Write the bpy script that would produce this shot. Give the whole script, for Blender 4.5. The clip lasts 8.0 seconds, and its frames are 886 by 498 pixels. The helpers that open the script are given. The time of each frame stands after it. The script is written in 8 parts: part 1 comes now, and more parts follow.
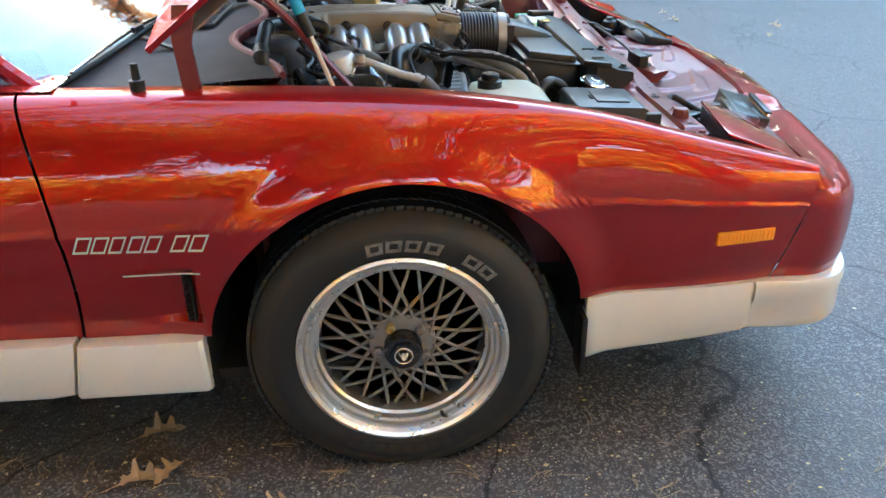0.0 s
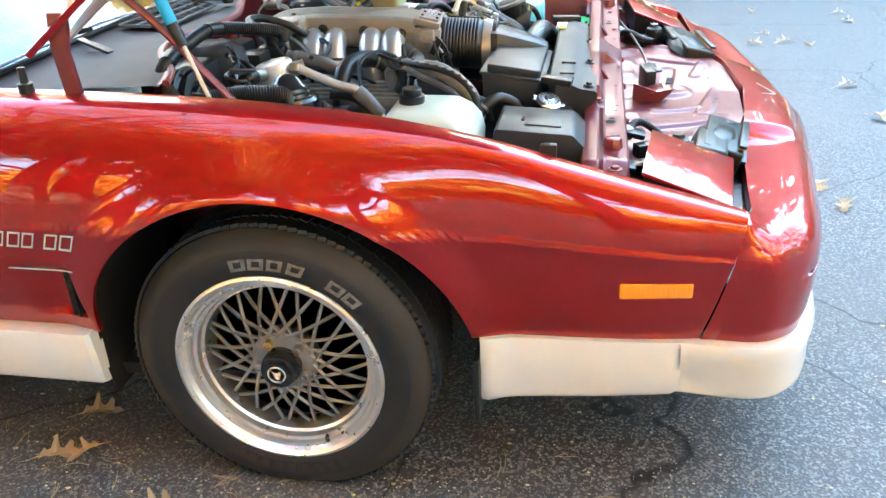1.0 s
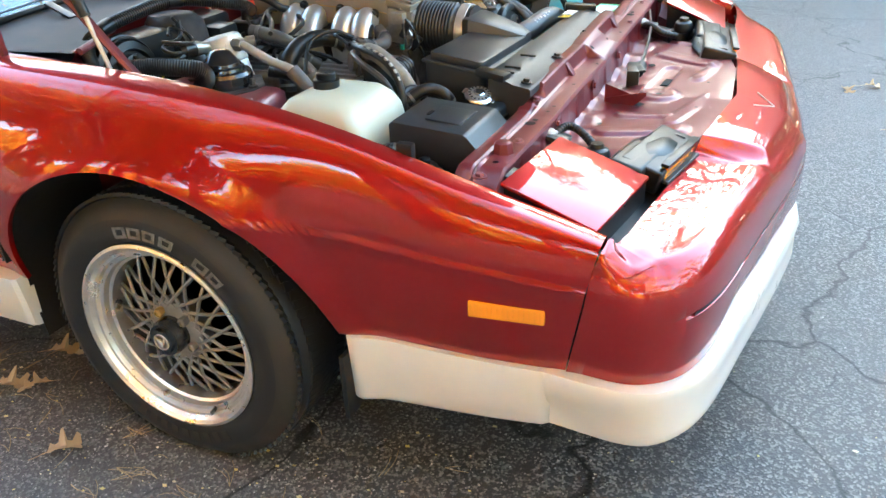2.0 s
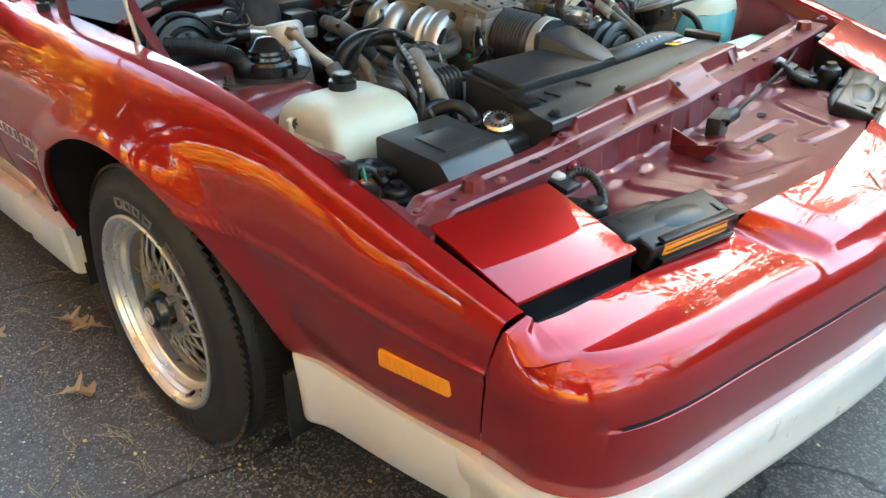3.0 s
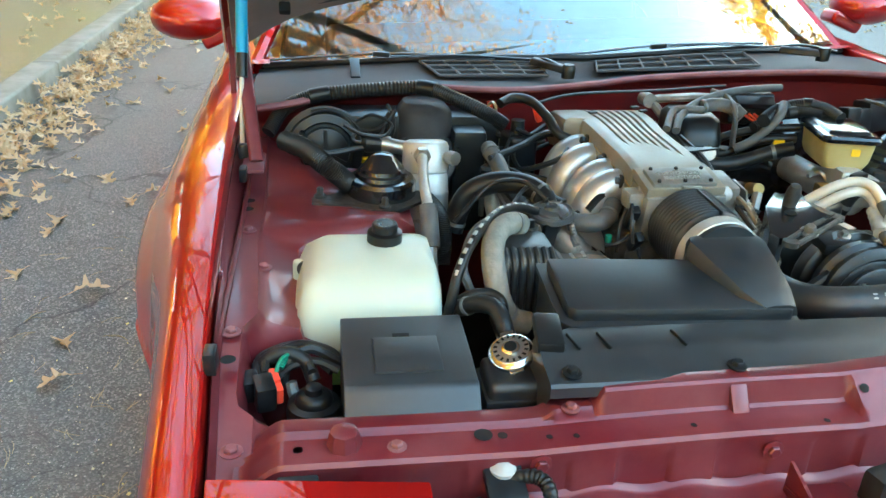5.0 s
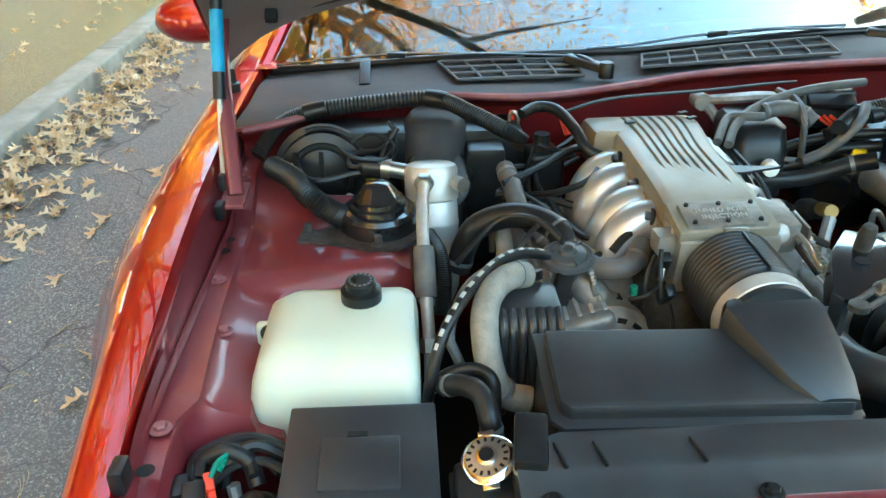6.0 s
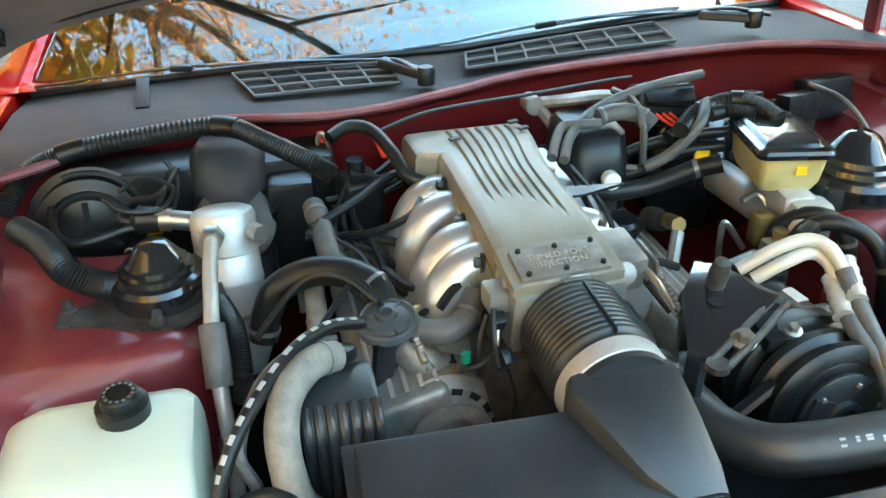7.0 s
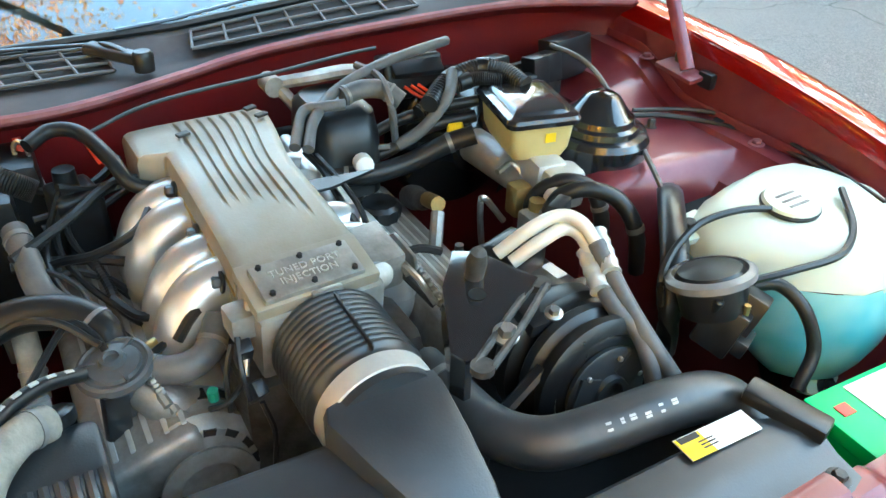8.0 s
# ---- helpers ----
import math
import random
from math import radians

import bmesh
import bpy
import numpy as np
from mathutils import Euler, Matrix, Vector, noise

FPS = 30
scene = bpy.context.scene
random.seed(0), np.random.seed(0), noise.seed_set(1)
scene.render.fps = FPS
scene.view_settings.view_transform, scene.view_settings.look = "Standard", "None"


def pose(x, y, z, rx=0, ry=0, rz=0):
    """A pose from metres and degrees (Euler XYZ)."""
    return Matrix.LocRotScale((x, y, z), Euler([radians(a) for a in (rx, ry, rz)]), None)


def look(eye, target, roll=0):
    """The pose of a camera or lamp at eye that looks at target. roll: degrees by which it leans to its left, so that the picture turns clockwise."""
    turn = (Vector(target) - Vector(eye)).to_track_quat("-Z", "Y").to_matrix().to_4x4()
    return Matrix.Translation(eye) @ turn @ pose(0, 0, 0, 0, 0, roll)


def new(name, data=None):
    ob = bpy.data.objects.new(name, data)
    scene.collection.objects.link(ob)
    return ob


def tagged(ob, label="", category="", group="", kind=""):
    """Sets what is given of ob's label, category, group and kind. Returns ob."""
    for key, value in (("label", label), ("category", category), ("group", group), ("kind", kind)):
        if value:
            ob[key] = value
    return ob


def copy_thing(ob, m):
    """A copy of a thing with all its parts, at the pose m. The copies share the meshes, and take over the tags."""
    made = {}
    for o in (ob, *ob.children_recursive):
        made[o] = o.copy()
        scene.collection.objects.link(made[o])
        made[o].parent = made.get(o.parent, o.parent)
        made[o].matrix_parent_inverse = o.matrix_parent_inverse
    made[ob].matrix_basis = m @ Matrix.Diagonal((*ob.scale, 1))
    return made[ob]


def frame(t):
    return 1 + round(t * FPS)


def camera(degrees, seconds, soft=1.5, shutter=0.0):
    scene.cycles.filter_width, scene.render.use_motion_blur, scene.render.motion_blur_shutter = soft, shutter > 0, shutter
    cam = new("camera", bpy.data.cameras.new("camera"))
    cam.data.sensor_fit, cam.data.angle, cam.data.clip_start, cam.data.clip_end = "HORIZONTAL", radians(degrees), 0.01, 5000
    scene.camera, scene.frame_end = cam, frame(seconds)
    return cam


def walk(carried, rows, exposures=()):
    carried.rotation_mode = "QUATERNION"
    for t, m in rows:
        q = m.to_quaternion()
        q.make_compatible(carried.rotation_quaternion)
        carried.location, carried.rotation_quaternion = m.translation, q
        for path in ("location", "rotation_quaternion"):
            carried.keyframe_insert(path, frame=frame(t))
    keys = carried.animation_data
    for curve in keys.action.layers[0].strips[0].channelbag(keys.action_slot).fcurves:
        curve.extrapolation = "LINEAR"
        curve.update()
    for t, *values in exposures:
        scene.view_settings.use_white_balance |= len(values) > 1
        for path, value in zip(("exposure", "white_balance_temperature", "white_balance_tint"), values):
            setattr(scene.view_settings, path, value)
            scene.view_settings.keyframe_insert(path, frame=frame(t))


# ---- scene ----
cam = camera(58.2, 8.0)
PATH = [
    (0, (-0.0288, -1.3814, 1.2163), (0.1123, 0.3331, 0.3638), -0.8),
    (0.5, (0.2688, -1.3018, 1.2221), (0.2410, 0.4099, 0.3523), -1.6),
    (1, (0.5875, -1.2394, 1.2317), (0.2573, 0.4406, 0.3619), -2.4),
    (1.5, (0.8582, -1.1059, 1.2173), (0.2669, 0.5011, 0.3494), -3.4),
    (1.7, (0.9677, -1.0675, 1.2278), (0.3379, 0.5136, 0.3408), -3.1),
    (2.8, (1.3786, -0.6806, 1.2000), (0.2592, 0.5818, 0.2842), -0.7),
    (3, (1.4170, -0.5798, 1.2019), (0.2227, 0.6202, 0.2966), -0.3),
    (3.5, (1.5034, -0.3322, 1.2192), (0.0989, 0.6778, 0.3859), 2),
    (4, (1.4582, -0.0998, 1.2259), (-0.1094, 0.6998, 0.4579), 1.9),
    (4.5, (1.3910, 0.0864, 1.2470), (-0.2746, 0.6518, 0.4762), 1.5),
    (5, (1.3546, 0.2506, 1.2634), (-0.3658, 0.5414, 0.4618), 2.9),
    (5.2, (1.3325, 0.2986, 1.2653), (-0.4051, 0.5155, 0.4781), 2.8),
    (6.3, (1.0570, 0.4531, 1.3152), (-0.6288, 0.5194, 0.3994), -1.7),
    (6.5, (1.0099, 0.4781, 1.3171), (-0.6682, 0.6067, 0.3936), -1.9),
    (7, (0.9168, 0.5309, 1.3133), (-0.7018, 0.9082, 0.3514), -0.9),
    (7.5, (0.8573, 0.5760, 1.3133), (-0.6442, 1.2019, 0.2928), 0.4),
    (8, (0.8333, 0.6192, 1.3162), (-0.5491, 1.4342, 0.2621), 1.5),
]
EXPOSURES = [(0, 3.92, 5850, -4), (0.5, 4.6, 5850, -6), (1.0, 4.65, 5850, -6), (1.5, 4.6, 5950, -6), (3.0, 3.95, 6250, -10), (4.0, 4.2, 6250, -14), (5.0, 4.25, 6250, -17), (6.5, 4.4, 6250, -18), (8.0, 4.6, 6400, -12)]
walk(cam, [(t, look(eye, target, roll)) for t, eye, target, roll in PATH], EXPOSURES)

# ---- light ----
world = bpy.data.worlds.new("sky")
scene.world = world
world.use_nodes = True
SUN_UP, SUN_ROUND = 19.0, 345.0
_sky = world.node_tree.nodes.new("ShaderNodeTexSky")
_sky.sky_type = "NISHITA"
_sky.sun_disc = False
_sky.sun_elevation, _sky.sun_rotation = radians(SUN_UP), radians(SUN_ROUND)
_sky.air_density, _sky.dust_density, _sky.ozone_density = 1.0, 1.4, 1.0
_bg = world.node_tree.nodes["Background"]
_bg.inputs["Strength"].default_value = 0.15
world.node_tree.links.new(_sky.outputs[0], _bg.inputs["Color"])
sun_data = bpy.data.lights.new("sun", "SUN")
sun_data.energy, sun_data.angle, sun_data.color = 4.2, radians(0.6), (1.0, 0.82, 0.60)
sun = new("sun", sun_data)
_e, _a = radians(SUN_UP), radians(SUN_ROUND)
sun.matrix_world = look((0, 0, 0), (-math.sin(_a) * math.cos(_e), -math.cos(_a) * math.cos(_e), -math.sin(_e)))


# ---- materials ----
def mat(name, colour, rough=0.5, metal=0.0, colour2=None, mix=0.5, scale=8.0, fine=140.0, bump=0.1, coat=0.0,
        coat_rough=0.03, rough_var=0.15, spec=0.5, transmission=0.0, ior=1.45, detail=6.0, coat_ior=1.5):
    """A surface with broad mottling towards colour2, fine grain in the bump and a varying roughness."""
    m = bpy.data.materials.new(name)
    m.use_nodes = True
    nt = m.node_tree
    n, l = nt.nodes, nt.links
    b = n["Principled BSDF"]
    tc = n.new("ShaderNodeTexCoord")
    big = n.new("ShaderNodeTexNoise")
    big.inputs["Scale"].default_value, big.inputs["Detail"].default_value, big.inputs["Roughness"].default_value = scale, detail, 0.6
    l.new(tc.outputs["Object"], big.inputs["Vector"])
    small = n.new("ShaderNodeTexNoise")
    small.inputs["Scale"].default_value, small.inputs["Detail"].default_value = fine, 3.0
    l.new(tc.outputs["Object"], small.inputs["Vector"])
    c2 = colour2 or tuple(0.7 * c for c in colour)
    ramp = n.new("ShaderNodeMapRange")
    ramp.inputs["From Min"].default_value, ramp.inputs["From Max"].default_value = 0.38, 0.68
    ramp.inputs["To Max"].default_value = mix
    l.new(big.outputs["Fac"], ramp.inputs["Value"])
    cm = n.new("ShaderNodeMix")
    cm.data_type = "RGBA"
    cm.inputs["A"].default_value, cm.inputs["B"].default_value = (*colour, 1), (*c2, 1)
    l.new(ramp.outputs["Result"], cm.inputs["Factor"])
    l.new(cm.outputs["Result"], b.inputs["Base Color"])
    rr = n.new("ShaderNodeMapRange")
    rr.inputs["To Min"].default_value, rr.inputs["To Max"].default_value = max(0.02, rough - rough_var), min(1, rough + rough_var)
    l.new(big.outputs["Fac"], rr.inputs["Value"])
    l.new(rr.outputs["Result"], b.inputs["Roughness"])
    b.inputs["Metallic"].default_value = metal
    b.inputs["Coat IOR"].default_value = coat_ior
    b.inputs["Coat Weight"].default_value, b.inputs["Coat Roughness"].default_value = coat, coat_rough
    b.inputs["Specular IOR Level"].default_value = spec
    b.inputs["Transmission Weight"].default_value = transmission
    b.inputs["IOR"].default_value = ior
    if bump:
        bp = n.new("ShaderNodeBump")
        bp.inputs["Strength"].default_value, bp.inputs["Distance"].default_value = bump, 0.002
        l.new(small.outputs["Fac"], bp.inputs["Height"])
        l.new(bp.outputs["Normal"], b.inputs["Normal"])
    return m


RED = mat("red_paint", (0.34, 0.0035, 0.004), 0.34, 0.55, (0.29, 0.003, 0.0035), 0.5, 3, 900, 0.0, 1.0, 0.006, 0.03, 0.1, coat_ior=1.62)
MAROON = mat("maroon_bay_paint", (0.130, 0.012, 0.019), 0.40, 0.15, (0.185, 0.044, 0.050), 0.7, 9, 260, 0.06, 0.4, 0.12, 0.14)
MAROON_DUSTY = mat("dusty_maroon_paint", (0.16, 0.035, 0.046), 0.5, 0.1, (0.25, 0.11, 0.11), 0.8, 11, 240, 0.12, 0.1, 0.3)
FIREWALL_RED = mat("firewall_red", (0.13, 0.008, 0.010), 0.4, 0.1, (0.075, 0.010, 0.012), 0.6, 6, 200, 0.06, 0.3, 0.2)
CREAM = mat("cream_paint", (0.67, 0.67, 0.63), 0.3, 0, (0.57, 0.565, 0.52), 0.5, 5, 300, 0.03, 0.5, 0.06, 0.08)
BLACK = mat("black_plastic", (0.0060, 0.0066, 0.0078), 0.33, 0, (0.016, 0.017, 0.019), 0.7, 26, 520, 0.06, 0, 0.03, 0.14, 0.5)
SATIN = mat("satin_black_plastic", (0.014, 0.0162, 0.0195), 0.40, 0, (0.030, 0.034, 0.038), 0.7, 12, 460, 0.10, 0, 0.03, 0.10, 0.75)
HOSEBLACK = mat("smooth_black_hose", (0.022, 0.024, 0.027), 0.40, 0, (0.044, 0.045, 0.047), 0.7, 30, 300, 0.06, spec=0.75)
BLACK_GLOSS = mat("black_gloss", (0.012, 0.012, 0.014), 0.16, 0, (0.02, 0.02, 0.022), 0.5, 10, 300, 0.03, 0.6, 0.05, 0.06)
RUBBER = mat("black_rubber", (0.009, 0.0092, 0.010), 0.38, 0, (0.026, 0.026, 0.027), 0.6, 26, 300, 0.12, spec=0.42)
TYRE = mat("tyre_rubber", (0.0105, 0.0118, 0.014), 0.52, 0, (0.021, 0.0215, 0.022), 0.6, 9, 260, 0.25)
TYRE_BAND = mat("brown_tyre_rubber", (0.027, 0.0235, 0.018), 0.5, 0, (0.016, 0.0155, 0.015), 0.7, 12, 260, 0.2)
GREYHOSE = mat("grey_hose", (0.19, 0.185, 0.165), 0.7, 0, (0.32, 0.30, 0.26), 0.8, 40, 200, 0.4)
SLATE = mat("dusty_slate_plastic", (0.050, 0.053, 0.057), 0.45, 0, (0.085, 0.087, 0.090), 0.7, 22, 300, 0.12, spec=0.6)
DARKHOSE = mat("dark_grey_hose", (0.075, 0.077, 0.080), 0.48, 0, (0.15, 0.147, 0.140), 0.7, 24, 260, 0.15)
COWLGREY = mat("grey_cowl_plastic", (0.036, 0.037, 0.041), 0.56, 0, (0.080, 0.074, 0.074), 0.8, 9, 300, 0.10, spec=0.12)
VENT = mat("vent_grille_plastic", (0.055, 0.055, 0.060), 0.45, 0, (0.10, 0.097, 0.094), 0.6, 14, 300, 0.15)
# near-black: shade of openings and deep recesses is in the colour; also cap print
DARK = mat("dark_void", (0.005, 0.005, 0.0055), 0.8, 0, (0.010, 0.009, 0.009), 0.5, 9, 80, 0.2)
CHROME = mat("polished_aluminium", (0.82, 0.82, 0.80), 0.16, 1.0, (0.70, 0.70, 0.68), 0.5, 20, 400, 0.03, 0, 0.03, 0.06)
GUNMETAL = mat("gunmetal_paint", (0.22, 0.22, 0.22), 0.40, 0.4, (0.14, 0.137, 0.133), 0.6, 30, 300, 0.05)
STEEL = mat("zinc_steel", (0.45, 0.44, 0.41), 0.35, 0.9, (0.30, 0.28, 0.24), 0.6, 40, 300, 0.1)
ALU = mat("bare_aluminium", (0.60, 0.60, 0.58), 0.46, 0.55, (0.44, 0.43, 0.40), 0.7, 22, 260, 0.12)
ACCUM = mat("brushed_silver_can", (0.52, 0.53, 0.52), 0.48, 0.45, (0.42, 0.42, 0.41), 0.6, 18, 260, 0.08)
ALLOY = mat("satin_alloy", (0.80, 0.79, 0.77), 0.30, 0.9, (0.62, 0.60, 0.57), 0.6, 24, 300, 0.06)
RUNNER = mat("silver_runner_paint", (0.60, 0.61, 0.62), 0.36, 0.72, (0.47, 0.475, 0.475), 0.7, 16, 260, 0.06)
PLENUM = mat("warm_grey_plenum_paint", (0.285, 0.265, 0.222), 0.44, 0.2, (0.20, 0.172, 0.125), 0.8, 9, 300, 0.12)
CAST = mat("cast_metal", (0.33, 0.32, 0.30), 0.48, 0.5, (0.17, 0.16, 0.145), 0.8, 26, 160, 0.3)
DIRTYCAST = mat("grimy_cast_metal", (0.085, 0.082, 0.078), 0.55, 0.4, (0.022, 0.021, 0.020), 0.9, 34, 140, 0.35)
BOTTLE = mat("milky_bottle_plastic", (0.50, 0.55, 0.46), 0.38, 0, (0.45, 0.51, 0.40), 0.5, 6, 200, 0.04)
COOLANT = mat("green_coolant", (0.42, 0.62, 0.16), 0.35, 0, (0.50, 0.66, 0.28), 0.5, 8, 200, 0.02)
WASHER = mat("blue_washer_fluid", (0.10, 0.44, 0.54), 0.34, 0, (0.40, 0.68, 0.68), 0.9, 9, 200, 0.02, detail=2.0)
RESERVOIR = mat("yellowed_plastic", (0.52, 0.45, 0.20), 0.4, 0, (0.42, 0.35, 0.14), 0.6, 16, 200, 0.05)
AMBER = mat("amber_lens", (0.88, 0.34, 0.012), 0.12, 0, (0.80, 0.27, 0.01), 0.4, 9, 60, 0.15, 0.6, 0.03, 0.05)
WHITE = mat("white_paint", (0.78, 0.77, 0.74), 0.4, 0, (0.68, 0.67, 0.64), 0.4, 30, 300, 0.03)
SILVERINK = mat("silver_lettering", (0.72, 0.70, 0.66), 0.4, 0.1, (0.60, 0.58, 0.54), 0.5, 30, 300, 0.02)
GREYINK = mat("worn_white_lettering", (0.20, 0.195, 0.185), 0.6, 0, (0.08, 0.08, 0.075), 0.9, 60, 300, 0.02)
TEAL = mat("dull_green_sleeve", (0.02, 0.20, 0.12), 0.5, 0, (0.02, 0.14, 0.09), 0.5, 40, 300, 0.05)
PALEGREY = mat("pale_grey_plastic", (0.42, 0.42, 0.40), 0.5, 0, (0.32, 0.31, 0.29), 0.6, 40, 300, 0.05)
YELLOW = mat("yellow_sticker", (0.80, 0.56, 0.02), 0.45, 0, (0.70, 0.48, 0.02), 0.4, 30, 300, 0.02)
BLUE = mat("blue_tape", (0.03, 0.35, 0.65), 0.4, 0, (0.02, 0.28, 0.55), 0.4, 30, 300, 0.05)
GREEN = mat("green_battery_case", (0.02, 0.55, 0.13), 0.35, 0, (0.02, 0.42, 0.10), 0.4, 12, 300, 0.05)
ORANGE = mat("orange_connector", (0.75, 0.06, 0.03), 0.4, 0, (0.6, 0.05, 0.03), 0.4, 30, 300, 0.02)
BRASS = mat("brass", (0.42, 0.30, 0.12), 0.4, 0.8, (0.30, 0.20, 0.08), 0.6, 40, 300, 0.1)
CREAMPIPE = mat("pale_anodised_pipe", (0.60, 0.57, 0.50), 0.42, 0.12, (0.48, 0.45, 0.38), 0.6, 30, 300, 0.06)
GLASS = mat("windscreen_glass", (0.75, 0.86, 0.82), 0.0, 0, (0.75, 0.86, 0.82), 0, 1, 1, 0.0, 0, 0.0, 0.0, 0.5, 1.0, 1.85)
CONCRETE = mat("kerb_concrete", (0.21, 0.20, 0.175), 0.85, 0, (0.12, 0.115, 0.085), 0.8, 6, 90, 0.5)


def leaf_mat(name, a, b):
    m = bpy.data.materials.new(name)
    m.use_nodes = True
    nt = m.node_tree
    n, l = nt.nodes, nt.links
    p = n["Principled BSDF"]
    g = n.new("ShaderNodeNewGeometry")
    oi = n.new("ShaderNodeObjectInfo")
    ad = n.new("ShaderNodeMath")
    ad.operation = "ADD"
    l.new(g.outputs["Random Per Island"], ad.inputs[0])
    l.new(oi.outputs["Random"], ad.inputs[1])
    fr = n.new("ShaderNodeMath")
    fr.operation = "FRACT"
    l.new(ad.outputs[0], fr.inputs[0])
    cm = n.new("ShaderNodeMix")
    cm.data_type = "RGBA"
    cm.inputs["A"].default_value, cm.inputs["B"].default_value = (*a, 1), (*b, 1)
    l.new(fr.outputs[0], cm.inputs["Factor"])
    l.new(cm.outputs["Result"], p.inputs["Base Color"])
    p.inputs["Roughness"].default_value = 0.6
    tr = n.new("ShaderNodeBsdfTranslucent")
    l.new(cm.outputs["Result"], tr.inputs["Color"])
    mx = n.new("ShaderNodeMixShader")
    mx.inputs[0].default_value = 0.35
    l.new(p.outputs[0], mx.inputs[1])
    l.new(tr.outputs[0], mx.inputs[2])
    l.new(mx.outputs[0], n["Material Output"].inputs["Surface"])
    return m


DRYLEAF = leaf_mat("dry_oak_leaf", (0.42, 0.27, 0.13), (0.60, 0.47, 0.30))
YELLOWLEAF = leaf_mat("yellow_leaf", (0.62, 0.40, 0.04), (0.70, 0.52, 0.10))
CROWN = [leaf_mat("gold_foliage", (0.62, 0.33, 0.03), (0.75, 0.52, 0.08)), leaf_mat("orange_foliage", (0.50, 0.17, 0.03), (0.66, 0.33, 0.06)),
         leaf_mat("green_foliage", (0.07, 0.11, 0.03), (0.20, 0.20, 0.05))]
BROWNLEAF = leaf_mat("brown_foliage", (0.20, 0.12, 0.05), (0.52, 0.30, 0.10))
BARK = mat("tree_bark", (0.09, 0.075, 0.06), 0.9, 0, (0.05, 0.042, 0.035), 0.8, 9, 60, 0.8)


def ground_mat(name, a, b, c, crack):
    """Coarse asphalt: pale and dark stones in a dark binder, broad stains and a few winding cracks."""
    m = bpy.data.materials.new(name)
    m.use_nodes = True
    nt = m.node_tree
    n, l = nt.nodes, nt.links
    p = n["Principled BSDF"]
    tc = n.new("ShaderNodeTexCoord")
    st = n.new("ShaderNodeTexVoronoi")
    st.inputs["Scale"].default_value = 190
    l.new(tc.outputs["Object"], st.inputs["Vector"])
    sep = n.new("ShaderNodeSeparateColor")
    l.new(st.outputs["Color"], sep.inputs[0])
    big = n.new("ShaderNodeTexNoise")
    big.inputs["Scale"].default_value, big.inputs["Detail"].default_value = 0.8, 8
    l.new(tc.outputs["Object"], big.inputs["Vector"])
    r1 = n.new("ShaderNodeMapRange")
    r1.inputs["From Min"].default_value, r1.inputs["From Max"].default_value = 0.55, 1.0
    l.new(sep.outputs[0], r1.inputs["Value"])
    m1 = n.new("ShaderNodeMix")
    m1.data_type = "RGBA"
    m1.inputs["A"].default_value, m1.inputs["B"].default_value = (*a, 1), (*b, 1)
    l.new(r1.outputs[0], m1.inputs["Factor"])
    r2 = n.new("ShaderNodeMapRange")
    r2.inputs["From Min"].default_value, r2.inputs["From Max"].default_value = 0.4, 0.65
    r2.inputs["To Max"].default_value = 0.55
    l.new(big.outputs["Fac"], r2.inputs["Value"])
    m2 = n.new("ShaderNodeMix")
    m2.data_type = "RGBA"
    m2.inputs["B"].default_value = (*c, 1)
    l.new(r2.outputs[0], m2.inputs["Factor"])
    l.new(m1.outputs["Result"], m2.inputs["A"])
    last = m2.outputs["Result"]
    bp = n.new("ShaderNodeBump")
    bp.inputs["Strength"].default_value, bp.inputs["Distance"].default_value = 0.45, 0.003
    l.new(st.outputs["Distance"], bp.inputs["Height"])
    if crack:
        wn = n.new("ShaderNodeTexNoise")
        wn.inputs["Scale"].default_value, wn.inputs["Detail"].default_value = 3.0, 5
        l.new(tc.outputs["Object"], wn.inputs["Vector"])
        wm = n.new("ShaderNodeMix")
        wm.data_type = "VECTOR"
        wm.inputs["Factor"].default_value = 0.22
        l.new(tc.outputs["Object"], wm.inputs["A"])
        l.new(wn.outputs["Color"], wm.inputs["B"])
        ve = n.new("ShaderNodeTexVoronoi")
        ve.feature = "DISTANCE_TO_EDGE"
        ve.inputs["Scale"].default_value = 0.95
        l.new(wm.outputs["Result"], ve.inputs["Vector"])
        cr = n.new("ShaderNodeMapRange")
        cr.inputs["From Min"].default_value, cr.inputs["From Max"].default_value = 0.0014, 0.0052
        cr.inputs["To Min"].default_value, cr.inputs["To Max"].default_value = 0.9, 0.0
        l.new(ve.outputs["Distance"], cr.inputs["Value"])
        m3 = n.new("ShaderNodeMix")
        m3.data_type = "RGBA"
        m3.inputs["B"].default_value = (0.012, 0.012, 0.012, 1)
        # finer crazing that branches off the main cracks in worn patches
        v2 = n.new("ShaderNodeTexVoronoi")
        v2.feature = "DISTANCE_TO_EDGE"
        v2.inputs["Scale"].default_value = 5.5
        l.new(wm.outputs["Result"], v2.inputs["Vector"])
        c2 = n.new("ShaderNodeMapRange")
        c2.inputs["From Min"].default_value, c2.inputs["From Max"].default_value = 0.004, 0.016
        c2.inputs["To Min"].default_value, c2.inputs["To Max"].default_value = 0.75, 0.0
        l.new(v2.outputs["Distance"], c2.inputs["Value"])
        pn = n.new("ShaderNodeTexNoise")
        pn.inputs["Scale"].default_value, pn.inputs["Detail"].default_value = 0.9, 4
        l.new(tc.outputs["Object"], pn.inputs["Vector"])
        pm = n.new("ShaderNodeMapRange")
        pm.inputs["From Min"].default_value, pm.inputs["From Max"].default_value = 0.54, 0.64
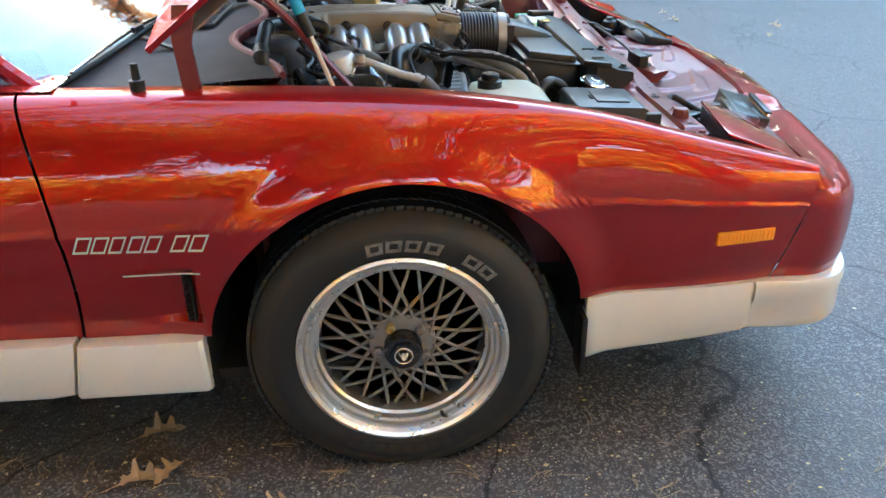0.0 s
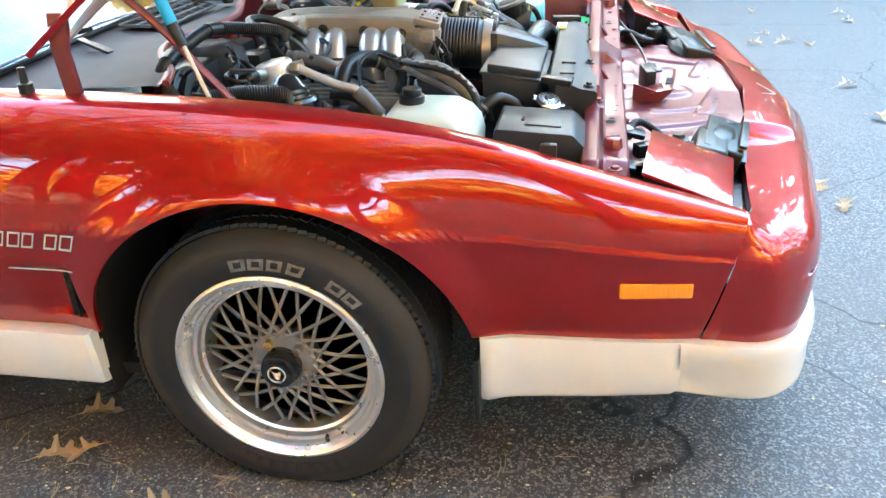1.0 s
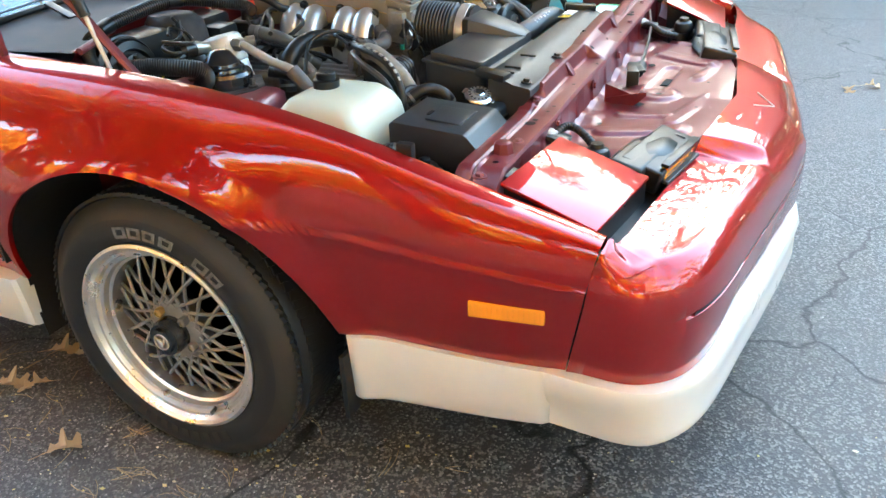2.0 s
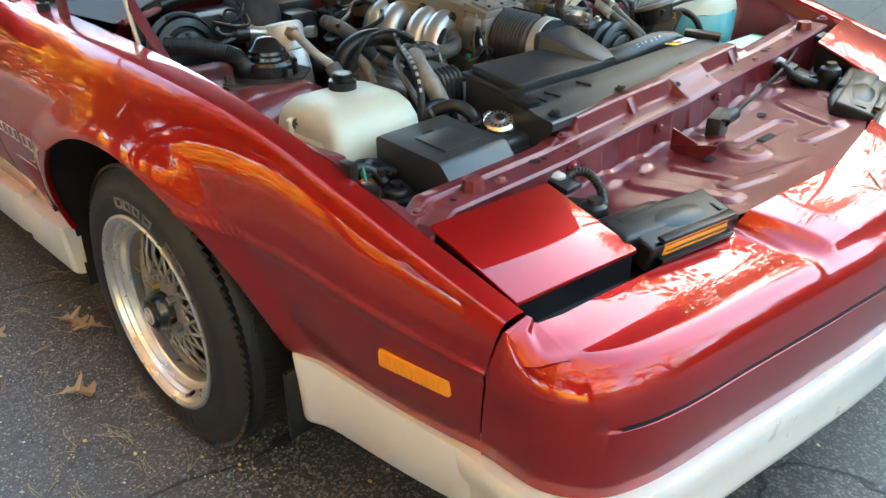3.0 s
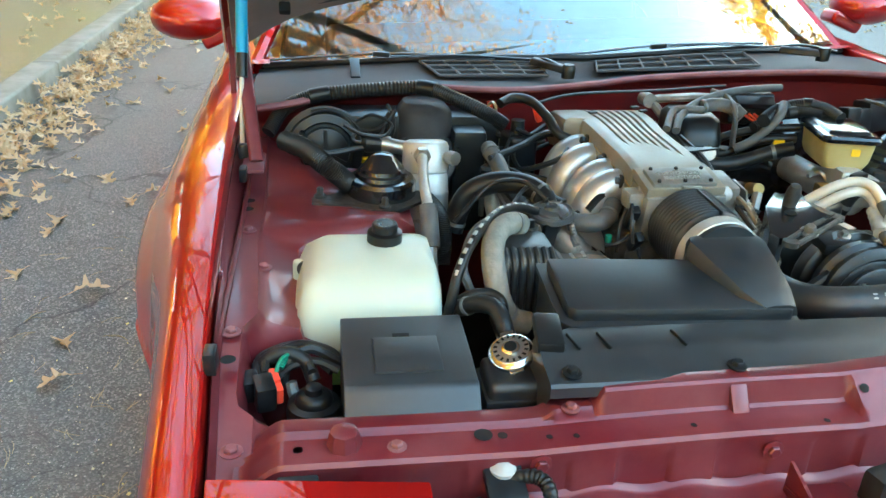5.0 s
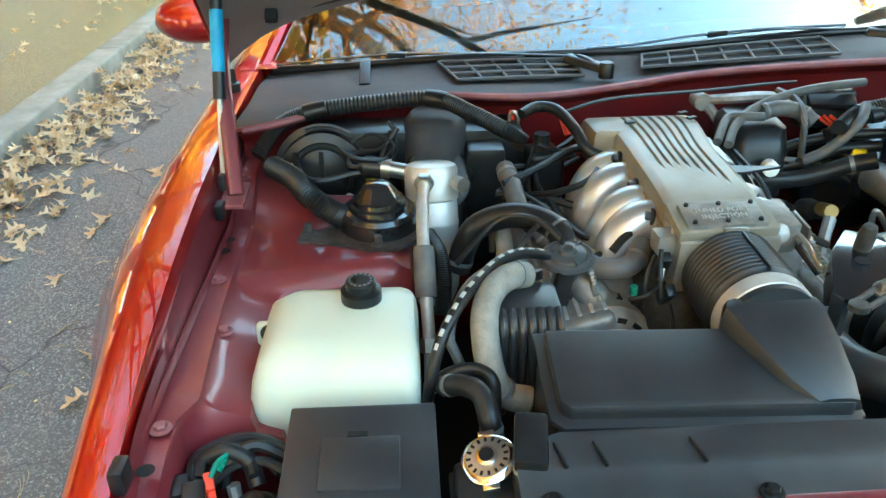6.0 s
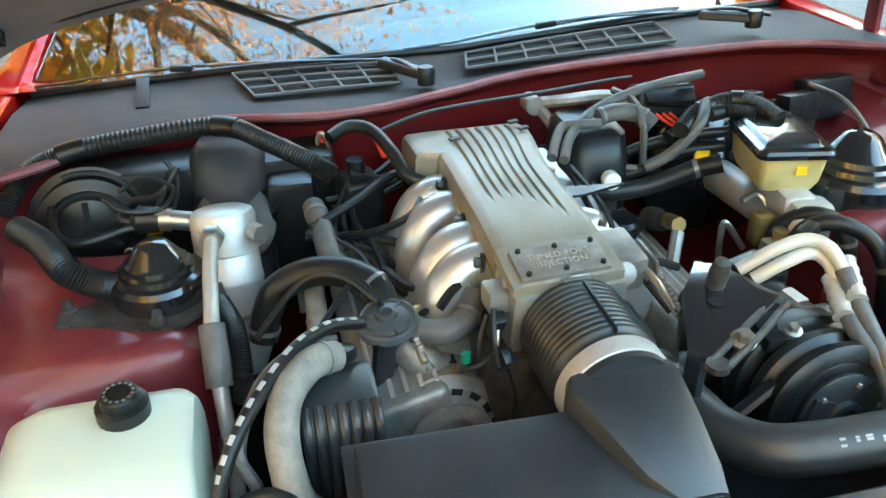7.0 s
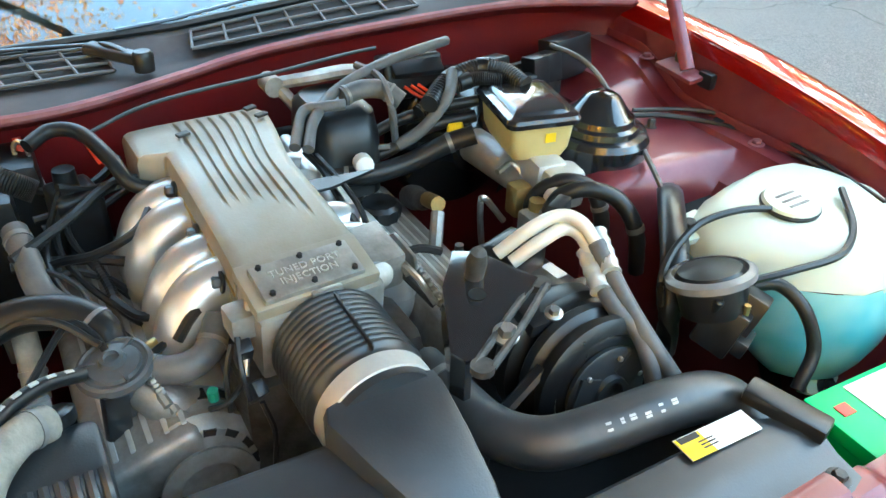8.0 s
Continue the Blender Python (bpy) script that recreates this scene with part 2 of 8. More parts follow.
        l.new(pn.outputs["Fac"], pm.inputs["Value"])
        mu = n.new("ShaderNodeMath")
        mu.operation = "MULTIPLY"
        l.new(c2.outputs[0], mu.inputs[0])
        l.new(pm.outputs[0], mu.inputs[1])
        mx = n.new("ShaderNodeMath")
        mx.operation = "MAXIMUM"
        l.new(mu.outputs[0], mx.inputs[0])
        l.new(cr.outputs[0], mx.inputs[1])
        l.new(mx.outputs[0], m3.inputs["Factor"])
        l.new(last, m3.inputs["A"])
        last = m3.outputs["Result"]
    l.new(last, p.inputs["Base Color"])
    l.new(bp.outputs["Normal"], p.inputs["Normal"])
    rr = n.new("ShaderNodeMapRange")
    rr.inputs["To Min"].default_value, rr.inputs["To Max"].default_value = 0.40, 0.62
    l.new(big.outputs["Fac"], rr.inputs["Value"])
    l.new(rr.outputs[0], p.inputs["Roughness"])
    return m


ASPHALT = ground_mat("worn_asphalt", (0.046, 0.046, 0.046), (0.225, 0.219, 0.206), (0.116, 0.114, 0.108), True)
VERGE = ground_mat("leafy_verge_soil", (0.10, 0.085, 0.045), (0.30, 0.24, 0.13), (0.16, 0.16, 0.06), False)


# ---- building helpers ----
def spline(xs, ys):
    """Natural cubic through the knots."""
    xs, ys = np.array(xs, float), np.array(ys, float)
    n = len(xs)
    h = np.diff(xs)
    A, r = np.eye(n), np.zeros(n)
    for i in range(1, n - 1):
        A[i, i - 1], A[i, i], A[i, i + 1] = h[i - 1], 2 * (h[i - 1] + h[i]), h[i]
        r[i] = 6 * ((ys[i + 1] - ys[i]) / h[i] - (ys[i] - ys[i - 1]) / h[i - 1])
    m = np.linalg.solve(A, r)

    def f(x):
        i = int(np.clip(np.searchsorted(xs, x) - 1, 0, n - 2))
        x = float(np.clip(x, xs[0] - 0.05, xs[-1] + 0.05))
        a, b = xs[i + 1] - x, x - xs[i]
        return (m[i] * a ** 3 + m[i + 1] * b ** 3) / (6 * h[i]) + (ys[i] / h[i] - m[i] * h[i] / 6) * a + (ys[i + 1] / h[i] - m[i + 1] * h[i] / 6) * b
    return f


def smooth(t):
    t = min(1.0, max(0.0, t))
    return t * t * (3 - 2 * t)


LEAN = [0.086]


def lean(y, z):
    """The parked car leans a little: its far side stands higher."""
    return LEAN[0] * max(0.0, y - YC) * smooth((z - 0.25) / 0.4)


def part(name, bm, material, parent=None, label="", angle=38, mirror=None):
    """One mesh object of bm, in world places, under parent."""
    if mirror is not None:
        for v in bm.verts:
            v.co.y = 2 * mirror - v.co.y
        bmesh.ops.reverse_faces(bm, faces=bm.faces)
    off = Vector((0, 0, 0))
    p = root = parent
    while p is not None:
        off += p.location
        root = p
        p = p.parent
    if root is not None and root.name == "car":
        for v in bm.verts:
            v.co.z += lean(v.co.y, v.co.z)
    bmesh.ops.translate(bm, vec=-off, verts=bm.verts)
    me = bpy.data.meshes.new(name)
    bm.to_mesh(me)
    bm.free()
    for poly in me.polygons:
        poly.use_smooth = True
    me.set_sharp_from_angle(angle=radians(angle))
    me.materials.append(material)
    ob = new(name, me)
    ob.parent = parent
    if label:
        ob["label"] = label
    return ob


def thing(name, at, label, category, group="", kind=""):
    ob = new(name)
    ob.location = at
    ob.empty_display_size = 0.05
    return tagged(ob, label, category, group, kind)


def merge(bm, other, m=None):
    me = bpy.data.meshes.new("t")
    other.to_mesh(me)
    other.free()
    if m is not None:
        me.transform(m)
    bm.from_mesh(me)
    bpy.data.meshes.remove(me)
    return bm


def box(bm, c, s, rot=(0, 0, 0), bevel=0.004, seg=2, taper=None):
    """A bevelled box with centre c and sizes s. taper: how much narrower (x, y) it is at the top."""
    t = bmesh.new()
    bmesh.ops.create_cube(t, size=1)
    for v in t.verts:
        k = (1 - taper[0], 1 - taper[1]) if taper and v.co.z > 0 else (1, 1)
        v.co = Vector((v.co.x * s[0] * k[0], v.co.y * s[1] * k[1], v.co.z * s[2]))
    if bevel:
        bmesh.ops.bevel(t, geom=t.edges[:], offset=bevel, segments=seg, affect="EDGES", profile=0.6, clamp_overlap=True)
    return merge(bm, t, pose(*c, *rot))


def lathe(bm, profile, m=Matrix(), seg=24, ripple=None, caps=True):
    """Rings of (radius, height) about the local z of m."""
    rings = []
    for r, h in profile:
        ring = []
        for i in range(seg):
            a = 2 * math.pi * i / seg
            k = r if ripple is None else r * (1 + ripple[1] * math.cos(ripple[0] * a))
            ring.append(bm.verts.new(m @ Vector((k * math.cos(a), k * math.sin(a), h))))
        rings.append(ring)
    for a, b in zip(rings, rings[1:]):
        for i in range(seg):
            j = (i + 1) % seg
            bm.faces.new((a[i], a[j], b[j], b[i]))
    if caps and profile[0][0] > 1e-5:
        bm.faces.new(rings[0][::-1])
    if caps and profile[-1][0] > 1e-5:
        bm.faces.new(rings[-1])
    return bm


def axis(at, to):
    """A frame at at, whose z points to to."""
    d = (Vector(to) - Vector(at)).normalized()
    return Matrix.Translation(at) @ d.to_track_quat("Z", "Y").to_matrix().to_4x4()


def curve(pts, n):
    """n points along a smooth line through pts."""
    p = [Vector(q) for q in pts]
    p = [2 * p[0] - p[1]] + p + [2 * p[-1] - p[-2]]
    out = []
    k = len(p) - 3
    for i in range(n):
        u = i / (n - 1) * k
        s = min(int(u), k - 1)
        t = u - s
        a, b, c, d = p[s:s + 4]
        out.append(0.5 * ((2 * b) + (c - a) * t + (2 * a - 5 * b + 4 * c - d) * t * t + (3 * b - a - 3 * c + d) * t ** 3))
    return out


def tube(bm, pts, r, n=24, seg=10, ribs=0, rib=0.12, radii=None, raw=False, flat=1.0):
    """A pipe along pts. ribs: how many rings it is corrugated with. radii: factors along it."""
    if ribs:
        n = ribs * 4 + 1
    c = [Vector(p) for p in pts] if raw else curve(pts, n)
    n = len(c)
    up = Vector((0.03, 0.07, 1)).normalized()
    rings = []
    for i, p in enumerate(c):
        d = (c[min(i + 1, n - 1)] - c[max(i - 1, 0)]).normalized()
        side = d.cross(up)
        if side.length < 0.05:
            side = d.cross(Vector((1, 0, 0)))
        side.normalize()
        u2 = side.cross(d).normalized()
        k = r
        if ribs:
            k = r * (1 - rib * (0, 0.5, 1, 0.5)[i % 4])
        if radii:
            k *= float(np.interp(i / (n - 1), np.linspace(0, 1, len(radii)), radii))
        rings.append([bm.verts.new(p + k * (math.cos(a) * side + flat * math.sin(a) * u2)) for a in [2 * math.pi * j / seg for j in range(seg)]])
    for a, b in zip(rings, rings[1:]):
        for i in range(seg):
            j = (i + 1) % seg
            bm.faces.new((a[i], a[j], b[j], b[i]))
    bm.faces.new(rings[0][::-1])
    bm.faces.new(rings[-1])
    return bm


def sheet(bm, rows, flip=False, close=False):
    """A skin over rows of points, all rows equally long."""
    vs = [[bm.verts.new(p) for p in row] for row in rows]
    for a, b in zip(vs, vs[1:]):
        m = len(a)
        for i in range(m if close else m - 1):
            j = (i + 1) % m
            q = (a[i], a[j], b[j], b[i])
            bm.faces.new(q[::-1] if flip else q)
    return vs


def prism(bm, outline, h, m=Matrix(), bevel=0.0):
    """A flat outline of (x, y), h thick along the local z of m."""
    t = bmesh.new()
    lo = [t.verts.new((x, y, 0)) for x, y in outline]
    hi = [t.verts.new((x, y, h)) for x, y in outline]
    t.faces.new(lo[::-1])
    t.faces.new(hi)
    k = len(outline)
    for i in range(k):
        j = (i + 1) % k
        t.faces.new((lo[i], lo[j], hi[j], hi[i]))
    bmesh.ops.recalc_face_normals(t, faces=t.faces)
    if bevel:
        bmesh.ops.bevel(t, geom=t.edges[:], offset=bevel, segments=2, affect="EDGES", profile=0.6, clamp_overlap=True)
    return merge(bm, t, m)


def thicken(bm, d):
    """Gives an open skin a thickness d, inwards."""
    bmesh.ops.recalc_face_normals(bm, faces=bm.faces)
    r = bmesh.ops.solidify(bm, geom=bm.faces[:], thickness=d)
    return bm


def B():
    return bmesh.new()


def bolt(bm, at, to, r=0.009, h=0.006, washer=True):
    m = axis(at, to)
    if washer:
        lathe(bm, [(r * 1.6, 0), (r * 1.6, h * 0.3), (r * 1.3, h * 0.4)], m, 16)
    lathe(bm, [(r, h * 0.3), (r, h), (r * 0.8, h * 1.25), (0, h * 1.25)], m, 6)
    return bm


def text_bm(s, size, depth, spacing=1.0, line=0.0):
    """Letters of the built-in font in the local xy plane, as a mesh."""
    c = bpy.data.curves.new("letters", "FONT")
    c.body, c.size, c.extrude, c.space_character = s, size, depth, spacing
    c.align_x, c.align_y, c.resolution_u = "CENTER", "CENTER", 3
    if line:
        c.fill_mode, c.bevel_depth, c.bevel_resolution, c.extrude = "NONE", line, 0, 0
    o = bpy.data.objects.new("letters", c)
    scene.collection.objects.link(o)
    me = o.evaluated_get(bpy.context.evaluated_depsgraph_get()).to_mesh()
    t = bmesh.new()
    t.from_mesh(me)
    o.to_mesh_clear()
    bpy.data.objects.remove(o)
    bpy.data.curves.remove(c)
    return t


YC = 0.88          # the car's middle
YM = 0.87          # the plane about which its sides mirror

# ---- the ground ----
bm = B()
for r in (400,):
    sheet(bm, [[(-r, -r, 0), (r, -r, 0)], [(-r, r, 0), (r, r, 0)]])
ground = part("ground", bm, ASPHALT)
tagged(ground, "worn dark grey asphalt with pale stones and winding cracks", "asphalt", kind="structure")
for name, y0, y1, s in (("kerb_near", -1.37, -1.53, -1), ("kerb_far", 7.5, 7.66, 1)):
    bm = B()
    k = -20.0
    while k < 14:
        box(bm, (k + 1.0, (y0 + y1) / 2, 0.04), (1.994, 0.16, 0.17), (0, 0, 0), 0.02, 3)
        k += 2.0
    kerb = part(name, bm, CONCRETE)
    tagged(kerb, "weathered pale concrete kerb along the road", "kerb", kind="structure")
for name, y0, y1 in (("verge_near", -40, -1.528), ("verge_far", 7.658, 45)):
    bm = B()
    rows = []
    for i in range(61):
        x = -60 + 2 * i
        rows.append([(x, y0 + (y1 - y0) * j / 30, 0.105 + 0.03 * noise.noise((x * 0.4, j * 0.7, 3.1)) * (0 if j in (0, 30) else 1)
                      + 0.02 * min(abs(y0 + (y1 - y0) * j / 30 - (y1 if y1 < 0 else y0)), 12) * (1 if y1 > 0 else 0.6)) for j in range(31)])
    sheet(bm, rows)
    verge = part(name, bm, VERGE)
    tagged(verge, "rough verge of soil, thin grass and fallen leaves", "verge", kind="structure")

# ---- the car's outer shape ----
Y_OUT = spline([-3.6, -3.2, -2.5, -1.8, -0.95, -0.6, -0.37, -0.10, 0.143, 0.33, 0.45, 0.57, 0.70, 0.80, 0.87],
               [0.10, -0.01, -0.045, -0.05, -0.058, -0.058, -0.058, -0.055, -0.036, 0.006, 0.024, 0.033, 0.044, 0.058, 0.070])
Z_CROWN = spline([-3.6, -2.5, -1.8, -0.95, -0.65, -0.37, -0.10, 0.143, 0.33, 0.45, 0.57, 0.70, 0.87],
                 [0.90, 0.89, 0.87, 0.86, 0.85, 0.842, 0.832, 0.811, 0.780, 0.752, 0.716, 0.675, 0.628])
Y_IN = spline([-3.6, -0.65, -0.37, -0.10, 0.2, 0.5, 0.684, 0.87], [0.16, 0.10, 0.10, 0.10, 0.105, 0.113, 0.121, 0.124])
Z_CREASE = spline([-3.6, -1.0, -0.37, 0.0, 0.343, 0.6, 0.87], [0.63, 0.625, 0.625, 0.63, 0.612, 0.585, 0.556])
ARCH, ARCH_Z, ARCH_R, REAR = 0.002, 0.305, 0.385, -2.50


def side_y(x, z):
    """How far out the body's side lies at x along and z up."""
    y0, zc, zk, yk = Y_OUT(x), Z_CROWN(x), Z_CREASE(x), Y_IN(x) - 0.038
    if z >= zk:
        s = min(1.0, (z - zk) / (zc - zk))
        y = y0 + (yk - y0) * (1 - (1 - s ** 1.75) ** (1 / 1.9))
    else:
        d = zk - z
        y = y0 + 0.16 * d * d / 0.25 + 0.085 * d - 0.004 * smooth(1 - d / 0.03)
    for c in (ARCH, REAR):
        d = math.hypot(x - c, z - ARCH_Z) - ARCH_R
        y -= 0.015 * smooth(1 - d / 0.085)
    return y


def vent_dent(x, z):
    """The recess behind the wheel, deepest at its front wall."""
    return 0.024 * smooth((x + 0.512) / 0.10) * (1 - smooth((x + 0.390) / 0.008)) * smooth((z - 0.404) / 0.012) * (1 - smooth((z - 0.524) / 0.007))


def panel(x0, x1, bottom, shear=0, bow=0, n=90, top=True, rows=64, dent=False):
    """A strip of the side's skin from x0 to x1, cut by the wheel arches."""
    bm = B()
    xs = [x0 + (x1 - x0) * i / n for i in range(n + 1)]
    for c in (ARCH, REAR):
        for k in range(41):
            xx = c + ARCH_R * math.cos(math.pi * k / 40)
            if x0 < xx < x1:
                xs.append(xx)
    if dent:
        xs += [-0.416 + 0.004 * k for k in range(9)]
    xs = sorted(xs)
    cols = []
    for x in xs:
        zl = bottom
        for c in (ARCH, REAR):
            d = ARCH_R ** 2 - (x - c) ** 2
            if d > 0:
                zl = max(zl, ARCH_Z + math.sqrt(d))
        zc = Z_CROWN(x)
        col = []
        for j in range(rows + 1):
            t = j / rows
            z = zl + (zc - zl) * (1 - (1 - t) ** 1.35)
            xx = x + shear * smooth((x - 0.5) / 0.33) * (z - 0.5) + bow * smooth((-0.42 - x) / 0.16) * smooth((1.6 + x) / 0.8) * ((z - 0.56) / 0.28) ** 2
            col.append((xx, side_y(x, z) + (vent_dent(x, z) if dent else 0), z))
        xx, y, z = col[-1]
        yi = Y_IN(x)
        if top:
            col += [(xx, y + (yi - y) * 0.5, zc + 0.002), (xx, yi - 0.003, zc), (xx, yi, zc - 0.006), (xx, yi + 0.001, zc - 0.03)]
        # the turned-in lip of the arch and sill
        xl, yl, zl2 = col[0]
        col = [(xl, yl + 0.012, zl2 + 0.002), (xl, yl + 0.004, zl2 - 0.002)] + col
        cols.append(col)
    sheet(bm, cols)
    bmesh.ops.recalc_face_normals(bm, faces=bm.faces)
    return bm


car = thing("car", (0, YC, 0), "dark red metallic two-door sports coupe with its bonnet open", "car")
for m in (None, YM):
    fender = part("front_fender", panel(-0.598, 0.842, 0.366, 0.2, -0.055, dent=True), RED, car, "glossy red front wing", 50, m)
    part("door", panel(-1.95, -0.6035, 0.37, 0, -0.055), RED, car, "closed red door", 50, m)
    part("rear_quarter_panel", panel(-3.55, -1.956, 0.37, 0, 0), RED, car, "red rear wing", 50, m)
    # wheel houses, their inner shade put into the near-black colour
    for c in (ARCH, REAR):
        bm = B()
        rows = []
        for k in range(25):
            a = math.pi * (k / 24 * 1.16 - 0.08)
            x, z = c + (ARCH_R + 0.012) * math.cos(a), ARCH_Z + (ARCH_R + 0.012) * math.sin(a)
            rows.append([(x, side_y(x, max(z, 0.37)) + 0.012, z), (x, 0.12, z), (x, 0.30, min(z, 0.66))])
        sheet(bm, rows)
        part("wheel_house", bm, DARK, car, "wheel house with its inner shade in the near-black colour", 40, m)

def marks(runs, h, line, depth):
    """Plain outlined four-sided shapes in the local xy plane, in runs with a gap between, and their whole width."""
    shapes = ([(0.04, 0), (0.86, 0), (0.96, 1), (0.14, 1)], [(0.02, 0), (0.78, 0), (0.88, 1), (0.12, 1)], [(0.06, 0), (0.92, 0), (1.0, 1), (0.14, 1)])
    pitch = h * 0.92
    wide = (sum(runs) + 0.45 * (len(runs) - 1)) * pitch
    x, k, out = -wide / 2, 0, []
    for run in runs:
        for i in range(run):
            t = B()
            loop = [Vector((x + u * pitch, (v - 0.5) * h, 0)) for u, v in shapes[(2, 0, 1, 0, 1, 0)[k % 6]]]
            mid = sum(loop, Vector()) / 4
            ring = [[t.verts.new(q + d) for q in loop] for d in (Vector((0, 0, -depth)), Vector((0, 0, depth)))]
            hole = [[t.verts.new(q + (mid - q) * line * 3.4 / h + d) for q in loop] for d in (Vector((0, 0, -depth)), Vector((0, 0, depth)))]
            for a in range(4):
                b = (a + 1) % 4
                t.faces.new((ring[1][a], ring[1][b], hole[1][b], hole[1][a]))
                t.faces.new((ring[0][b], ring[0][a], hole[0][a], hole[0][b]))
                t.faces.new((ring[0][a], ring[0][b], ring[1][b], ring[1][a]))
                t.faces.new((hole[0][b], hole[0][a], hole[1][a], hole[1][b]))
            out.append(t)
            x += pitch
            k += 1
        x += pitch * 0.45
    return out, wide


# the fender's marks and vent
shapes, w = marks((5, 2), 0.048, 0.0034, 0.0006)
for bm in shapes:
    for v in bm.verts:
        x = -0.464 + v.co.x / w * 0.236
        z = 0.597 + v.co.y / 0.048 * 0.036 + (x + 0.464) * -0.03
        x += 0.42 * (z - 0.597)
        v.co = Vector((x, side_y(x, z) - 0.0008 - v.co.z * 0.4, z))
    part("side_mark", bm, SILVERINK, car, "silver outlined plain mark")
bm = B()
sheet(bm, [[(x, side_y(x, z) - 0.002, z) for z in (0.527, 0.5305)] for x in np.linspace(-0.51, -0.37, 20)])
part("pin_stripe", bm, SILVERINK, car)
vent = part("side_vent", box(B(), (-0.397, side_y(-0.40, 0.46) + 0.012, 0.463), (0.004, 0.020, 0.10), (0, 0, 0), 0.001), DARK, car, "black mesh strip in the recess behind the wheel")
for k in range(15):
    part("vent_slat", box(B(), (-0.4035, side_y(-0.40, 0.46) + 0.010, 0.418 + 0.0068 * k), (0.010, 0.016, 0.0026), (0, 0, -50), 0), BLACK, vent)

# cream lower skirts
def skirt(x0, x1, z0, z1, yf, n=30, rise=0.0, slant=(0.0, 0.0)):
    bm = B()
    prof = [(0.03, 0.0), (0.004, 0.002), (-0.006, 0.010), (-0.007, 0.03), (0.0, 0.5), (0.004, 0.9), (0.012, 0.97), (0.028, 1.0)]
    rows = []
    for i in range(n + 1):
        x = x0 + (x1 - x0) * i / n
        e = min(i, n - i)
        zb = z0 + rise * i / n
        k = slant[0] * (1 - i / n) + slant[1] * i / n
        rows.append([(x + k * t, yf(x) + o + (0.008 if e == 0 else 0), z1 - (z1 - zb) * t) for o, t in prof])
    vs = sheet(bm, rows)
    bm.faces.new([v for v in vs[0]][::-1])
    bm.faces.new(vs[-1])
    bmesh.ops.recalc_face_normals(bm, faces=bm.faces)
    return bm


for m in (None, YM):
    part("front_skirt", skirt(0.398, 0.791, 0.200, 0.368, lambda x: side_y(x, 0.372) - 0.002, rise=0.030, slant=(0.0, -0.004)), CREAM, car, "cream painted lower skirt", 40, m)
    part("fender_skirt", skirt(-0.632, -0.393, 0.235, 0.371, lambda x: -0.026, slant=(-0.03, 0.0)), CREAM, car, "cream painted lower skirt", 40, m)
    part("door_skirt", skirt(-1.95, -0.637, 0.240, 0.378, lambda x: -0.026, slant=(0.0, -0.03)), CREAM, car, "cream painted lower skirt", 40, m)
    part("rear_skirt", skirt(-2.09, -1.956, 0.240, 0.378, lambda x: -0.026), CREAM, car, "cream painted lower skirt", 40, m)
    part("tail_skirt", skirt(-3.5, -2.9, 0.260, 0.378, lambda x: Y_OUT(x) + 0.03), CREAM, car, "cream painted lower skirt", 40, m)
    part("splash_flap", box(B(), (0.392, 0.075, 0.25), (0.012, 0.07, 0.15), (0, 0, 0), 0.004), RUBBER, car, "black rubber flap", 40, m)
    # amber side marker in its frame
    mk = part("side_marker", box(B(), (0.723, side_y(0.723, 0.50) + 0.001, 0.496), (0.132, 0.012, 0.030), (0, 0, 8.0), 0.004), AMBER, car, "amber side marker lamp", 40, m)
    bm = B()
    for k in range(14):
        box(bm, (0.664 + 0.009 * k, side_y(0.723, 0.5) - 0.0055 + (0.664 + 0.009 * k - 0.723) * 0.14, 0.496), (0.0014, 0.0015, 0.024), (0, 0, 8), 0)
    part("lens_rib", bm, AMBER, mk, "", 40, m)

# nose: a cover that wraps round from wing to wing
S_KNOT = [0, 0.10, 0.20, 0.30, 0.40, 0.55, 0.74, 0.80, 0.86, 1.0]
PX = spline(S_KNOT, [0.842, 0.905, 0.968, 1.015, 1.044, 1.069, 1.102, 1.112, 1.122, 1.142])
PY = spline(S_KNOT, [0.066, 0.078, 0.108, 0.162, 0.243, 0.388, 0.590, 0.655, 0.720, 0.880])
IX = [0.872, 0.876, 0.884, 0.891, 0.898, 0.913, 0.931, 0.940, 0.952, 0.975]
IY = [0.124, 0.126, 0.132, 0.180, 0.260, 0.395, 0.590, 0.612, 0.680, 0.880]
IZ = [0.630, 0.628, 0.625, 0.621, 0.620, 0.619, 0.618, 0.640, 0.646, 0.650]


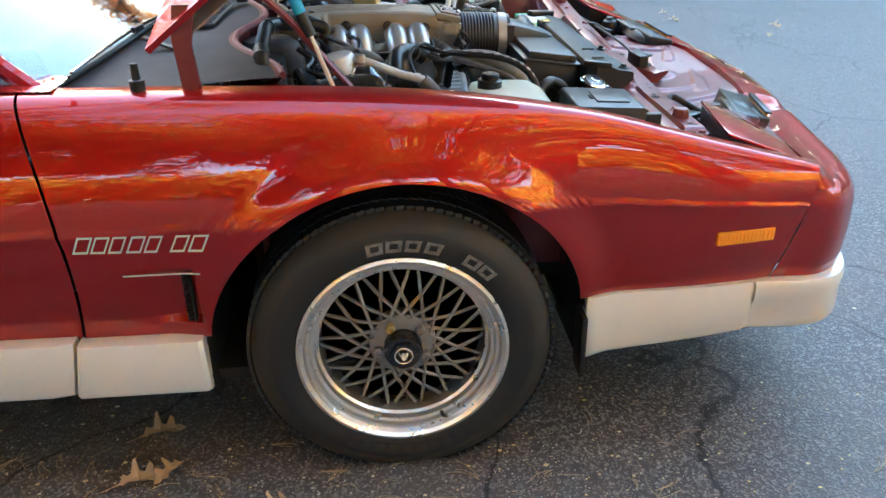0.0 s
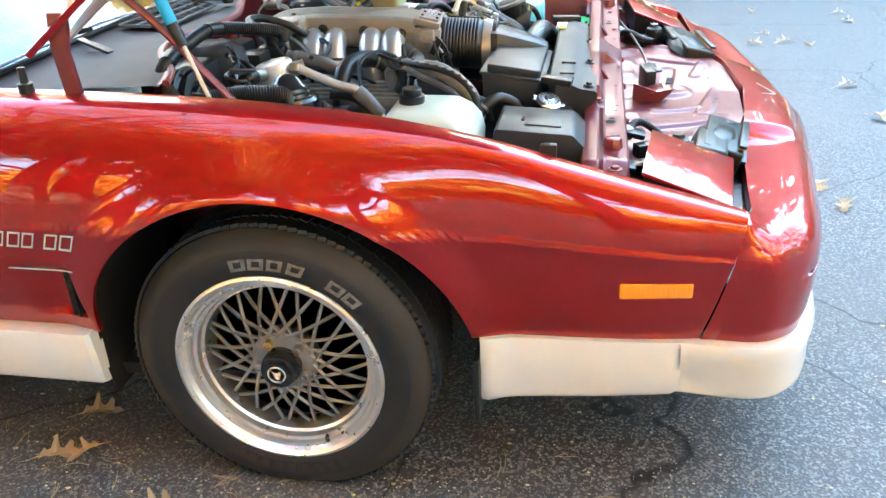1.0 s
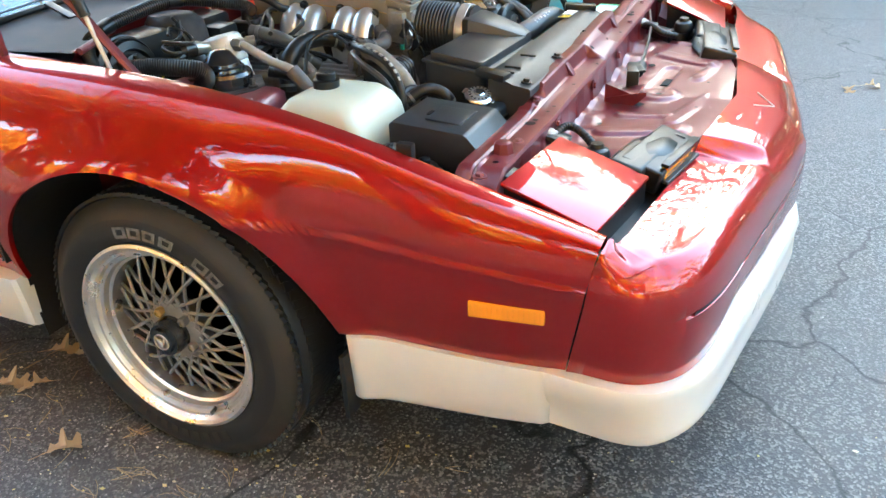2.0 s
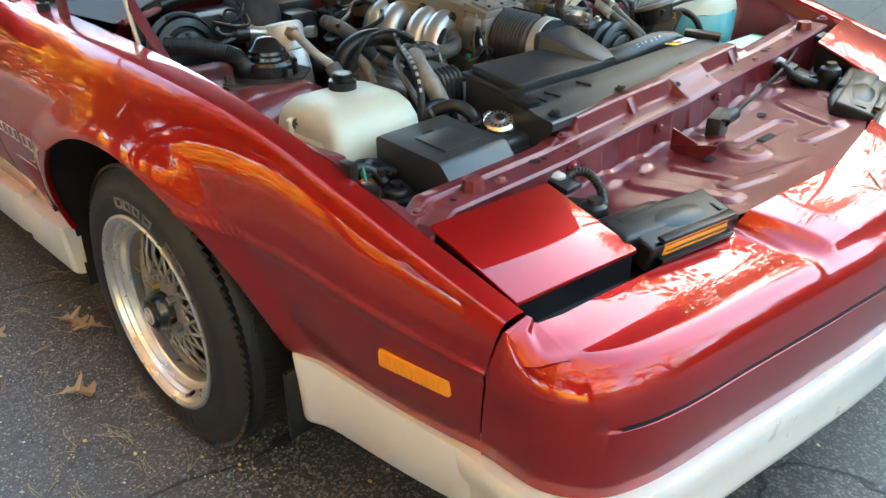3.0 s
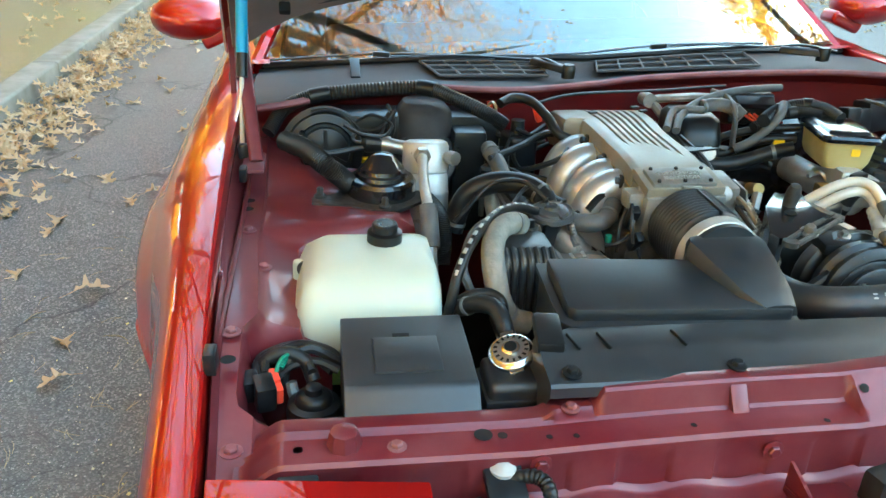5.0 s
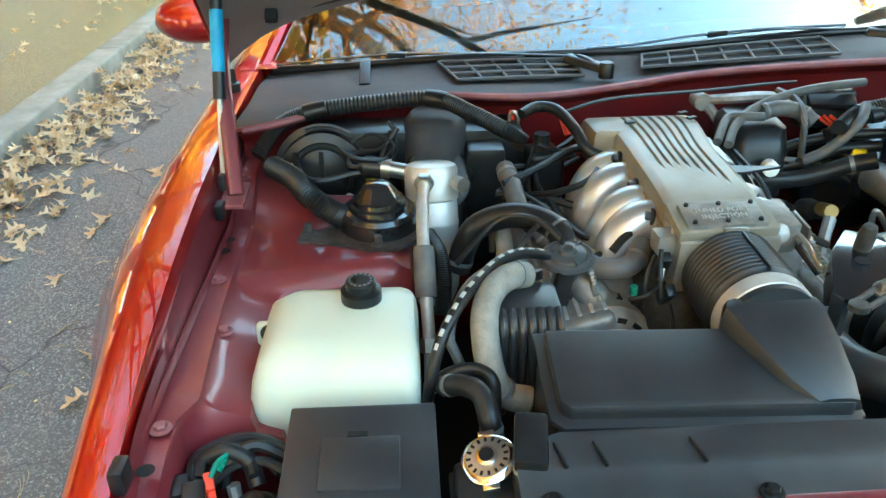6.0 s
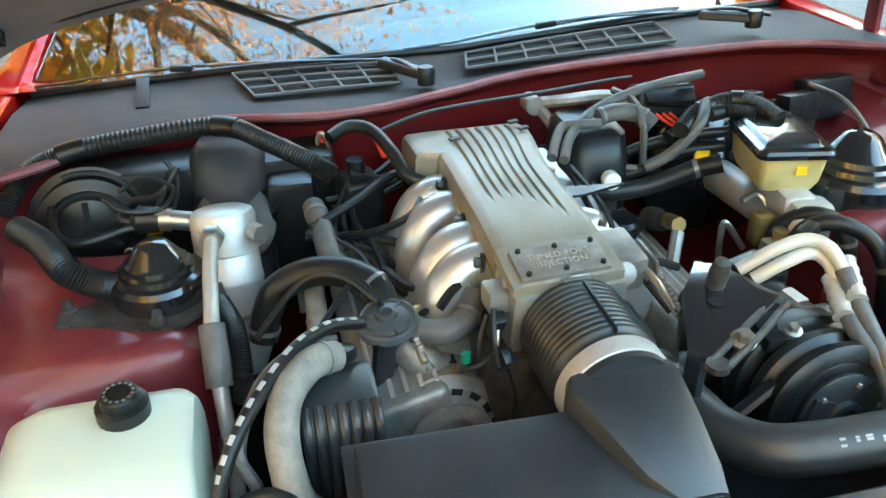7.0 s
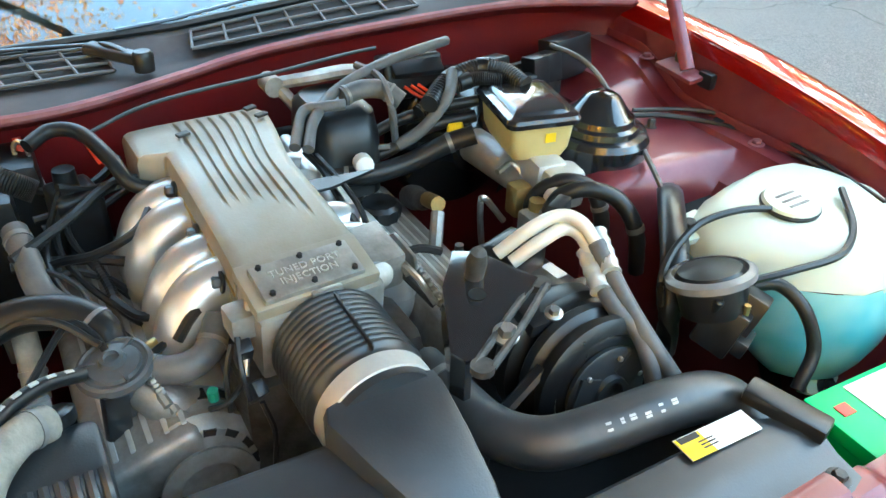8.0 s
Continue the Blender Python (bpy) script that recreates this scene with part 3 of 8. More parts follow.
def nose_columns(mirror):
    cols = []
    n = 220
    for i in range(n + 1):
        s = i / n
        p = Vector((PX(s), PY(s), 0))
        d = Vector((PX(s + 0.01) - PX(s - 0.01), PY(s + 0.01) - PY(s - 0.01), 0)).normalized()
        nn = Vector((-d.y, d.x, 0))
        q = Vector((np.interp(s, S_KNOT, IX), np.interp(s, S_KNOT, IY), np.interp(s, S_KNOT, IZ)))
        g = smooth((s - 0.22) / 0.1)
        lift = 0.006 * smooth((s - 0.2) / 0.5)
        rec = smooth((s - 0.125) / 0.035) * (1 - smooth((s - 0.735) / 0.022))
        prof = [(0.040, 0.368), (0.010, 0.370), (0.003, 0.41), (0.0, 0.46), (0.0, 0.494), (0.006 * g, 0.497), (0.006 * g, 0.501), (0.0, 0.504),
                (0.0015, 0.53), (0.006, 0.550 + lift), (0.014, 0.564 + lift), (0.026, 0.577 + lift + 0.003 * rec), (0.040, 0.584 + lift + 0.004 * rec)]
        col = [p + nn * o + Vector((0, 0, z)) for o, z in prof]
        k = 1 - smooth(s / 0.22)
        for v in col:
            v.x += 0.2 * (v.z - 0.5) * (1 - smooth(s / 0.3)) + 0.003 * k
            v.y += (side_y(min(v.x, 0.9), v.z) - v.y) * k
        a = col[-1]
        k0 = k
        for t in (0.05, 0.12, 0.18, 0.25, 0.4, 0.55, 0.7, 0.85, 1.0):
            z = a.z + (q.z - a.z) * t ** (0.95 - 0.5 * smooth((s - 0.755) / 0.05))
            z -= 0.006 * rec * smooth((t - 0.04) / 0.40)
            w = Vector((a.x + (q.x - a.x) * t, a.y + (q.y - a.y) * t, z))
            if t < 1:
                w.y += (side_y(0.868, min(z, Z_CROWN(0.868))) - w.y) * k0
            col.append(w)
        col.append(q + Vector((-0.004, 0.001, -0.022)))
        cols.append(col)
    return cols


bm = B()
right = nose_columns(False)
left = [[Vector((v.x, 2 * YC - v.y, v.z)) for v in col] for col in right[:-1]][::-1]
sheet(bm, right + left)
bmesh.ops.recalc_face_normals(bm, faces=bm.faces)
nose = part("nose_cover", bm, RED, car, "glossy red moulded nose with a seam line", 42)
bm = B()
cols = []
for col in right + left:
    g = col[6]
    n2 = (Vector((col[6].x, col[6].y, 0)) - Vector((0.6, YC, 0))).normalized() * 0.0062
    cols.append([g + n2 + Vector((0, 0, -0.0055)), g + n2 + Vector((0, 0, 0.001))])
sheet(bm, cols[66:-66])
part("nose_seam", bm, BLACK, nose, "thin black seam strip")

# cream front apron under the nose
bm = B()
cols = []
for i in range(101):
    s = 0.0 + i / 100
    p = Vector((PX(s), PY(s), 0))
    d = Vector((PX(s + 0.01) - PX(s - 0.01), PY(s + 0.01) - PY(s - 0.01), 0)).normalized()
    nn = Vector((-d.y, d.x, 0))
    b = smooth((s - 0.06) / 0.2)
    cols.append([p + nn * o + Vector((0, 0, z)) for o, z in ((0.04, 0.370), (0.010, 0.3695), (-0.008, 0.366), (-0.013, 0.355), (-0.008, 0.32), (0.012 - 0.021 * b, 0.28 + 0.010 * b),
                                                           (0.014 - 0.024 * b, 0.255 + 0.016 * b), (0.016 - 0.025 * b, 0.236 + 0.02 * b), (0.028 - 0.03 * b, 0.226 + 0.02 * b), (0.07, 0.223 + 0.02 * b))])
for i, col in enumerate(cols):
    k = 1 - smooth(i / 26)
    for v in col:
        v.y += (side_y(0.80, 0.372) - 0.002 - PY(i / 100)) * k
        v.x -= 0.053 * (1 - smooth(i / 20)) + 0.085 * (v.z - 0.25) * k
cols += [[Vector((v.x, 2 * YC - v.y, v.z)) for v in col] for col in cols[:-1]][::-1]
sheet(bm, cols)
bmesh.ops.recalc_face_normals(bm, faces=bm.faces)
part("front_apron", bm, CREAM, car, "cream painted front air dam", 42)
# plain slabs below the body, with the shade there as near-black colour
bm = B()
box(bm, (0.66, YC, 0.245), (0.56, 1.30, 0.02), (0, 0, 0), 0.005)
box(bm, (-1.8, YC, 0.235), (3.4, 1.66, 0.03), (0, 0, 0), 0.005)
part("underside", bm, DARK, car, "underside, near-black for the shade beneath the car")

# cabin: screen, roof, side glass, tail
bm = B()
rows = []
for i in range(9):
    t = i / 8
    row = []
    for j in range(13):
        v = j / 12 * 2 - 1
        yb, yt = YC + v * 0.765, YC + v * 0.56
        xb, xt = -0.485 - 0.14 * v * v, -1.10 - 0.10 * v * v * 0.3
        zb, zt = 0.900 - 0.064 * v * v, 1.215 - 0.035 * v * v
        row.append((xb + (xt - xb) * t, yb + (yt - yb) * t, zb + (zt - zb) * t + 0.03 * t * (1 - t)))
    rows.append(row)
sheet(bm, rows)
bmesh.ops.recalc_face_normals(bm, faces=bm.faces)
bmesh.ops.solidify(bm, geom=bm.faces[:], thickness=0.005)
screen = part("windscreen", bm, GLASS, car, "sloping windscreen that reflects trees and sky")
screen.visible_shadow = False
bm = B()
rows = []
for x, zc, half, drop in ((-1.105, 1.22, 0.575, 0.045), (-1.3, 1.245, 0.575, 0.05), (-1.6, 1.25, 0.57, 0.05), (-1.85, 1.235, 0.56, 0.05)):
    rows.append([(x - 0.03 * (v * v), YC + v * half, zc - drop * v * v * v * v) for v in np.linspace(-1, 1, 17)])
sheet(bm, rows)
bmesh.ops.recalc_face_normals(bm, faces=bm.faces)
bmesh.ops.solidify(bm, geom=bm.faces[:], thickness=0.02)
part("roof", bm, RED, car, "red roof panel")
bm = B()
rows = []
for x, zc, half in ((-1.86, 1.235, 0.56), (-2.3, 1.17, 0.58), (-2.8, 1.05, 0.60), (-3.2, 0.94, 0.62)):
    rows.append([(x, YC + v * half, zc - 0.05 * v ** 4) for v in np.linspace(-1, 1, 13)])
sheet(bm, rows)
bmesh.ops.solidify(bm, geom=bm.faces[:], thickness=0.006)
part("hatch_glass", bm, BLACK_GLOSS, car, "dark tinted rear hatch glass")
bm = B()
rows = [[(-3.2, YC + v * 0.74, 0.925) for v in np.linspace(-1, 1, 9)], [(-3.45, YC + v * 0.76, 0.93) for v in np.linspace(-1, 1, 9)],
        [(-3.56, YC + v * 0.74, 0.90) for v in np.linspace(-1, 1, 9)], [(-3.62, YC + v * 0.74, 0.66) for v in np.linspace(-1, 1, 9)],
        [(-3.60, YC + v * 0.74, 0.37) for v in np.linspace(-1, 1, 9)]]
sheet(bm, rows)
bmesh.ops.recalc_face_normals(bm, faces=bm.faces)
bmesh.ops.solidify(bm, geom=bm.faces[:], thickness=0.01)
part("tail_panel", bm, RED, car, "red tail panel and deck")
for m in (None, YM):
    bm = B()
    tube(bm, [(-0.635, 0.100, 0.832), (-0.84, 0.175, 0.975), (-1.12, 0.290, 1.185), (-1.5, 0.31, 1.215), (-1.88, 0.315, 1.20), (-2.3, 0.29, 1.13), (-2.85, 0.25, 1.0), (-3.2, 0.22, 0.93)], 0.018, 40, 8, raw=False)
    part("pillar", bm, RED, car, "red roof pillar and rail", 40, m)
    bm = B()
    up = [(-0.66, 0.105, 0.850), (-0.84, 0.175, 0.97), (-1.12, 0.30, 1.19), (-1.5, 0.31, 1.205), (-1.88, 0.315, 1.19), (-2.3, 0.29, 1.12), (-2.85, 0.25, 0.99), (-3.2, 0.22, 0.92)]
    sheet(bm, [[(x, y, z) for x, y, z in up], [(x, Y_IN(x) - 0.02, Z_CROWN(x) - 0.002) for x, y, z in up]])
    bmesh.ops.recalc_face_normals(bm, faces=bm.faces)
    part("side_glass", bm, BLACK_GLOSS, car, "dark side glass", 40, m)
    bm = B()
    sheet(bm, [[(x, Y_IN(x) - 0.045, Z_CROWN(x) + 0.001) for x in np.linspace(-3.3, -0.6, 40)], [(x, Y_IN(x) + 0.06, Z_CROWN(x) + 0.004) for x in np.linspace(-3.3, -0.6, 40)]])
    part("belt_panel", bm, RED, car, "", 40, m)
    # door mirror
    bm = B()
    lathe(bm, [(0.0, -0.075), (0.035, -0.070), (0.058, -0.045), (0.068, -0.01), (0.066, 0.03), (0.058, 0.05), (0.05, 0.052)], pose(-0.80, -0.065, 0.925, 0, -82, -8) @ Matrix.Diagonal((0.80, 1.5, 1, 1)), 24)
    box(bm, (-0.79, 0.01, 0.885), (0.07, 0.10, 0.035), (25, 0, 0), 0.012, 3)
    part("door_mirror", bm, RED, car, "rounded red door mirror", 45, m)
bm = B()
box(bm, (-1.00, YC, 0.805), (0.60, 1.20, 0.10), (0, -4, 0), 0.03, 3)
box(bm, (-1.7, YC, 0.55), (2.6, 1.5, 0.3), (0, 0, 0), 0.03, 3)
part("dashboard", bm, BLACK, car, "dark dashboard and cabin floor")
for dy in (-0.37, 0.37):
    bm = B()
    box(bm, (-1.75, YC + dy, 0.85), (0.16, 0.48, 0.55), (0, -18, 0), 0.05, 3, (0.3, 0.2))
    part("seat", bm, BLACK, car, "dark bucket seat")


# ---- wheels ----
def wheel(at, side):
    """A lattice alloy wheel with its tyre; side -1: its face looks to -y."""
    m = Matrix.Translation(at) @ pose(0, 0, 0, 90, 0, 0) if side < 0 else Matrix.Translation(at) @ pose(0, 0, 0, -90, 0, 0)
    bm = B()
    R, w2 = 0.320, 0.118
    prof = [(0.205, -0.105), (0.225, -w2), (0.262, -w2 - 0.004), (0.292, -0.109), (0.308, -0.095), (0.317, -0.07)]
    full = [(0.200, -0.09)] + prof + [(R, -0.03), (R, 0.03)] + [(r, -z) for r, z in prof[::-1]] + [(0.200, 0.09)]
    lathe(bm, full, m @ Matrix.Translation((0, 0, -0.105)), 96, caps=False)
    bm.faces.ensure_lookup_table()
    for v in bm.verts:
        v.co.z = max(v.co.z, 0.003)
    ty = part("wheel", bm, TYRE, car, "black low-profile tyre on a lattice alloy wheel")
    # tread blocks
    bm = B()
    for k in range(104):
        a = 2 * math.pi * k / 104
        if math.cos(a) < -0.96:
            continue
        for u, ww, sk in ((-0.085, 0.030, 0.4), (-0.045, 0.034, -0.3), (0.0, 0.034, 0.3), (0.045, 0.034, -0.3), (0.085, 0.030, 0.4)):
            t = bmesh.new()
            bmesh.ops.create_cube(t, size=1)
            rr = 0.3168 if abs(u) < 0.08 else 0.3088
            mm = m @ Matrix.Translation((0, 0, -0.105)) @ Matrix.Rotation(a, 4, "Z") @ Matrix.Translation((0, rr, u)) @ Matrix.Rotation(sk, 4, "Y") @ Matrix.Rotation(-math.copysign(0.45, u) if abs(u) > 0.08 else 0, 4, "X") @ Matrix.Diagonal((0.0155, 0.0075, ww, 1))
            merge(bm, t, mm)
    for v in bm.verts:
        v.co.z = max(v.co.z, 0.002)
    part("tread", bm, TYRE, ty, "worn block tread")
    bm = B()
    lathe(bm, [(0.264, 0.0145), (0.275, 0.0120), (0.292, 0.0050), (0.3085, -0.009)][::-1], m, 96)
    for f in [f for f in bm.faces if len(f.verts) > 4]:
        bm.faces.remove(f)
    for v in bm.verts:
        v.co.z = max(v.co.z, 0.004)
    part("sidewall_band", bm, TYRE_BAND, ty, "brownish shoulder band")
    # writing on the sidewall
    for word, mid, span, size in ((4, 88, 36, 0.024), (2, 51, 18, 0.024)):
        shapes, wide = marks((word,), size, 0.0034, 0.0008)
        for bm in shapes:
            for v in bm.verts:
                a = radians(mid) - v.co.x / wide * radians(span)
                v.co = m @ Vector(((0.246 + v.co.y) * math.cos(a), (0.246 + v.co.y) * math.sin(a), 0.0165 + v.co.z))
            part("tyre_mark", bm, GREYINK, ty, "worn pale raised plain mark")
    for k in range(9):
        a = radians(-118 + 7.0 * k)
        t = bmesh.new()
        bmesh.ops.create_cube(t, size=1)
        part("tyre_mark", merge(B(), t, m @ Matrix.Rotation(a, 4, "Z") @ Matrix.Translation((0.246, 0, 0.0166)) @ Matrix.Diagonal((0.026, 0.017, 0.001, 1))), TYRE_BAND, ty)
    # rim
    bm = B()
    lathe(bm, [(0.202, -0.15), (0.2045, 0.004), (0.214, 0.012), (0.2185, 0.010), (0.2185, 0.014), (0.212, 0.0165), (0.204, 0.012), (0.199, 0.002), (0.193, 0.001), (0.190, -0.008), (0.183, -0.010),
               (0.180, -0.022), (0.174, -0.026), (0.172, -0.050), (0.172, -0.15)], m, 96)
    rim = part("rim", bm, ALLOY, ty, "polished stepped alloy rim", 28)
    bm = B()
    nsp = 18
    for k in range(nsp):
        for s in (1, -1):
            a0 = 2 * math.pi * k / nsp
            for da in (0.66,):
                a1 = a0 + s * da
                p0 = Vector((0.060 * math.cos(a0), 0.060 * math.sin(a0), -0.024))
                p1 = Vector((0.1735 * math.cos(a1), 0.1735 * math.sin(a1), -0.052))
                d = p1 - p0
                tube(bm, [m @ p0, m @ (p0 + d * 0.5 + Vector((0, 0, 0.010))), m @ p1], 0.0042, 7, 5)
    lathe(bm, [(0.035, -0.06), (0.070, -0.055), (0.070, -0.024), (0.050, -0.018), (0.035, -0.018)], m, 32)
    part("lattice", bm, GUNMETAL, ty, "grey cross-laced alloy spokes", 40)
    # flat dark disc stands in for the shaded depth behind the spokes
    bm = B()
    lathe(bm, [(0.171, -0.075), (0.0, -0.075)], m, 32)
    part("brake_shadow", bm, DIRTYCAST, ty, "dark disc standing in for the shaded brake behind the spokes")
    bm = B()
    lathe(bm, [(0.033, -0.03), (0.034, -0.012), (0.029, -0.010), (0.029, 0.0), (0.0, 0.0)], m @ Matrix.Translation((0, 0, 0.022)), 6)
    lathe(bm, [(0.040, -0.03), (0.040, 0.004), (0.036, 0.010), (0.036, 0.016)], m, 24)
    lathe(bm, [(0.036, -0.03), (0.036, -0.014), (0.03, -0.012)], m, 24)
    part("centre_cap", bm, BLACK_GLOSS, ty, "black hexagonal centre cap")
    bm = B()
    lathe(bm, [(0.019, 0.0), (0.019, 0.0015), (0.0165, 0.0015), (0.0165, 0.0)], m @ Matrix.Translation((0, 0, 0.0225)), 24)
    m = m @ Matrix.Translation((0, 0, 0.0225))
    prism(bm, [(-0.011, 0.010), (-0.002, -0.010), (0.004, -0.010), (0.010, 0.004), (0.008, 0.010), (0.002, 0.0), (-0.002, 0.008), (-0.005, 0.002)], 0.002, m)
    part("cap_mark", bm, SILVERINK, ty, "plain silver mark on the cap")
    m = m @ Matrix.Translation((0, 0, -0.0225))
    for k in range(5):
        a = radians(72 * k + 118)
        bm = B()
        lathe(bm, [(0.0105, -0.03), (0.0105, -0.006), (0.007, -0.004), (0.007, -0.008), (0, -0.008)], m @ Matrix.Translation((0.052 * math.cos(a), 0.052 * math.sin(a), 0)), 6)
        part("wheel_nut", bm, BRASS if k == 0 else GUNMETAL, ty)
    bm = B()
    tube(bm, [m @ Vector((0.075, -0.170, -0.03)), m @ Vector((0.079, -0.172, 0.0)), m @ Vector((0.086, -0.166, 0.012))], 0.0045, 6, 8)
    part("valve", bm, BLACK, ty, "black valve stem")
    return ty


LEAN[0] = 0.0
wheel((0, 0.0, 0.302), -1)
wheel((0, 2 * YC, 0.302), 1)
wheel((REAR, 0.01, 0.302), -1)
wheel((REAR, 2 * YC - 0.01, 0.302), 1)
LEAN[0] = 0.086

# ---- engine bay: sheet metal ----
LIP_X = spline([0.10, 0.20, 0.295, 0.466, 0.60, 0.73, 0.90, 1.12, 1.32, 1.49, 1.58, 1.66], [-0.20, -0.228, -0.292, -0.328, -0.294, -0.306, -0.366, -0.372, -0.350, -0.312, -0.265, -0.22])


def lip_z(y):
    return 0.868 - 0.022 * abs((y - YC) / 0.75) ** 3


for m in (None, YM):
    # rail under the wing's edge, then the apron that slopes into the bay
    bm = B()
    rows = []
    for i in range(61):
        x = -0.30 + 1.0 * i / 60
        zf = Z_CROWN(x) - 0.028
        zr = min(0.722 - 0.035 * smooth((x - 0.35) / 0.35) + 0.055 * smooth((-0.05 - x) / 0.15), Z_CROWN(x) - 0.034)
        tw = smooth((x + 0.175) / 0.06) * (1 - smooth((x - 0.075) / 0.035))
        za = zr - 0.004
        hole = smooth((x - 0.385) / 0.03) * (1 - smooth((x - 0.545) / 0.02))
        zi = za - 0.05 + 0.05 * tw - 0.09 * hole
        yi = (0.255 + 0.160 * tw) * (1 - hole) + 0.168 * hole
        yr = (0.150 + 0.018 * smooth((x - 0.1) / 0.4)) * (1 - hole) + 0.146 * hole
        dent = 0.006 * noise.noise((x * 9, 0.3, 0.7))
        rows.append([(x, Y_IN(x) + 0.001, zf), (x, Y_IN(x) + 0.006, zr + 0.03), (x, Y_IN(x) + 0.012, zr), (x, yr, zr), (x, yr + 0.004, zr - 0.008), (x, yr + 0.02 - 0.012 * hole, za - 0.014 + dent + 0.014 * tw - 0.03 * hole),
                     (x, (yr + yi) / 2 + 0.01 * (1 - hole), (za + zi) / 2 + dent + 0.008 * tw), (x, yi - 0.03 + 0.026 * hole, zi + 0.002 + 0.006 * tw), (x, yi, zi - 0.01), (x, yi + 0.008, zi - 0.05), (x, yi + 0.01, 0.35)])
    sheet(bm, rows)
    bmesh.ops.recalc_face_normals(bm, faces=bm.faces)
    apron = part("inner_wing", bm, MAROON, car, "maroon painted inner wing and strut tower", 40, m)
    bm = B()
    rows = []
    for i in range(41):
        x = -0.28 + 0.80 * i / 40
        zr = min(0.722 - 0.035 * smooth((x - 0.35) / 0.35) + 0.055 * smooth((-0.05 - x) / 0.15), Z_CROWN(x) - 0.034)
        rows.append([(x, 0.1165, zr + 0.001), (x, 0.1165, zr + 0.012), (x, 0.1195, zr + 0.0145), (x, 0.1215, zr + 0.012), (x, 0.1225, zr + 0.001)])
    sheet(bm, rows)
    bmesh.ops.recalc_face_normals(bm, faces=bm.faces)
    part("wing_flange", bm, MAROON, apron, "folded maroon flange", 40, m)
    part("rubber_buffer", box(B(), (0.52, 0.118, 0.735), (0.030, 0.016, 0.030), (0, 0, 0), 0.004), BLACK, apron, "black rubber buffer", 40, m)
    part("rubber_buffer", box(B(), (-0.03, 0.116, 0.775), (0.030, 0.014, 0.026), (0, 0, 0), 0.004), BLACK, apron, "black rubber buffer", 40, m)
    for x, y, z in ((0.105, 0.132, 0.722), (0.433, 0.133, 0.720), (0.64, 0.150, 0.692), (-0.16, 0.13, 0.775), (0.228, 0.163, 0.712)):
        part("wing_bolt", bolt(B(), (x, y, z), (x, y, 2), 0.008, 0.006), MAROON_DUSTY, apron, "", 40, m)
    for x, y, z in ((0.500, 0.135, 0.7185), (-0.02, 0.125, 0.7235), (0.02, 0.125, 0.7235)):
        part("wing_hole", lathe(B(), [(0.010, 0), (0, 0.0002)], pose(x, y, z + 0.0035), 16), DARK, apron, "dark drilled hole", 40, m)

# firewall
bm = B()
rows = []
for i in range(49):
    y = 0.12 + 1.52 * i / 48
    x, z = LIP_X(y), lip_z(y)
    rows.append([(x - 0.012, y, 0.30), (x - 0.02 - 0.012 * math.sin(y * 23), y, 0.62), (x - 0.045, y, 0.80), (x - 0.04, y, z - 0.03), (x - 0.010, y, z - 0.010), (x, y, z), (x - 0.004, y, z + 0.004), (x - 0.03, y, z + 0.002)])
sheet(bm, rows)
bmesh.ops.recalc_face_normals(bm, faces=bm.faces)
part("firewall", bm, FIREWALL_RED, car, "red firewall with a wavy rolled lip", 40)
bm = B()
tube(bm, [(LIP_X(y) + 0.002, y, lip_z(y) + 0.001) for y in np.linspace(0.13, 1.63, 30)], 0.0075, 90, 8)
part("lip_seal", bm, MAROON_DUSTY, car, "dusty edge of the cowl")
# cowl
bm = B()
rows = []
for i in range(49):
    y = 0.11 + 1.54 * i / 48
    x, z = LIP_X(min(max(y, 0.12), 1.64)) - 0.004, lip_z(y) + 0.003
    q = ((y - YC) / 0.765) ** 2
    xg, zg = -0.485 - 0.14 * q, 0.900 - 0.064 * q
    rows.append([(x, y, z), (x - 0.02, y, z + 0.001), (x + (xg - x) * 0.45, y, z - 0.004 - 0.004 * q), (x + (xg - x) * 0.75, y, z + (zg - z) * 0.35 - 0.004), (xg + 0.02, y, zg - 0.008), (xg - 0.02, y, zg - 0.002)])
sheet(bm, rows)
bmesh.ops.recalc_face_normals(bm, faces=bm.faces)
cowl = part("cowl_panel", bm, COWLGREY, car, "dusty grey plastic cowl below the windscreen", 40)


def vent_grille(outline, nx, ny):
    """Slatted air inlet: bars over a dark opening, within four corners (rear left, rear right, front right, front left)."""
    a, b, c, d = [Vector(p) for p in outline]

    def at(u, v):
        return (a * (1 - u) + b * u) * (1 - v) + (d * (1 - u) + c * u) * v
    up = Vector((0, 0, 0.004))
    bm = B()
    sheet(bm, [[at(0, 0), at(1, 0)], [at(0, 1), at(1, 1)]])
    bmesh.ops.recalc_face_normals(bm, faces=bm.faces)
    v = part("cowl_vent", bm, DARK, car, "black slotted air inlet")
    for i in range(nx + 1):
        u = i / nx
        part("vent_bar", tube(B(), [at(u, 0) + up, at(u, 0.5) + up * 1.3, at(u, 1) + up], 0.0026, 5, 6), VENT, v)
    for j in range(ny + 1):
        w = j / ny
        part("vent_bar", tube(B(), [at(0, w) + up, at(0.5, w) + up * 1.4, at(1, w) + up], 0.0030, 9, 6), VENT, v)


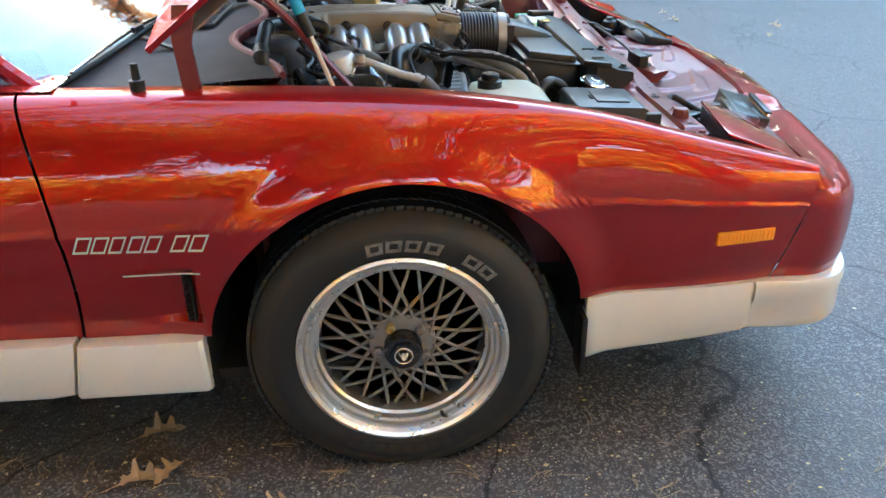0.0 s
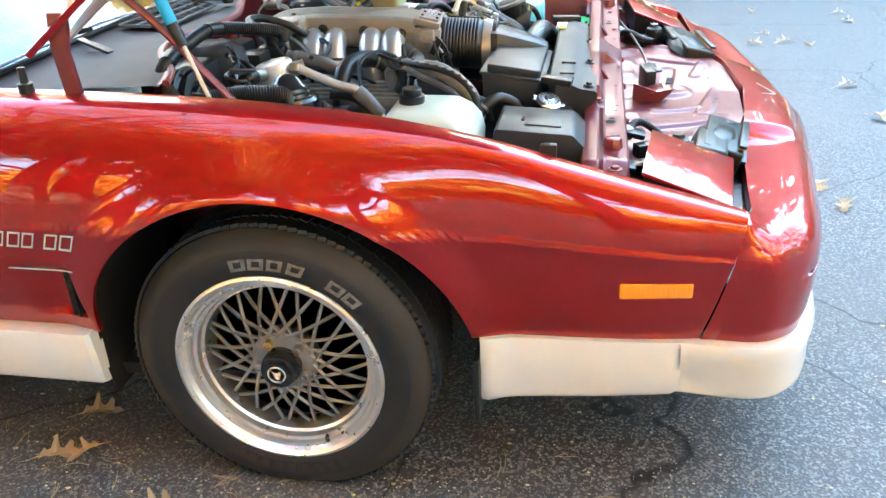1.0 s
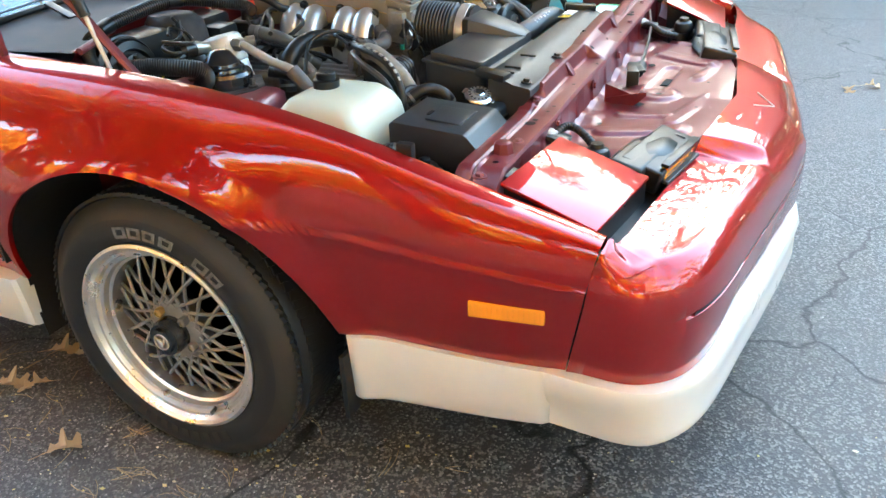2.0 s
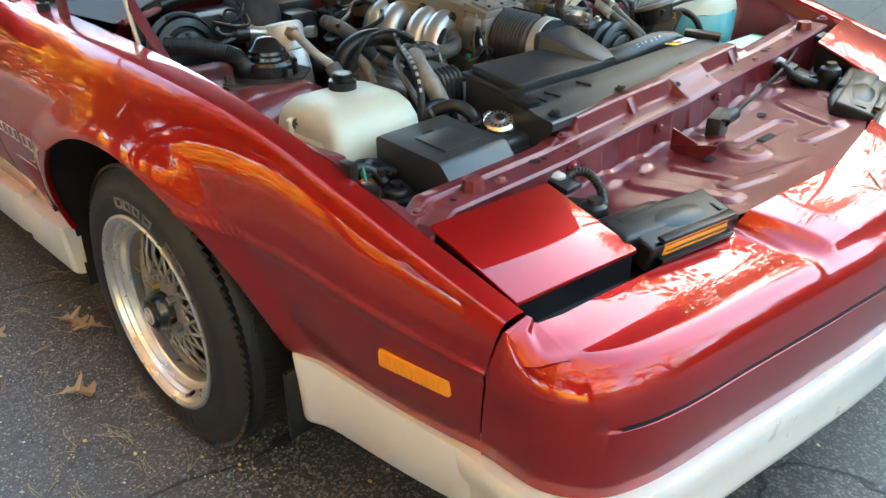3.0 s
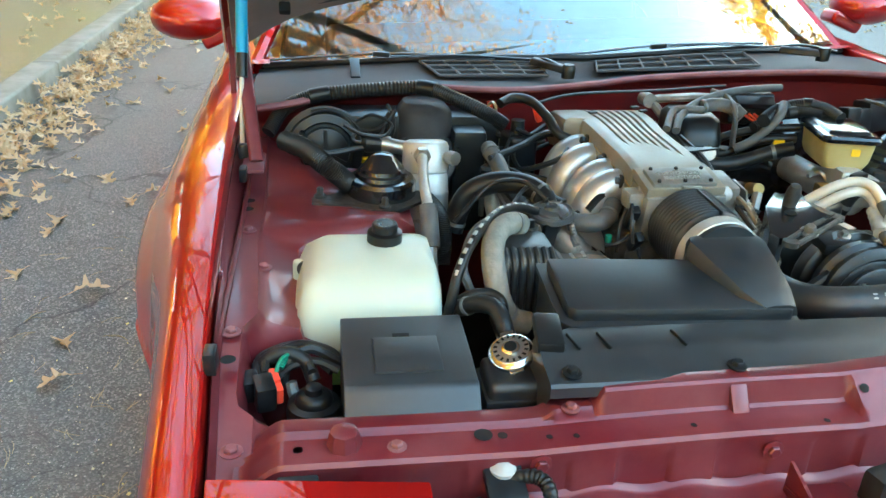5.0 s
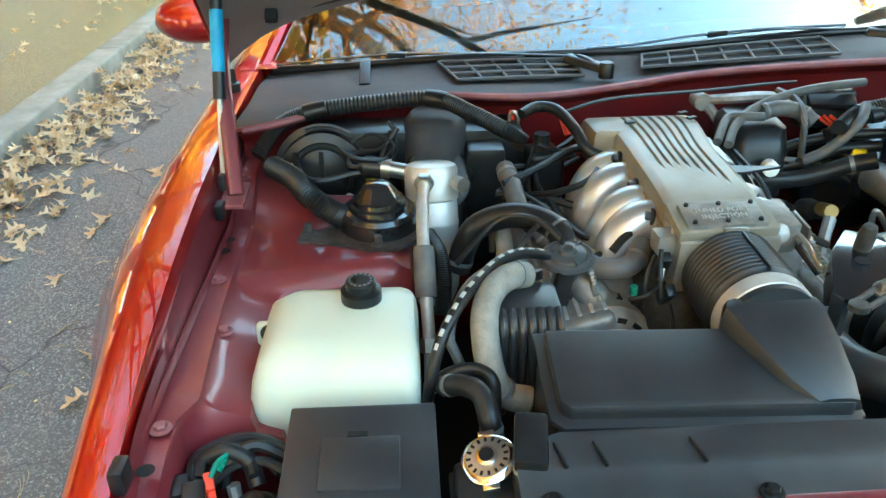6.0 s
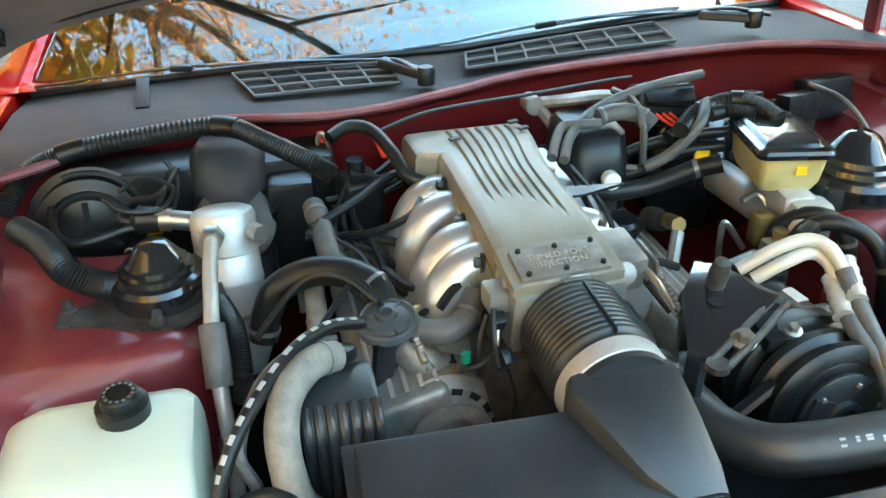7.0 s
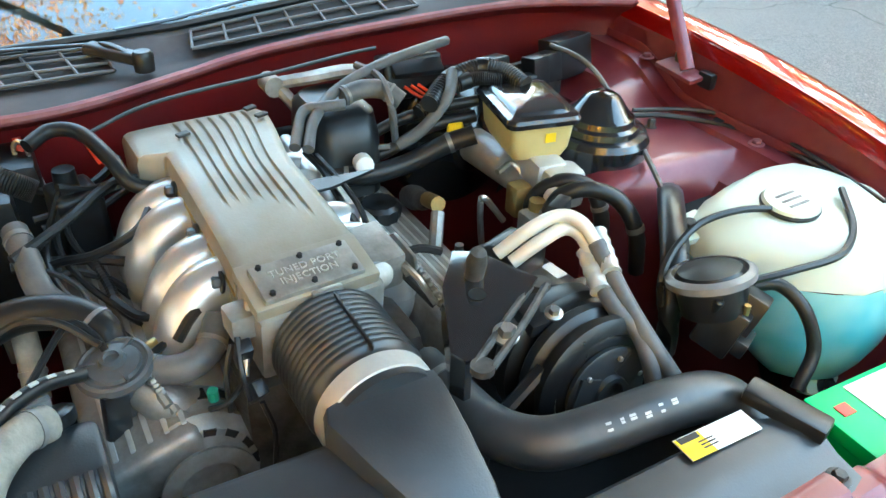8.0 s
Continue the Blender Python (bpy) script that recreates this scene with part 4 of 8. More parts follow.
vent_grille([(-0.498, 0.485, 0.880), (-0.452, 0.755, 0.891), (-0.383, 0.765, 0.876), (-0.395, 0.52, 0.870)], 5, 3)
vent_grille([(-0.462, 0.900, 0.892), (-0.478, 1.275, 0.884), (-0.392, 1.277, 0.871), (-0.408, 0.887, 0.882)], 7, 2)
def wiper(pivot, knee, tip, blade, label):
    """A wiper at rest: a channelled arm, a clip, a sprung bridge and a rubber blade."""
    p, k, t = Vector(pivot), Vector(knee), Vector(tip)
    w = part("wiper", tube(B(), [p, p.lerp(k, 0.5) + Vector((0, 0, 0.010)), k, k.lerp(t, 0.5) + Vector((0, 0, 0.006)), t], 0.0055, 24, 8, radii=[1.4, 1.1, 0.9, 0.7, 0.6], flat=0.55), BLACK, car, label)
    a, b = [Vector(q) for q in blade]
    d = Vector((-0.006, 0, -0.008))
    part("wiper_blade", tube(B(), [a + d, a.lerp(b, 0.5) + d + Vector((0, 0, 0.003)), b + d], 0.0036, 16, 6), RUBBER, w, "thin black rubber blade")
    part("wiper_bridge", tube(B(), [a, a.lerp(b, 0.25) + Vector((0, 0, 0.008)), a.lerp(b, 0.5) + Vector((0, 0, 0.012)), a.lerp(b, 0.75) + Vector((0, 0, 0.008)), b], 0.0042, 24, 6, flat=0.7), BLACK_GLOSS, w, "glossy black sprung bridge")
    c = a.lerp(b, 0.5) + Vector((0, 0, 0.010))
    part("wiper_clip", box(B(), tuple(c), (0.012, 0.040, 0.012), (0, 0, math.degrees(math.atan2((b - a).y, (b - a).x)) - 90), 0.003), BLACK, w)


wiper((-0.372, 0.797, 0.898), (-0.452, 0.735, 0.902), (-0.500, 0.42, 0.894), ((-0.470, 0.66, 0.902), (-0.590, 0.14, 0.862)), "black wiper arm and blade at rest")
wiper((-0.392, 1.465, 0.893), (-0.470, 1.33, 0.900), (-0.497, 1.06, 0.910), ((-0.490, 1.33, 0.904), (-0.482, 0.79, 0.908)), "black wiper arm and blade at rest")
for x, y, z, a in ((-0.400, 0.775, 0.899, 42), (-0.425, 1.40, 0.893, 58)):
    bm = B()
    box(bm, (x, y, z), (0.11, 0.030, 0.016), (0, 4, a), 0.006, 3, (0.06, 0.25))
    lathe(bm, [(0.015, -0.02), (0.016, 0.004), (0.012, 0.010), (0, 0.011)], pose(x + 0.045 * math.cos(radians(a)), y + 0.045 * math.sin(radians(a)), z), 16)
    part("wiper_pivot", bm, BLACK, car, "black wiper arm root")
part("cowl_bracket", box(B(), (-0.470, 0.335, 0.872), (0.075, 0.022, 0.006), (0, 22, 0), 0.002), BLACK, car, "small black bracket")
bm = B()
tube(bm, [(-0.482 - 0.14 * ((y - YC) / 0.765) ** 2, y, 0.902 - 0.064 * ((y - YC) / 0.765) ** 2) for y in np.linspace(0.125, 1.635, 24)], 0.007, 60, 6)
part("screen_seal", bm, RUBBER, car, "black rubber windscreen seal")

# radiator support beam: a raised rear rail, a shelf before it and a stamped front wall
def shelf_z(y):
    return 0.690 + 0.012 * max(0.0, 1 - ((y - YC) / 0.40) ** 2) - 0.028 * smooth((abs(y - YC) - 0.675) / 0.05)


def beam_rise(y):
    d = abs(y - YC)
    return 0.024 * smooth((0.312 - d) / 0.012) + 0.010 * smooth((0.375 - d) / 0.02)


def plate(y):
    return smooth((0.068 - abs(y - 0.955)) / 0.010)


def beam_col(y):
    zs, h, pl = shelf_z(y), beam_rise(y), plate(y)
    wave = 0.005 * smooth((math.sin(y * 52 + 1.0) + 0.3) / 0.4)
    zt = zs + h
    return [(0.671 - wave, y, 0.60), (0.671 - wave, y, 0.645), (0.668 - wave * 0.6, y, zs - 0.022), (0.668, y, zs - 0.014), (0.668, y, zs - 0.005), (0.664, y, zs), (0.655, y, zs + 0.001 + 0.003 * pl),
            (0.640, y, zs + 0.001 + 0.011 * pl), (0.624, y, zs + 0.001 + 0.022 * pl), (0.619, y, zs + 0.004 + 0.024 * pl), (0.611, y, zt - 0.003), (0.607, y, zt), (0.590, y, zt + 0.001), (0.580, y, zt - 0.003), (0.576, y, 0.668), (0.575, y, 0.55)]


bm = B()
sheet(bm, [beam_col(0.150 + 1.46 * i / 360) for i in range(361)])
bmesh.ops.recalc_face_normals(bm, faces=bm.faces)
beam = part("radiator_support", bm, MAROON, car, "maroon stamped radiator support beam", 28)
for y in (0.747, 1.15):
    part("beam_gusset", prism(B(), [(0.612, 0.0), (0.634, 0.0), (0.612, 0.030)], 0.022, Matrix(((1, 0, 0, 0), (0, 0, 1, y - 0.011), (0, 1, 0, shelf_z(y) - 0.001), (0, 0, 0, 1))), 0.002), MAROON, beam)
for x, y in ((0.609, 0.540), (0.645, 0.33), (0.640, 1.40), (0.652, 1.20)):
    part("beam_bolt", bolt(B(), (x, y, shelf_z(y) + (beam_rise(y) if x < 0.62 else 0.0)), (x, y, 2), 0.007, 0.006), MAROON_DUSTY, beam)
for y in (0.491, 0.773, 1.005):
    part("wall_bolt", bolt(B(), (0.669, y, 0.674), (2, y, 0.674), 0.008, 0.006), MAROON, beam)
part("hood_stop", lathe(B(), [(0.020, 0), (0.018, 0.012), (0.016, 0.02), (0.012, 0.022), (0, 0.022)], pose(0.637, 0.272, 0.690), 8), MAROON, beam, "maroon bonnet stop")
part("hood_stop", lathe(B(), [(0.020, 0), (0.018, 0.012), (0.016, 0.02), (0.012, 0.022), (0, 0.022)], pose(0.637, 2 * YC - 0.272, 0.690), 8), MAROON, beam, "maroon bonnet stop")
for x, y, r in ((0.634, 0.430, 0.011), (0.637, 0.452, 0.006), (0.646, 0.505, 0.004), (0.649, 0.536, 0.004), (0.649, 0.678, 0.004), (0.658, 0.842, 0.004), (0.628, 0.905, 0.006), (0.640, 1.002, 0.004), (0.650, 1.10, 0.004), (0.636, 1.28, 0.010), (0.636, 1.302, 0.006)):
    part("beam_hole", lathe(B(), [(r, 0), (0, 0.0003)], pose(x, y, shelf_z(y) + 0.0022 + plate(y) * (0.0205 - 0.72 * (x - 0.624) + 0.002), 0, 36 * plate(y), 0), 16), DARK, beam, "dark drilled hole")

# pressed panel between beam and nose
RIBS = [(0.76, 0.47, 0.87, 0.53, 0.020, 0.014), (0.74, 0.60, 0.90, 0.66, 0.022, 0.014), (0.75, 0.72, 0.84, 0.74, 0.016, 0.010), (0.86, 0.70, 0.92, 0.90, 0.018, 0.010),
        (0.78, 0.90, 0.80, 1.06, 0.020, -0.010), (0.76, 1.16, 0.90, 1.10, 0.022, 0.014), (0.77, 1.29, 0.87, 1.23, 0.020, 0.014), (0.87, 1.00, 0.91, 1.12, 0.016, 0.010)]


def pan_z(x, y):
    z = 0.630 + 0.008 * smooth((x - 0.80) / 0.15) * (1 - smooth((abs(y - YC) - 0.16) / 0.2)) - 0.02 * smooth((abs(y - YC) - 0.36) / 0.1)
    for x0, y0, x1, y1, w, h in RIBS:
        d = Vector((x1 - x0, y1 - y0))
        t = min(1, max(0, ((x - x0) * d.x + (y - y0) * d.y) / d.length_squared))
        q = math.hypot(x - x0 - t * d.x, y - y0 - t * d.y)
        z += 0.5 * h * smooth((1.25 - q / w) / 0.45) * (1 - smooth((x - 0.885) / 0.03))
    z += 0.008 * smooth((0.72 - x) / 0.02) * (0.5 + 0.5 * math.sin(y * 58))
    q = math.hypot(x - 0.80, y - 0.885)
    z += 0.008 * (smooth((0.030 - abs(q - 0.026)) / 0.02) - 0.3)
    return z


bm = B()
rows = []
for i in range(73):
    row = []
    for j in range(197):
        y = 0.39 + 0.98 * j / 196
        d = abs(y - YC)
        end = float(np.interp(d, [0, 0.2, 0.29, 0.36, 0.5], [0.966, 0.950, 0.925, 0.86, 0.84]))
        x = 0.667 + (end - 0.667) * i / 72
        row.append((x, y, pan_z(x, y) + (0.006 * smooth(1 - i / 3) if i < 3 else 0)))
    rows.append(row)
sheet(bm, rows)
bmesh.ops.recalc_face_normals(bm, faces=bm.faces)
pan = part("header_panel", bm, MAROON, car, "maroon pressed steel header panel with holes", 50)
for x, y, r in ((0.769, 0.797, 0.014), (0.72, 0.64, 0.006), (0.78, 0.80, 0.005), (0.80, 0.885, 0.007), (0.90, 0.79, 0.004), (0.90, 0.97, 0.004), (0.744, 1.07, 0.010)):
    part("panel_hole", lathe(B(), [(r, 0), (0, 0.0003)], pose(x, y, pan_z(x, y) + 0.0035), 16), DARK, pan, "dark drilled hole")
part("panel_hole", box(B(), (0.807, 0.978, pan_z(0.807, 0.978) + 0.001), (0.030, 0.042, 0.003), (0, 0, -8), 0), DARK, pan, "dark square opening")

# latch
latch = part("latch_bracket", prism(B(), [(0.695, 0.0), (0.765, 0.0), (0.790, 0.025), (0.790, 0.033), (0.755, 0.026), (0.715, 0.04), (0.695, 0.046)], 0.004, Matrix(((1, 0, 0, 0), (0, 0, 1, 0.78), (0, 1, 0, 0.632), (0, 0, 0, 1)))), MAROON, car, "maroon latch bracket")
part("latch_plate", box(B(), (0.735, 0.815, 0.652), (0.075, 0.075, 0.004), (0, -14, 0), 0.001), MAROON, latch)
bm = B()
box(bm, (0.735, 0.885, 0.665), (0.030, 0.075, 0.055), (0, 0, 12), 0.008)
lathe(bm, [(0.014, -0.02), (0.014, 0.02)], pose(0.745, 0.91, 0.678, 90, 0, 0), 12)
box(bm, (0.752, 0.88, 0.690), (0.016, 0.05, 0.006), (0, 0, 25), 0.002)
tube(bm, [(0.74, 0.92, 0.67), (0.73, 1.05, 0.675), (0.70, 1.25, 0.672), (0.66, 1.42, 0.672)], 0.004, 20, 6)
part("latch", bm, RUBBER, latch, "grimy bonnet latch and cable")

# headlamp doors, black slot, turn lamps
for m in (None, YM):
    hl = part("headlamp_door", prism(B(), [(0.686, 0.128), (0.850, 0.129), (0.884, 0.368), (0.716, 0.358)], 0.008, Matrix(((1, 0, 0, 0), (0, 1, 0, 0), (-0.37, 0.065, 1, 0.935), (0, 0, 0, 1))), 0.003), RED, car, "glossy red closed headlamp cover", 40, m)
    bm = B()
    prism(bm, [(0.690, 0.134), (0.848, 0.134), (0.880, 0.362), (0.718, 0.353)], 0.06, Matrix(((1, 0, 0, 0), (0, 1, 0, 0), (-0.37, 0.065, 1, 0.872), (0, 0, 0, 1))))
    part("headlamp_bucket", bm, BLACK, hl, "black headlamp housing", 40, m)
    bm = B()
    sheet(bm, [[(0.853, 0.128, 0.590), (0.860, 0.3, 0.592), (0.885, 0.45, 0.594), (0.895, 0.60, 0.596)], [(0.915, 0.16, 0.584), (0.925, 0.3, 0.585), (0.945, 0.45, 0.585), (0.955, 0.62, 0.586)]])
    bmesh.ops.recalc_face_normals(bm, faces=bm.faces)
    part("nose_slot", bm, BLACK, car, "black slot behind the nose", 40, m)
    bm = B()
    box(bm, (0.877, 0.487, 0.630), (0.085, 0.205, 0.046), (0, 14, -10.5), 0.006, 3)
    box(bm, (0.845, 0.43, 0.638), (0.07, 0.13, 0.04), (0, 10, -10), 0.01, 3)
    lamp = part("turn_lamp", bm, BLACK, car, "black turn lamp housing", 40, m)
    for z, d in ((0.6515, 0.004), (0.6185, 0.006)):
        part("lens_lip", box(B(), (0.9185 + d * 0.5, 0.479, z), (0.016, 0.168, 0.007), (0, 8, -10.5), 0.002), BLACK, lamp, "", 40, m)
    part("lens_end", box(B(), (0.902, 0.565, 0.635), (0.022, 0.008, 0.036), (0, 8, -10.5), 0.002), BLACK, lamp, "", 40, m)
    bm = B()
    rows = []
    for y, w, z in ((0.395, 0.030, 0.646), (0.43, 0.045, 0.656), (0.48, 0.052, 0.660), (0.53, 0.048, 0.658), (0.575, 0.030, 0.650)):
        xc = 0.862 + (y - 0.48) * 0.18
        rows.append([(xc - w, y, z - 0.022), (xc - w * 0.8, y, z - 0.006), (xc - w * 0.4, y, z), (xc + w * 0.3, y, z - 0.002), (xc + w * 0.75, y, z - 0.010), (xc + w * 0.9, y, z - 0.022)])
    sheet(bm, rows)
    bmesh.ops.recalc_face_normals(bm, faces=bm.faces)
    part("lamp_cowl", bm, BLACK, lamp, "moulded black rubber cover", 50, m)
    bm = B()
    box(bm, (0.9165, 0.479, 0.6345), (0.010, 0.150, 0.027), (0, 6, -10.5), 0.002)
    lens = part("turn_lens", bm, AMBER, lamp, "amber ribbed turn lens", 40, m)
    bm = B()
    box(bm, (0.9225, 0.479, 0.640), (0.001, 0.145, 0.0012), (0, 6, -10.5), 0)
    box(bm, (0.9230, 0.479, 0.630), (0.001, 0.145, 0.0012), (0, 6, -10.5), 0)
    part("lens_line", bm, BLACK, lens, "", 40, m)
    # bracket with two pale bolts beside the lamp door
    for x, y, z in ((0.641, 0.221, 0.681), (0.670, 0.447, 0.669)):
        br = part("lamp_bracket", box(B(), (x + 0.012, y, z - 0.006), (0.055, 0.045, 0.012), (0, 12, 0), 0.004), BLACK, car, "black lamp bracket", 40, m)
        part("bracket_bolt", lathe(B(), [(0.015, 0), (0.015, 0.004), (0.011, 0.006), (0.006, 0.010), (0, 0.010)], pose(x, y, z), 16), PALEGREY, br, "pale plastic adjuster", 40, m)
    bm = B()
    lathe(bm, [(0.024, 0), (0.026, 0.012), (0.022, 0.024), (0.014, 0.028), (0.012, 0.036), (0, 0.036)], pose(0.775, 0.408, 0.640, 0, 0, 0), 18)
    lathe(bm, [(0.030, -0.04), (0.030, 0.0)], pose(0.765, 0.41, 0.640, 0, 0, 0), 18)
    box(bm, (0.72, 0.425, 0.635), (0.07, 0.03, 0.03), (0, 0, 30), 0.006)
    mot = part("lamp_motor", bm, BLACK, car, "black headlamp motor", 40, m)
    part("motor_hose", tube(B(), [(0.675, 0.44, 0.655), (0.685, 0.475, 0.672), (0.705, 0.490, 0.672), (0.735, 0.485, 0.655), (0.765, 0.455, 0.640)], 0.009, 12, 10, 18, 0.14), RUBBER, mot, "ribbed black hose", 40, m)
    part("motor_hose", tube(B(), [(0.80, 0.43, 0.640), (0.83, 0.42, 0.625), (0.85, 0.40, 0.62)], 0.015, 10, 10), BLACK, mot, "", 40, m)

# emblem on the nose: a plain spread shape
def beak_z(x):
    return 0.5912 + 0.06 * ((1.102 - x) / 0.127) ** 0.45


bm = B()
for s in (1, -1):
    loop = [(0.018, s * 0.002), (0.016, s * 0.010), (-0.002, s * 0.030), (-0.030, s * 0.052), (-0.012, s * 0.026), (0.000, s * 0.010), (0.006, s * 0.002), (0.018, s * 0.002)]
    tube(bm, [Vector((1.040 + u, YC + v, beak_z(1.040 + u))) for u, v in loop], 0.0013, 3, 6)
    tube(bm, [Vector((1.040 + u, YC + s * v, beak_z(1.040 + u))) for u, v in ((0.012, 0.005), (-0.004, 0.022), (-0.018, 0.038))], 0.0008, 3, 6)
part("nose_emblem", bm, SILVERINK, car, "thin silver outlined emblem on the nose")

# ---- open bonnet, hinges and gas struts ----
HX = spline([0.054, 0.12, 0.28, 0.43, 0.88], [-0.427, -0.405, -0.375, -0.355, -0.335])
HZ = spline([0.054, 0.12, 0.28, 0.43, 0.88], [0.918, 0.975, 1.048, 1.080, 1.115])
bm = B()
rows = []
for i in range(25):
    s = i / 24
    row = []
    for j in range(41):
        y = 0.054 + 1.652 * j / 40
        yy = min(y, 2 * YC - y)
        a = radians(38 - 2 * s)
        L = 1.33 * s
        x0, z0 = HX(yy), HZ(yy)
        row.append((x0 + L * math.cos(a), YC + (y - YC) * (1 - 0.10 * s), z0 + L * math.sin(a)))
    rows.append(row)
sheet(bm, rows)
bmesh.ops.recalc_face_normals(bm, faces=bm.faces)
bmesh.ops.solidify(bm, geom=bm.faces[:], thickness=0.012)
hood = part("bonnet", bm, RED, car, "red bonnet propped open on gas struts", 40)
UNDER = mat("bonnet_underside", (0.21, 0.16, 0.145), 0.5, 0, (0.29, 0.24, 0.22), 0.7, 10, 200, 0.15, 0.2, 0.3)
bm = B()
rows = []
for i in range(13):
    s = 0.012 + 0.95 * i / 12
    row = []
    for j in range(41):
        y = 0.075 + 1.61 * j / 40
        yy = min(y, 2 * YC - y)
        a = radians(38 - 2 * s)
        L = 1.33 * s
        x0, z0 = HX(yy), HZ(yy)
        deep = 0.030 * (1 if (s < 0.16 or s > 0.85 or yy < 0.22) else 0.2)
        row.append((x0 + L * math.cos(a) + deep * math.sin(a) + 0.010, YC + (y - YC) * (1 - 0.10 * s), z0 + L * math.sin(a) - deep * math.cos(a) - 0.006))
    rows.append(row)
sheet(bm, rows)
bmesh.ops.recalc_face_normals(bm, faces=bm.faces)
bmesh.ops.solidify(bm, geom=bm.faces[:], thickness=0.004)
part("bonnet_frame", bm, UNDER, hood, "dusty brown inner bonnet frame", 40)
for m in (None, YM):
    part("frame_hole", box(B(), (-0.275, 0.19, 1.028), (0.016, 0.022, 0.022), (0, -40, 0), 0.004), DARK, hood, "dark square hole", 40, m)
    bm = B()
    tube(bm, [(-0.325, 0.24, 1.032), (-0.305, 0.40, 1.066), (-0.29, 0.62, 1.088), (-0.285, 0.85, 1.098)], 0.010, 30, 8, flat=0.5)
    part("frame_seal", bm, RUBBER, hood, "long rubber seal strip", 40, m)
    bm = B()
    prism(bm, [(-0.372, 0.775), (-0.338, 0.775), (-0.350, 0.92), (-0.335, 0.99), (-0.375, 0.99), (-0.384, 0.93)], 0.012, Matrix(((1, 0, 0, 0), (0, 0, 1, 0.070), (0, 1, 0, 0), (0, 0, 0, 1))), 0.003)
    hinge = part("bonnet_hinge", bm, MAROON, car, "maroon bonnet hinge arms", 40, m)
    part("hinge_arm", tube(B(), [(-0.055, 0.138, 0.79), (-0.125, 0.125, 0.88), (-0.19, 0.113, 0.963), (-0.285, 0.107, 1.055)], 0.013, 14, 8, flat=0.55), MAROON, hinge, "", 40, m)
    part("hinge_plate", box(B(), (-0.075, 0.132, 0.780), (0.085, 0.040, 0.008), (0, 4, 0), 0.003), MAROON_DUSTY, hinge, "", 40, m)
    bm = B()
    tube(bm, [(-0.098, 0.110, 0.795), (-0.146, 0.113, 0.930)], 0.0045, 3, 8)
    st = part("gas_strut", bm, CREAMPIPE, car, "gas strut with a pale rod", 40, m)
    part("strut_tube", tube(B(), [(-0.143, 0.113, 0.922), (-0.159, 0.114, 0.964)], 0.0105, 3, 12), BLACK, st, "black strut tube", 40, m)
    part("strut_tape", tube(B(), [(-0.1588, 0.114, 0.963), (-0.192, 0.116, 1.055)], 0.011, 3, 12), BLUE if m is None else BLACK, st, "blue tape round the tube" if m is None else "", 40, m)
    part("strut_tube", tube(B(), [(-0.1915, 0.116, 1.054), (-0.208, 0.117, 1.100)], 0.0105, 3, 12), BLACK, st, "black strut tube", 40, m)
    part("strut_ball", lathe(B(), [(0.010, -0.012), (0.012, 0), (0.008, 0.014), (0, 0.016)], pose(-0.097, 0.112, 0.795), 10), DIRTYCAST, st, "", 40, m)
part("wing_stop", lathe(B(), [(0.014, 0), (0.014, 0.02), (0.008, 0.022), (0.007, 0.05), (0, 0.05)], pose(-0.455, 0.07, 0.842), 12), RUBBER, car, "black rubber bonnet stop", 40)

# ---- engine ----
engine = thing("engine", (0, 0.86, 0.3), "grimy V8 engine block with ribbed cast valve covers", "engine")
bm = B()
box(bm, (-0.02, 0.86, 0.46), (0.52, 0.40, 0.30), (0, 0, 0), 0.03)
box(bm, (-0.02, 0.86, 0.64), (0.46, 0.22, 0.18), (0, 0, 0), 0.02)
part("block", bm, DIRTYCAST, engine, "grimy dark engine block")
for s, yy in ((1, 1.065), (-1, 0.655)):
    bm = B()
    box(bm, (-0.01, yy, 0.655), (0.44, 0.115, 0.07), (-s * 16, 0, 0), 0.015, 3)
    cov = part("valve_cover", bm, CAST, engine, "cast valve cover with long fins")
    for k in range(5):
        part("cover_fin", box(B(), (-0.01, yy - 0.036 + 0.018 * k, 0.6905 - s * (k - 2) * 0.0052), (0.40, 0.006, 0.006), (-s * 16, 0, 0), 0.002), ALU, cov)
part("oil_cap", lathe(B(), [(0.030, 0), (0.032, 0.01), (0.032, 0.02), (0.026, 0.026), (0, 0.027)], pose(-0.105, 1.06, 0.694, 0, 0, 0), 24, (12, 0.04)), BLACK, engine, "black oil filler cap")
part("coil_lead", lathe(B(), [(0.018, -0.03), (0.020, 0.0), (0.014, 0.02), (0.016, 0.03), (0.010, 0.05), (0, 0.05)], axis((-0.12, 1.13, 0.70), (-0.03, 1.12, 0.735)), 14), DIRTYCAST, engine, "dirty sensor body")
part("sensor_tip", tube(B(), [(-0.075, 1.125, 0.722), (-0.035, 1.121, 0.735)], 0.012, 4, 10), BRASS, engine, "brass sensor end")
part("cover_pipe", tube(B(), [(0.018, 1.085, 0.66), (0.0, 1.098, 0.70), (-0.025, 1.115, 0.728)], 0.010, 8, 8), CAST, engine)
part("cover_bolt", lathe(B(), [(0.02, 0), (0.02, 0.008), (0.012, 0.010), (0.012, 0.03), (0.006, 0.034), (0.006, 0.07), (0, 0.07)], pose(0.085, 1.085, 0.675, 0, 0, 0), 16), DIRTYCAST, engine)
ALT = axis((0.140, 0.700, 0.628), (0.240, 0.700, 0.640))
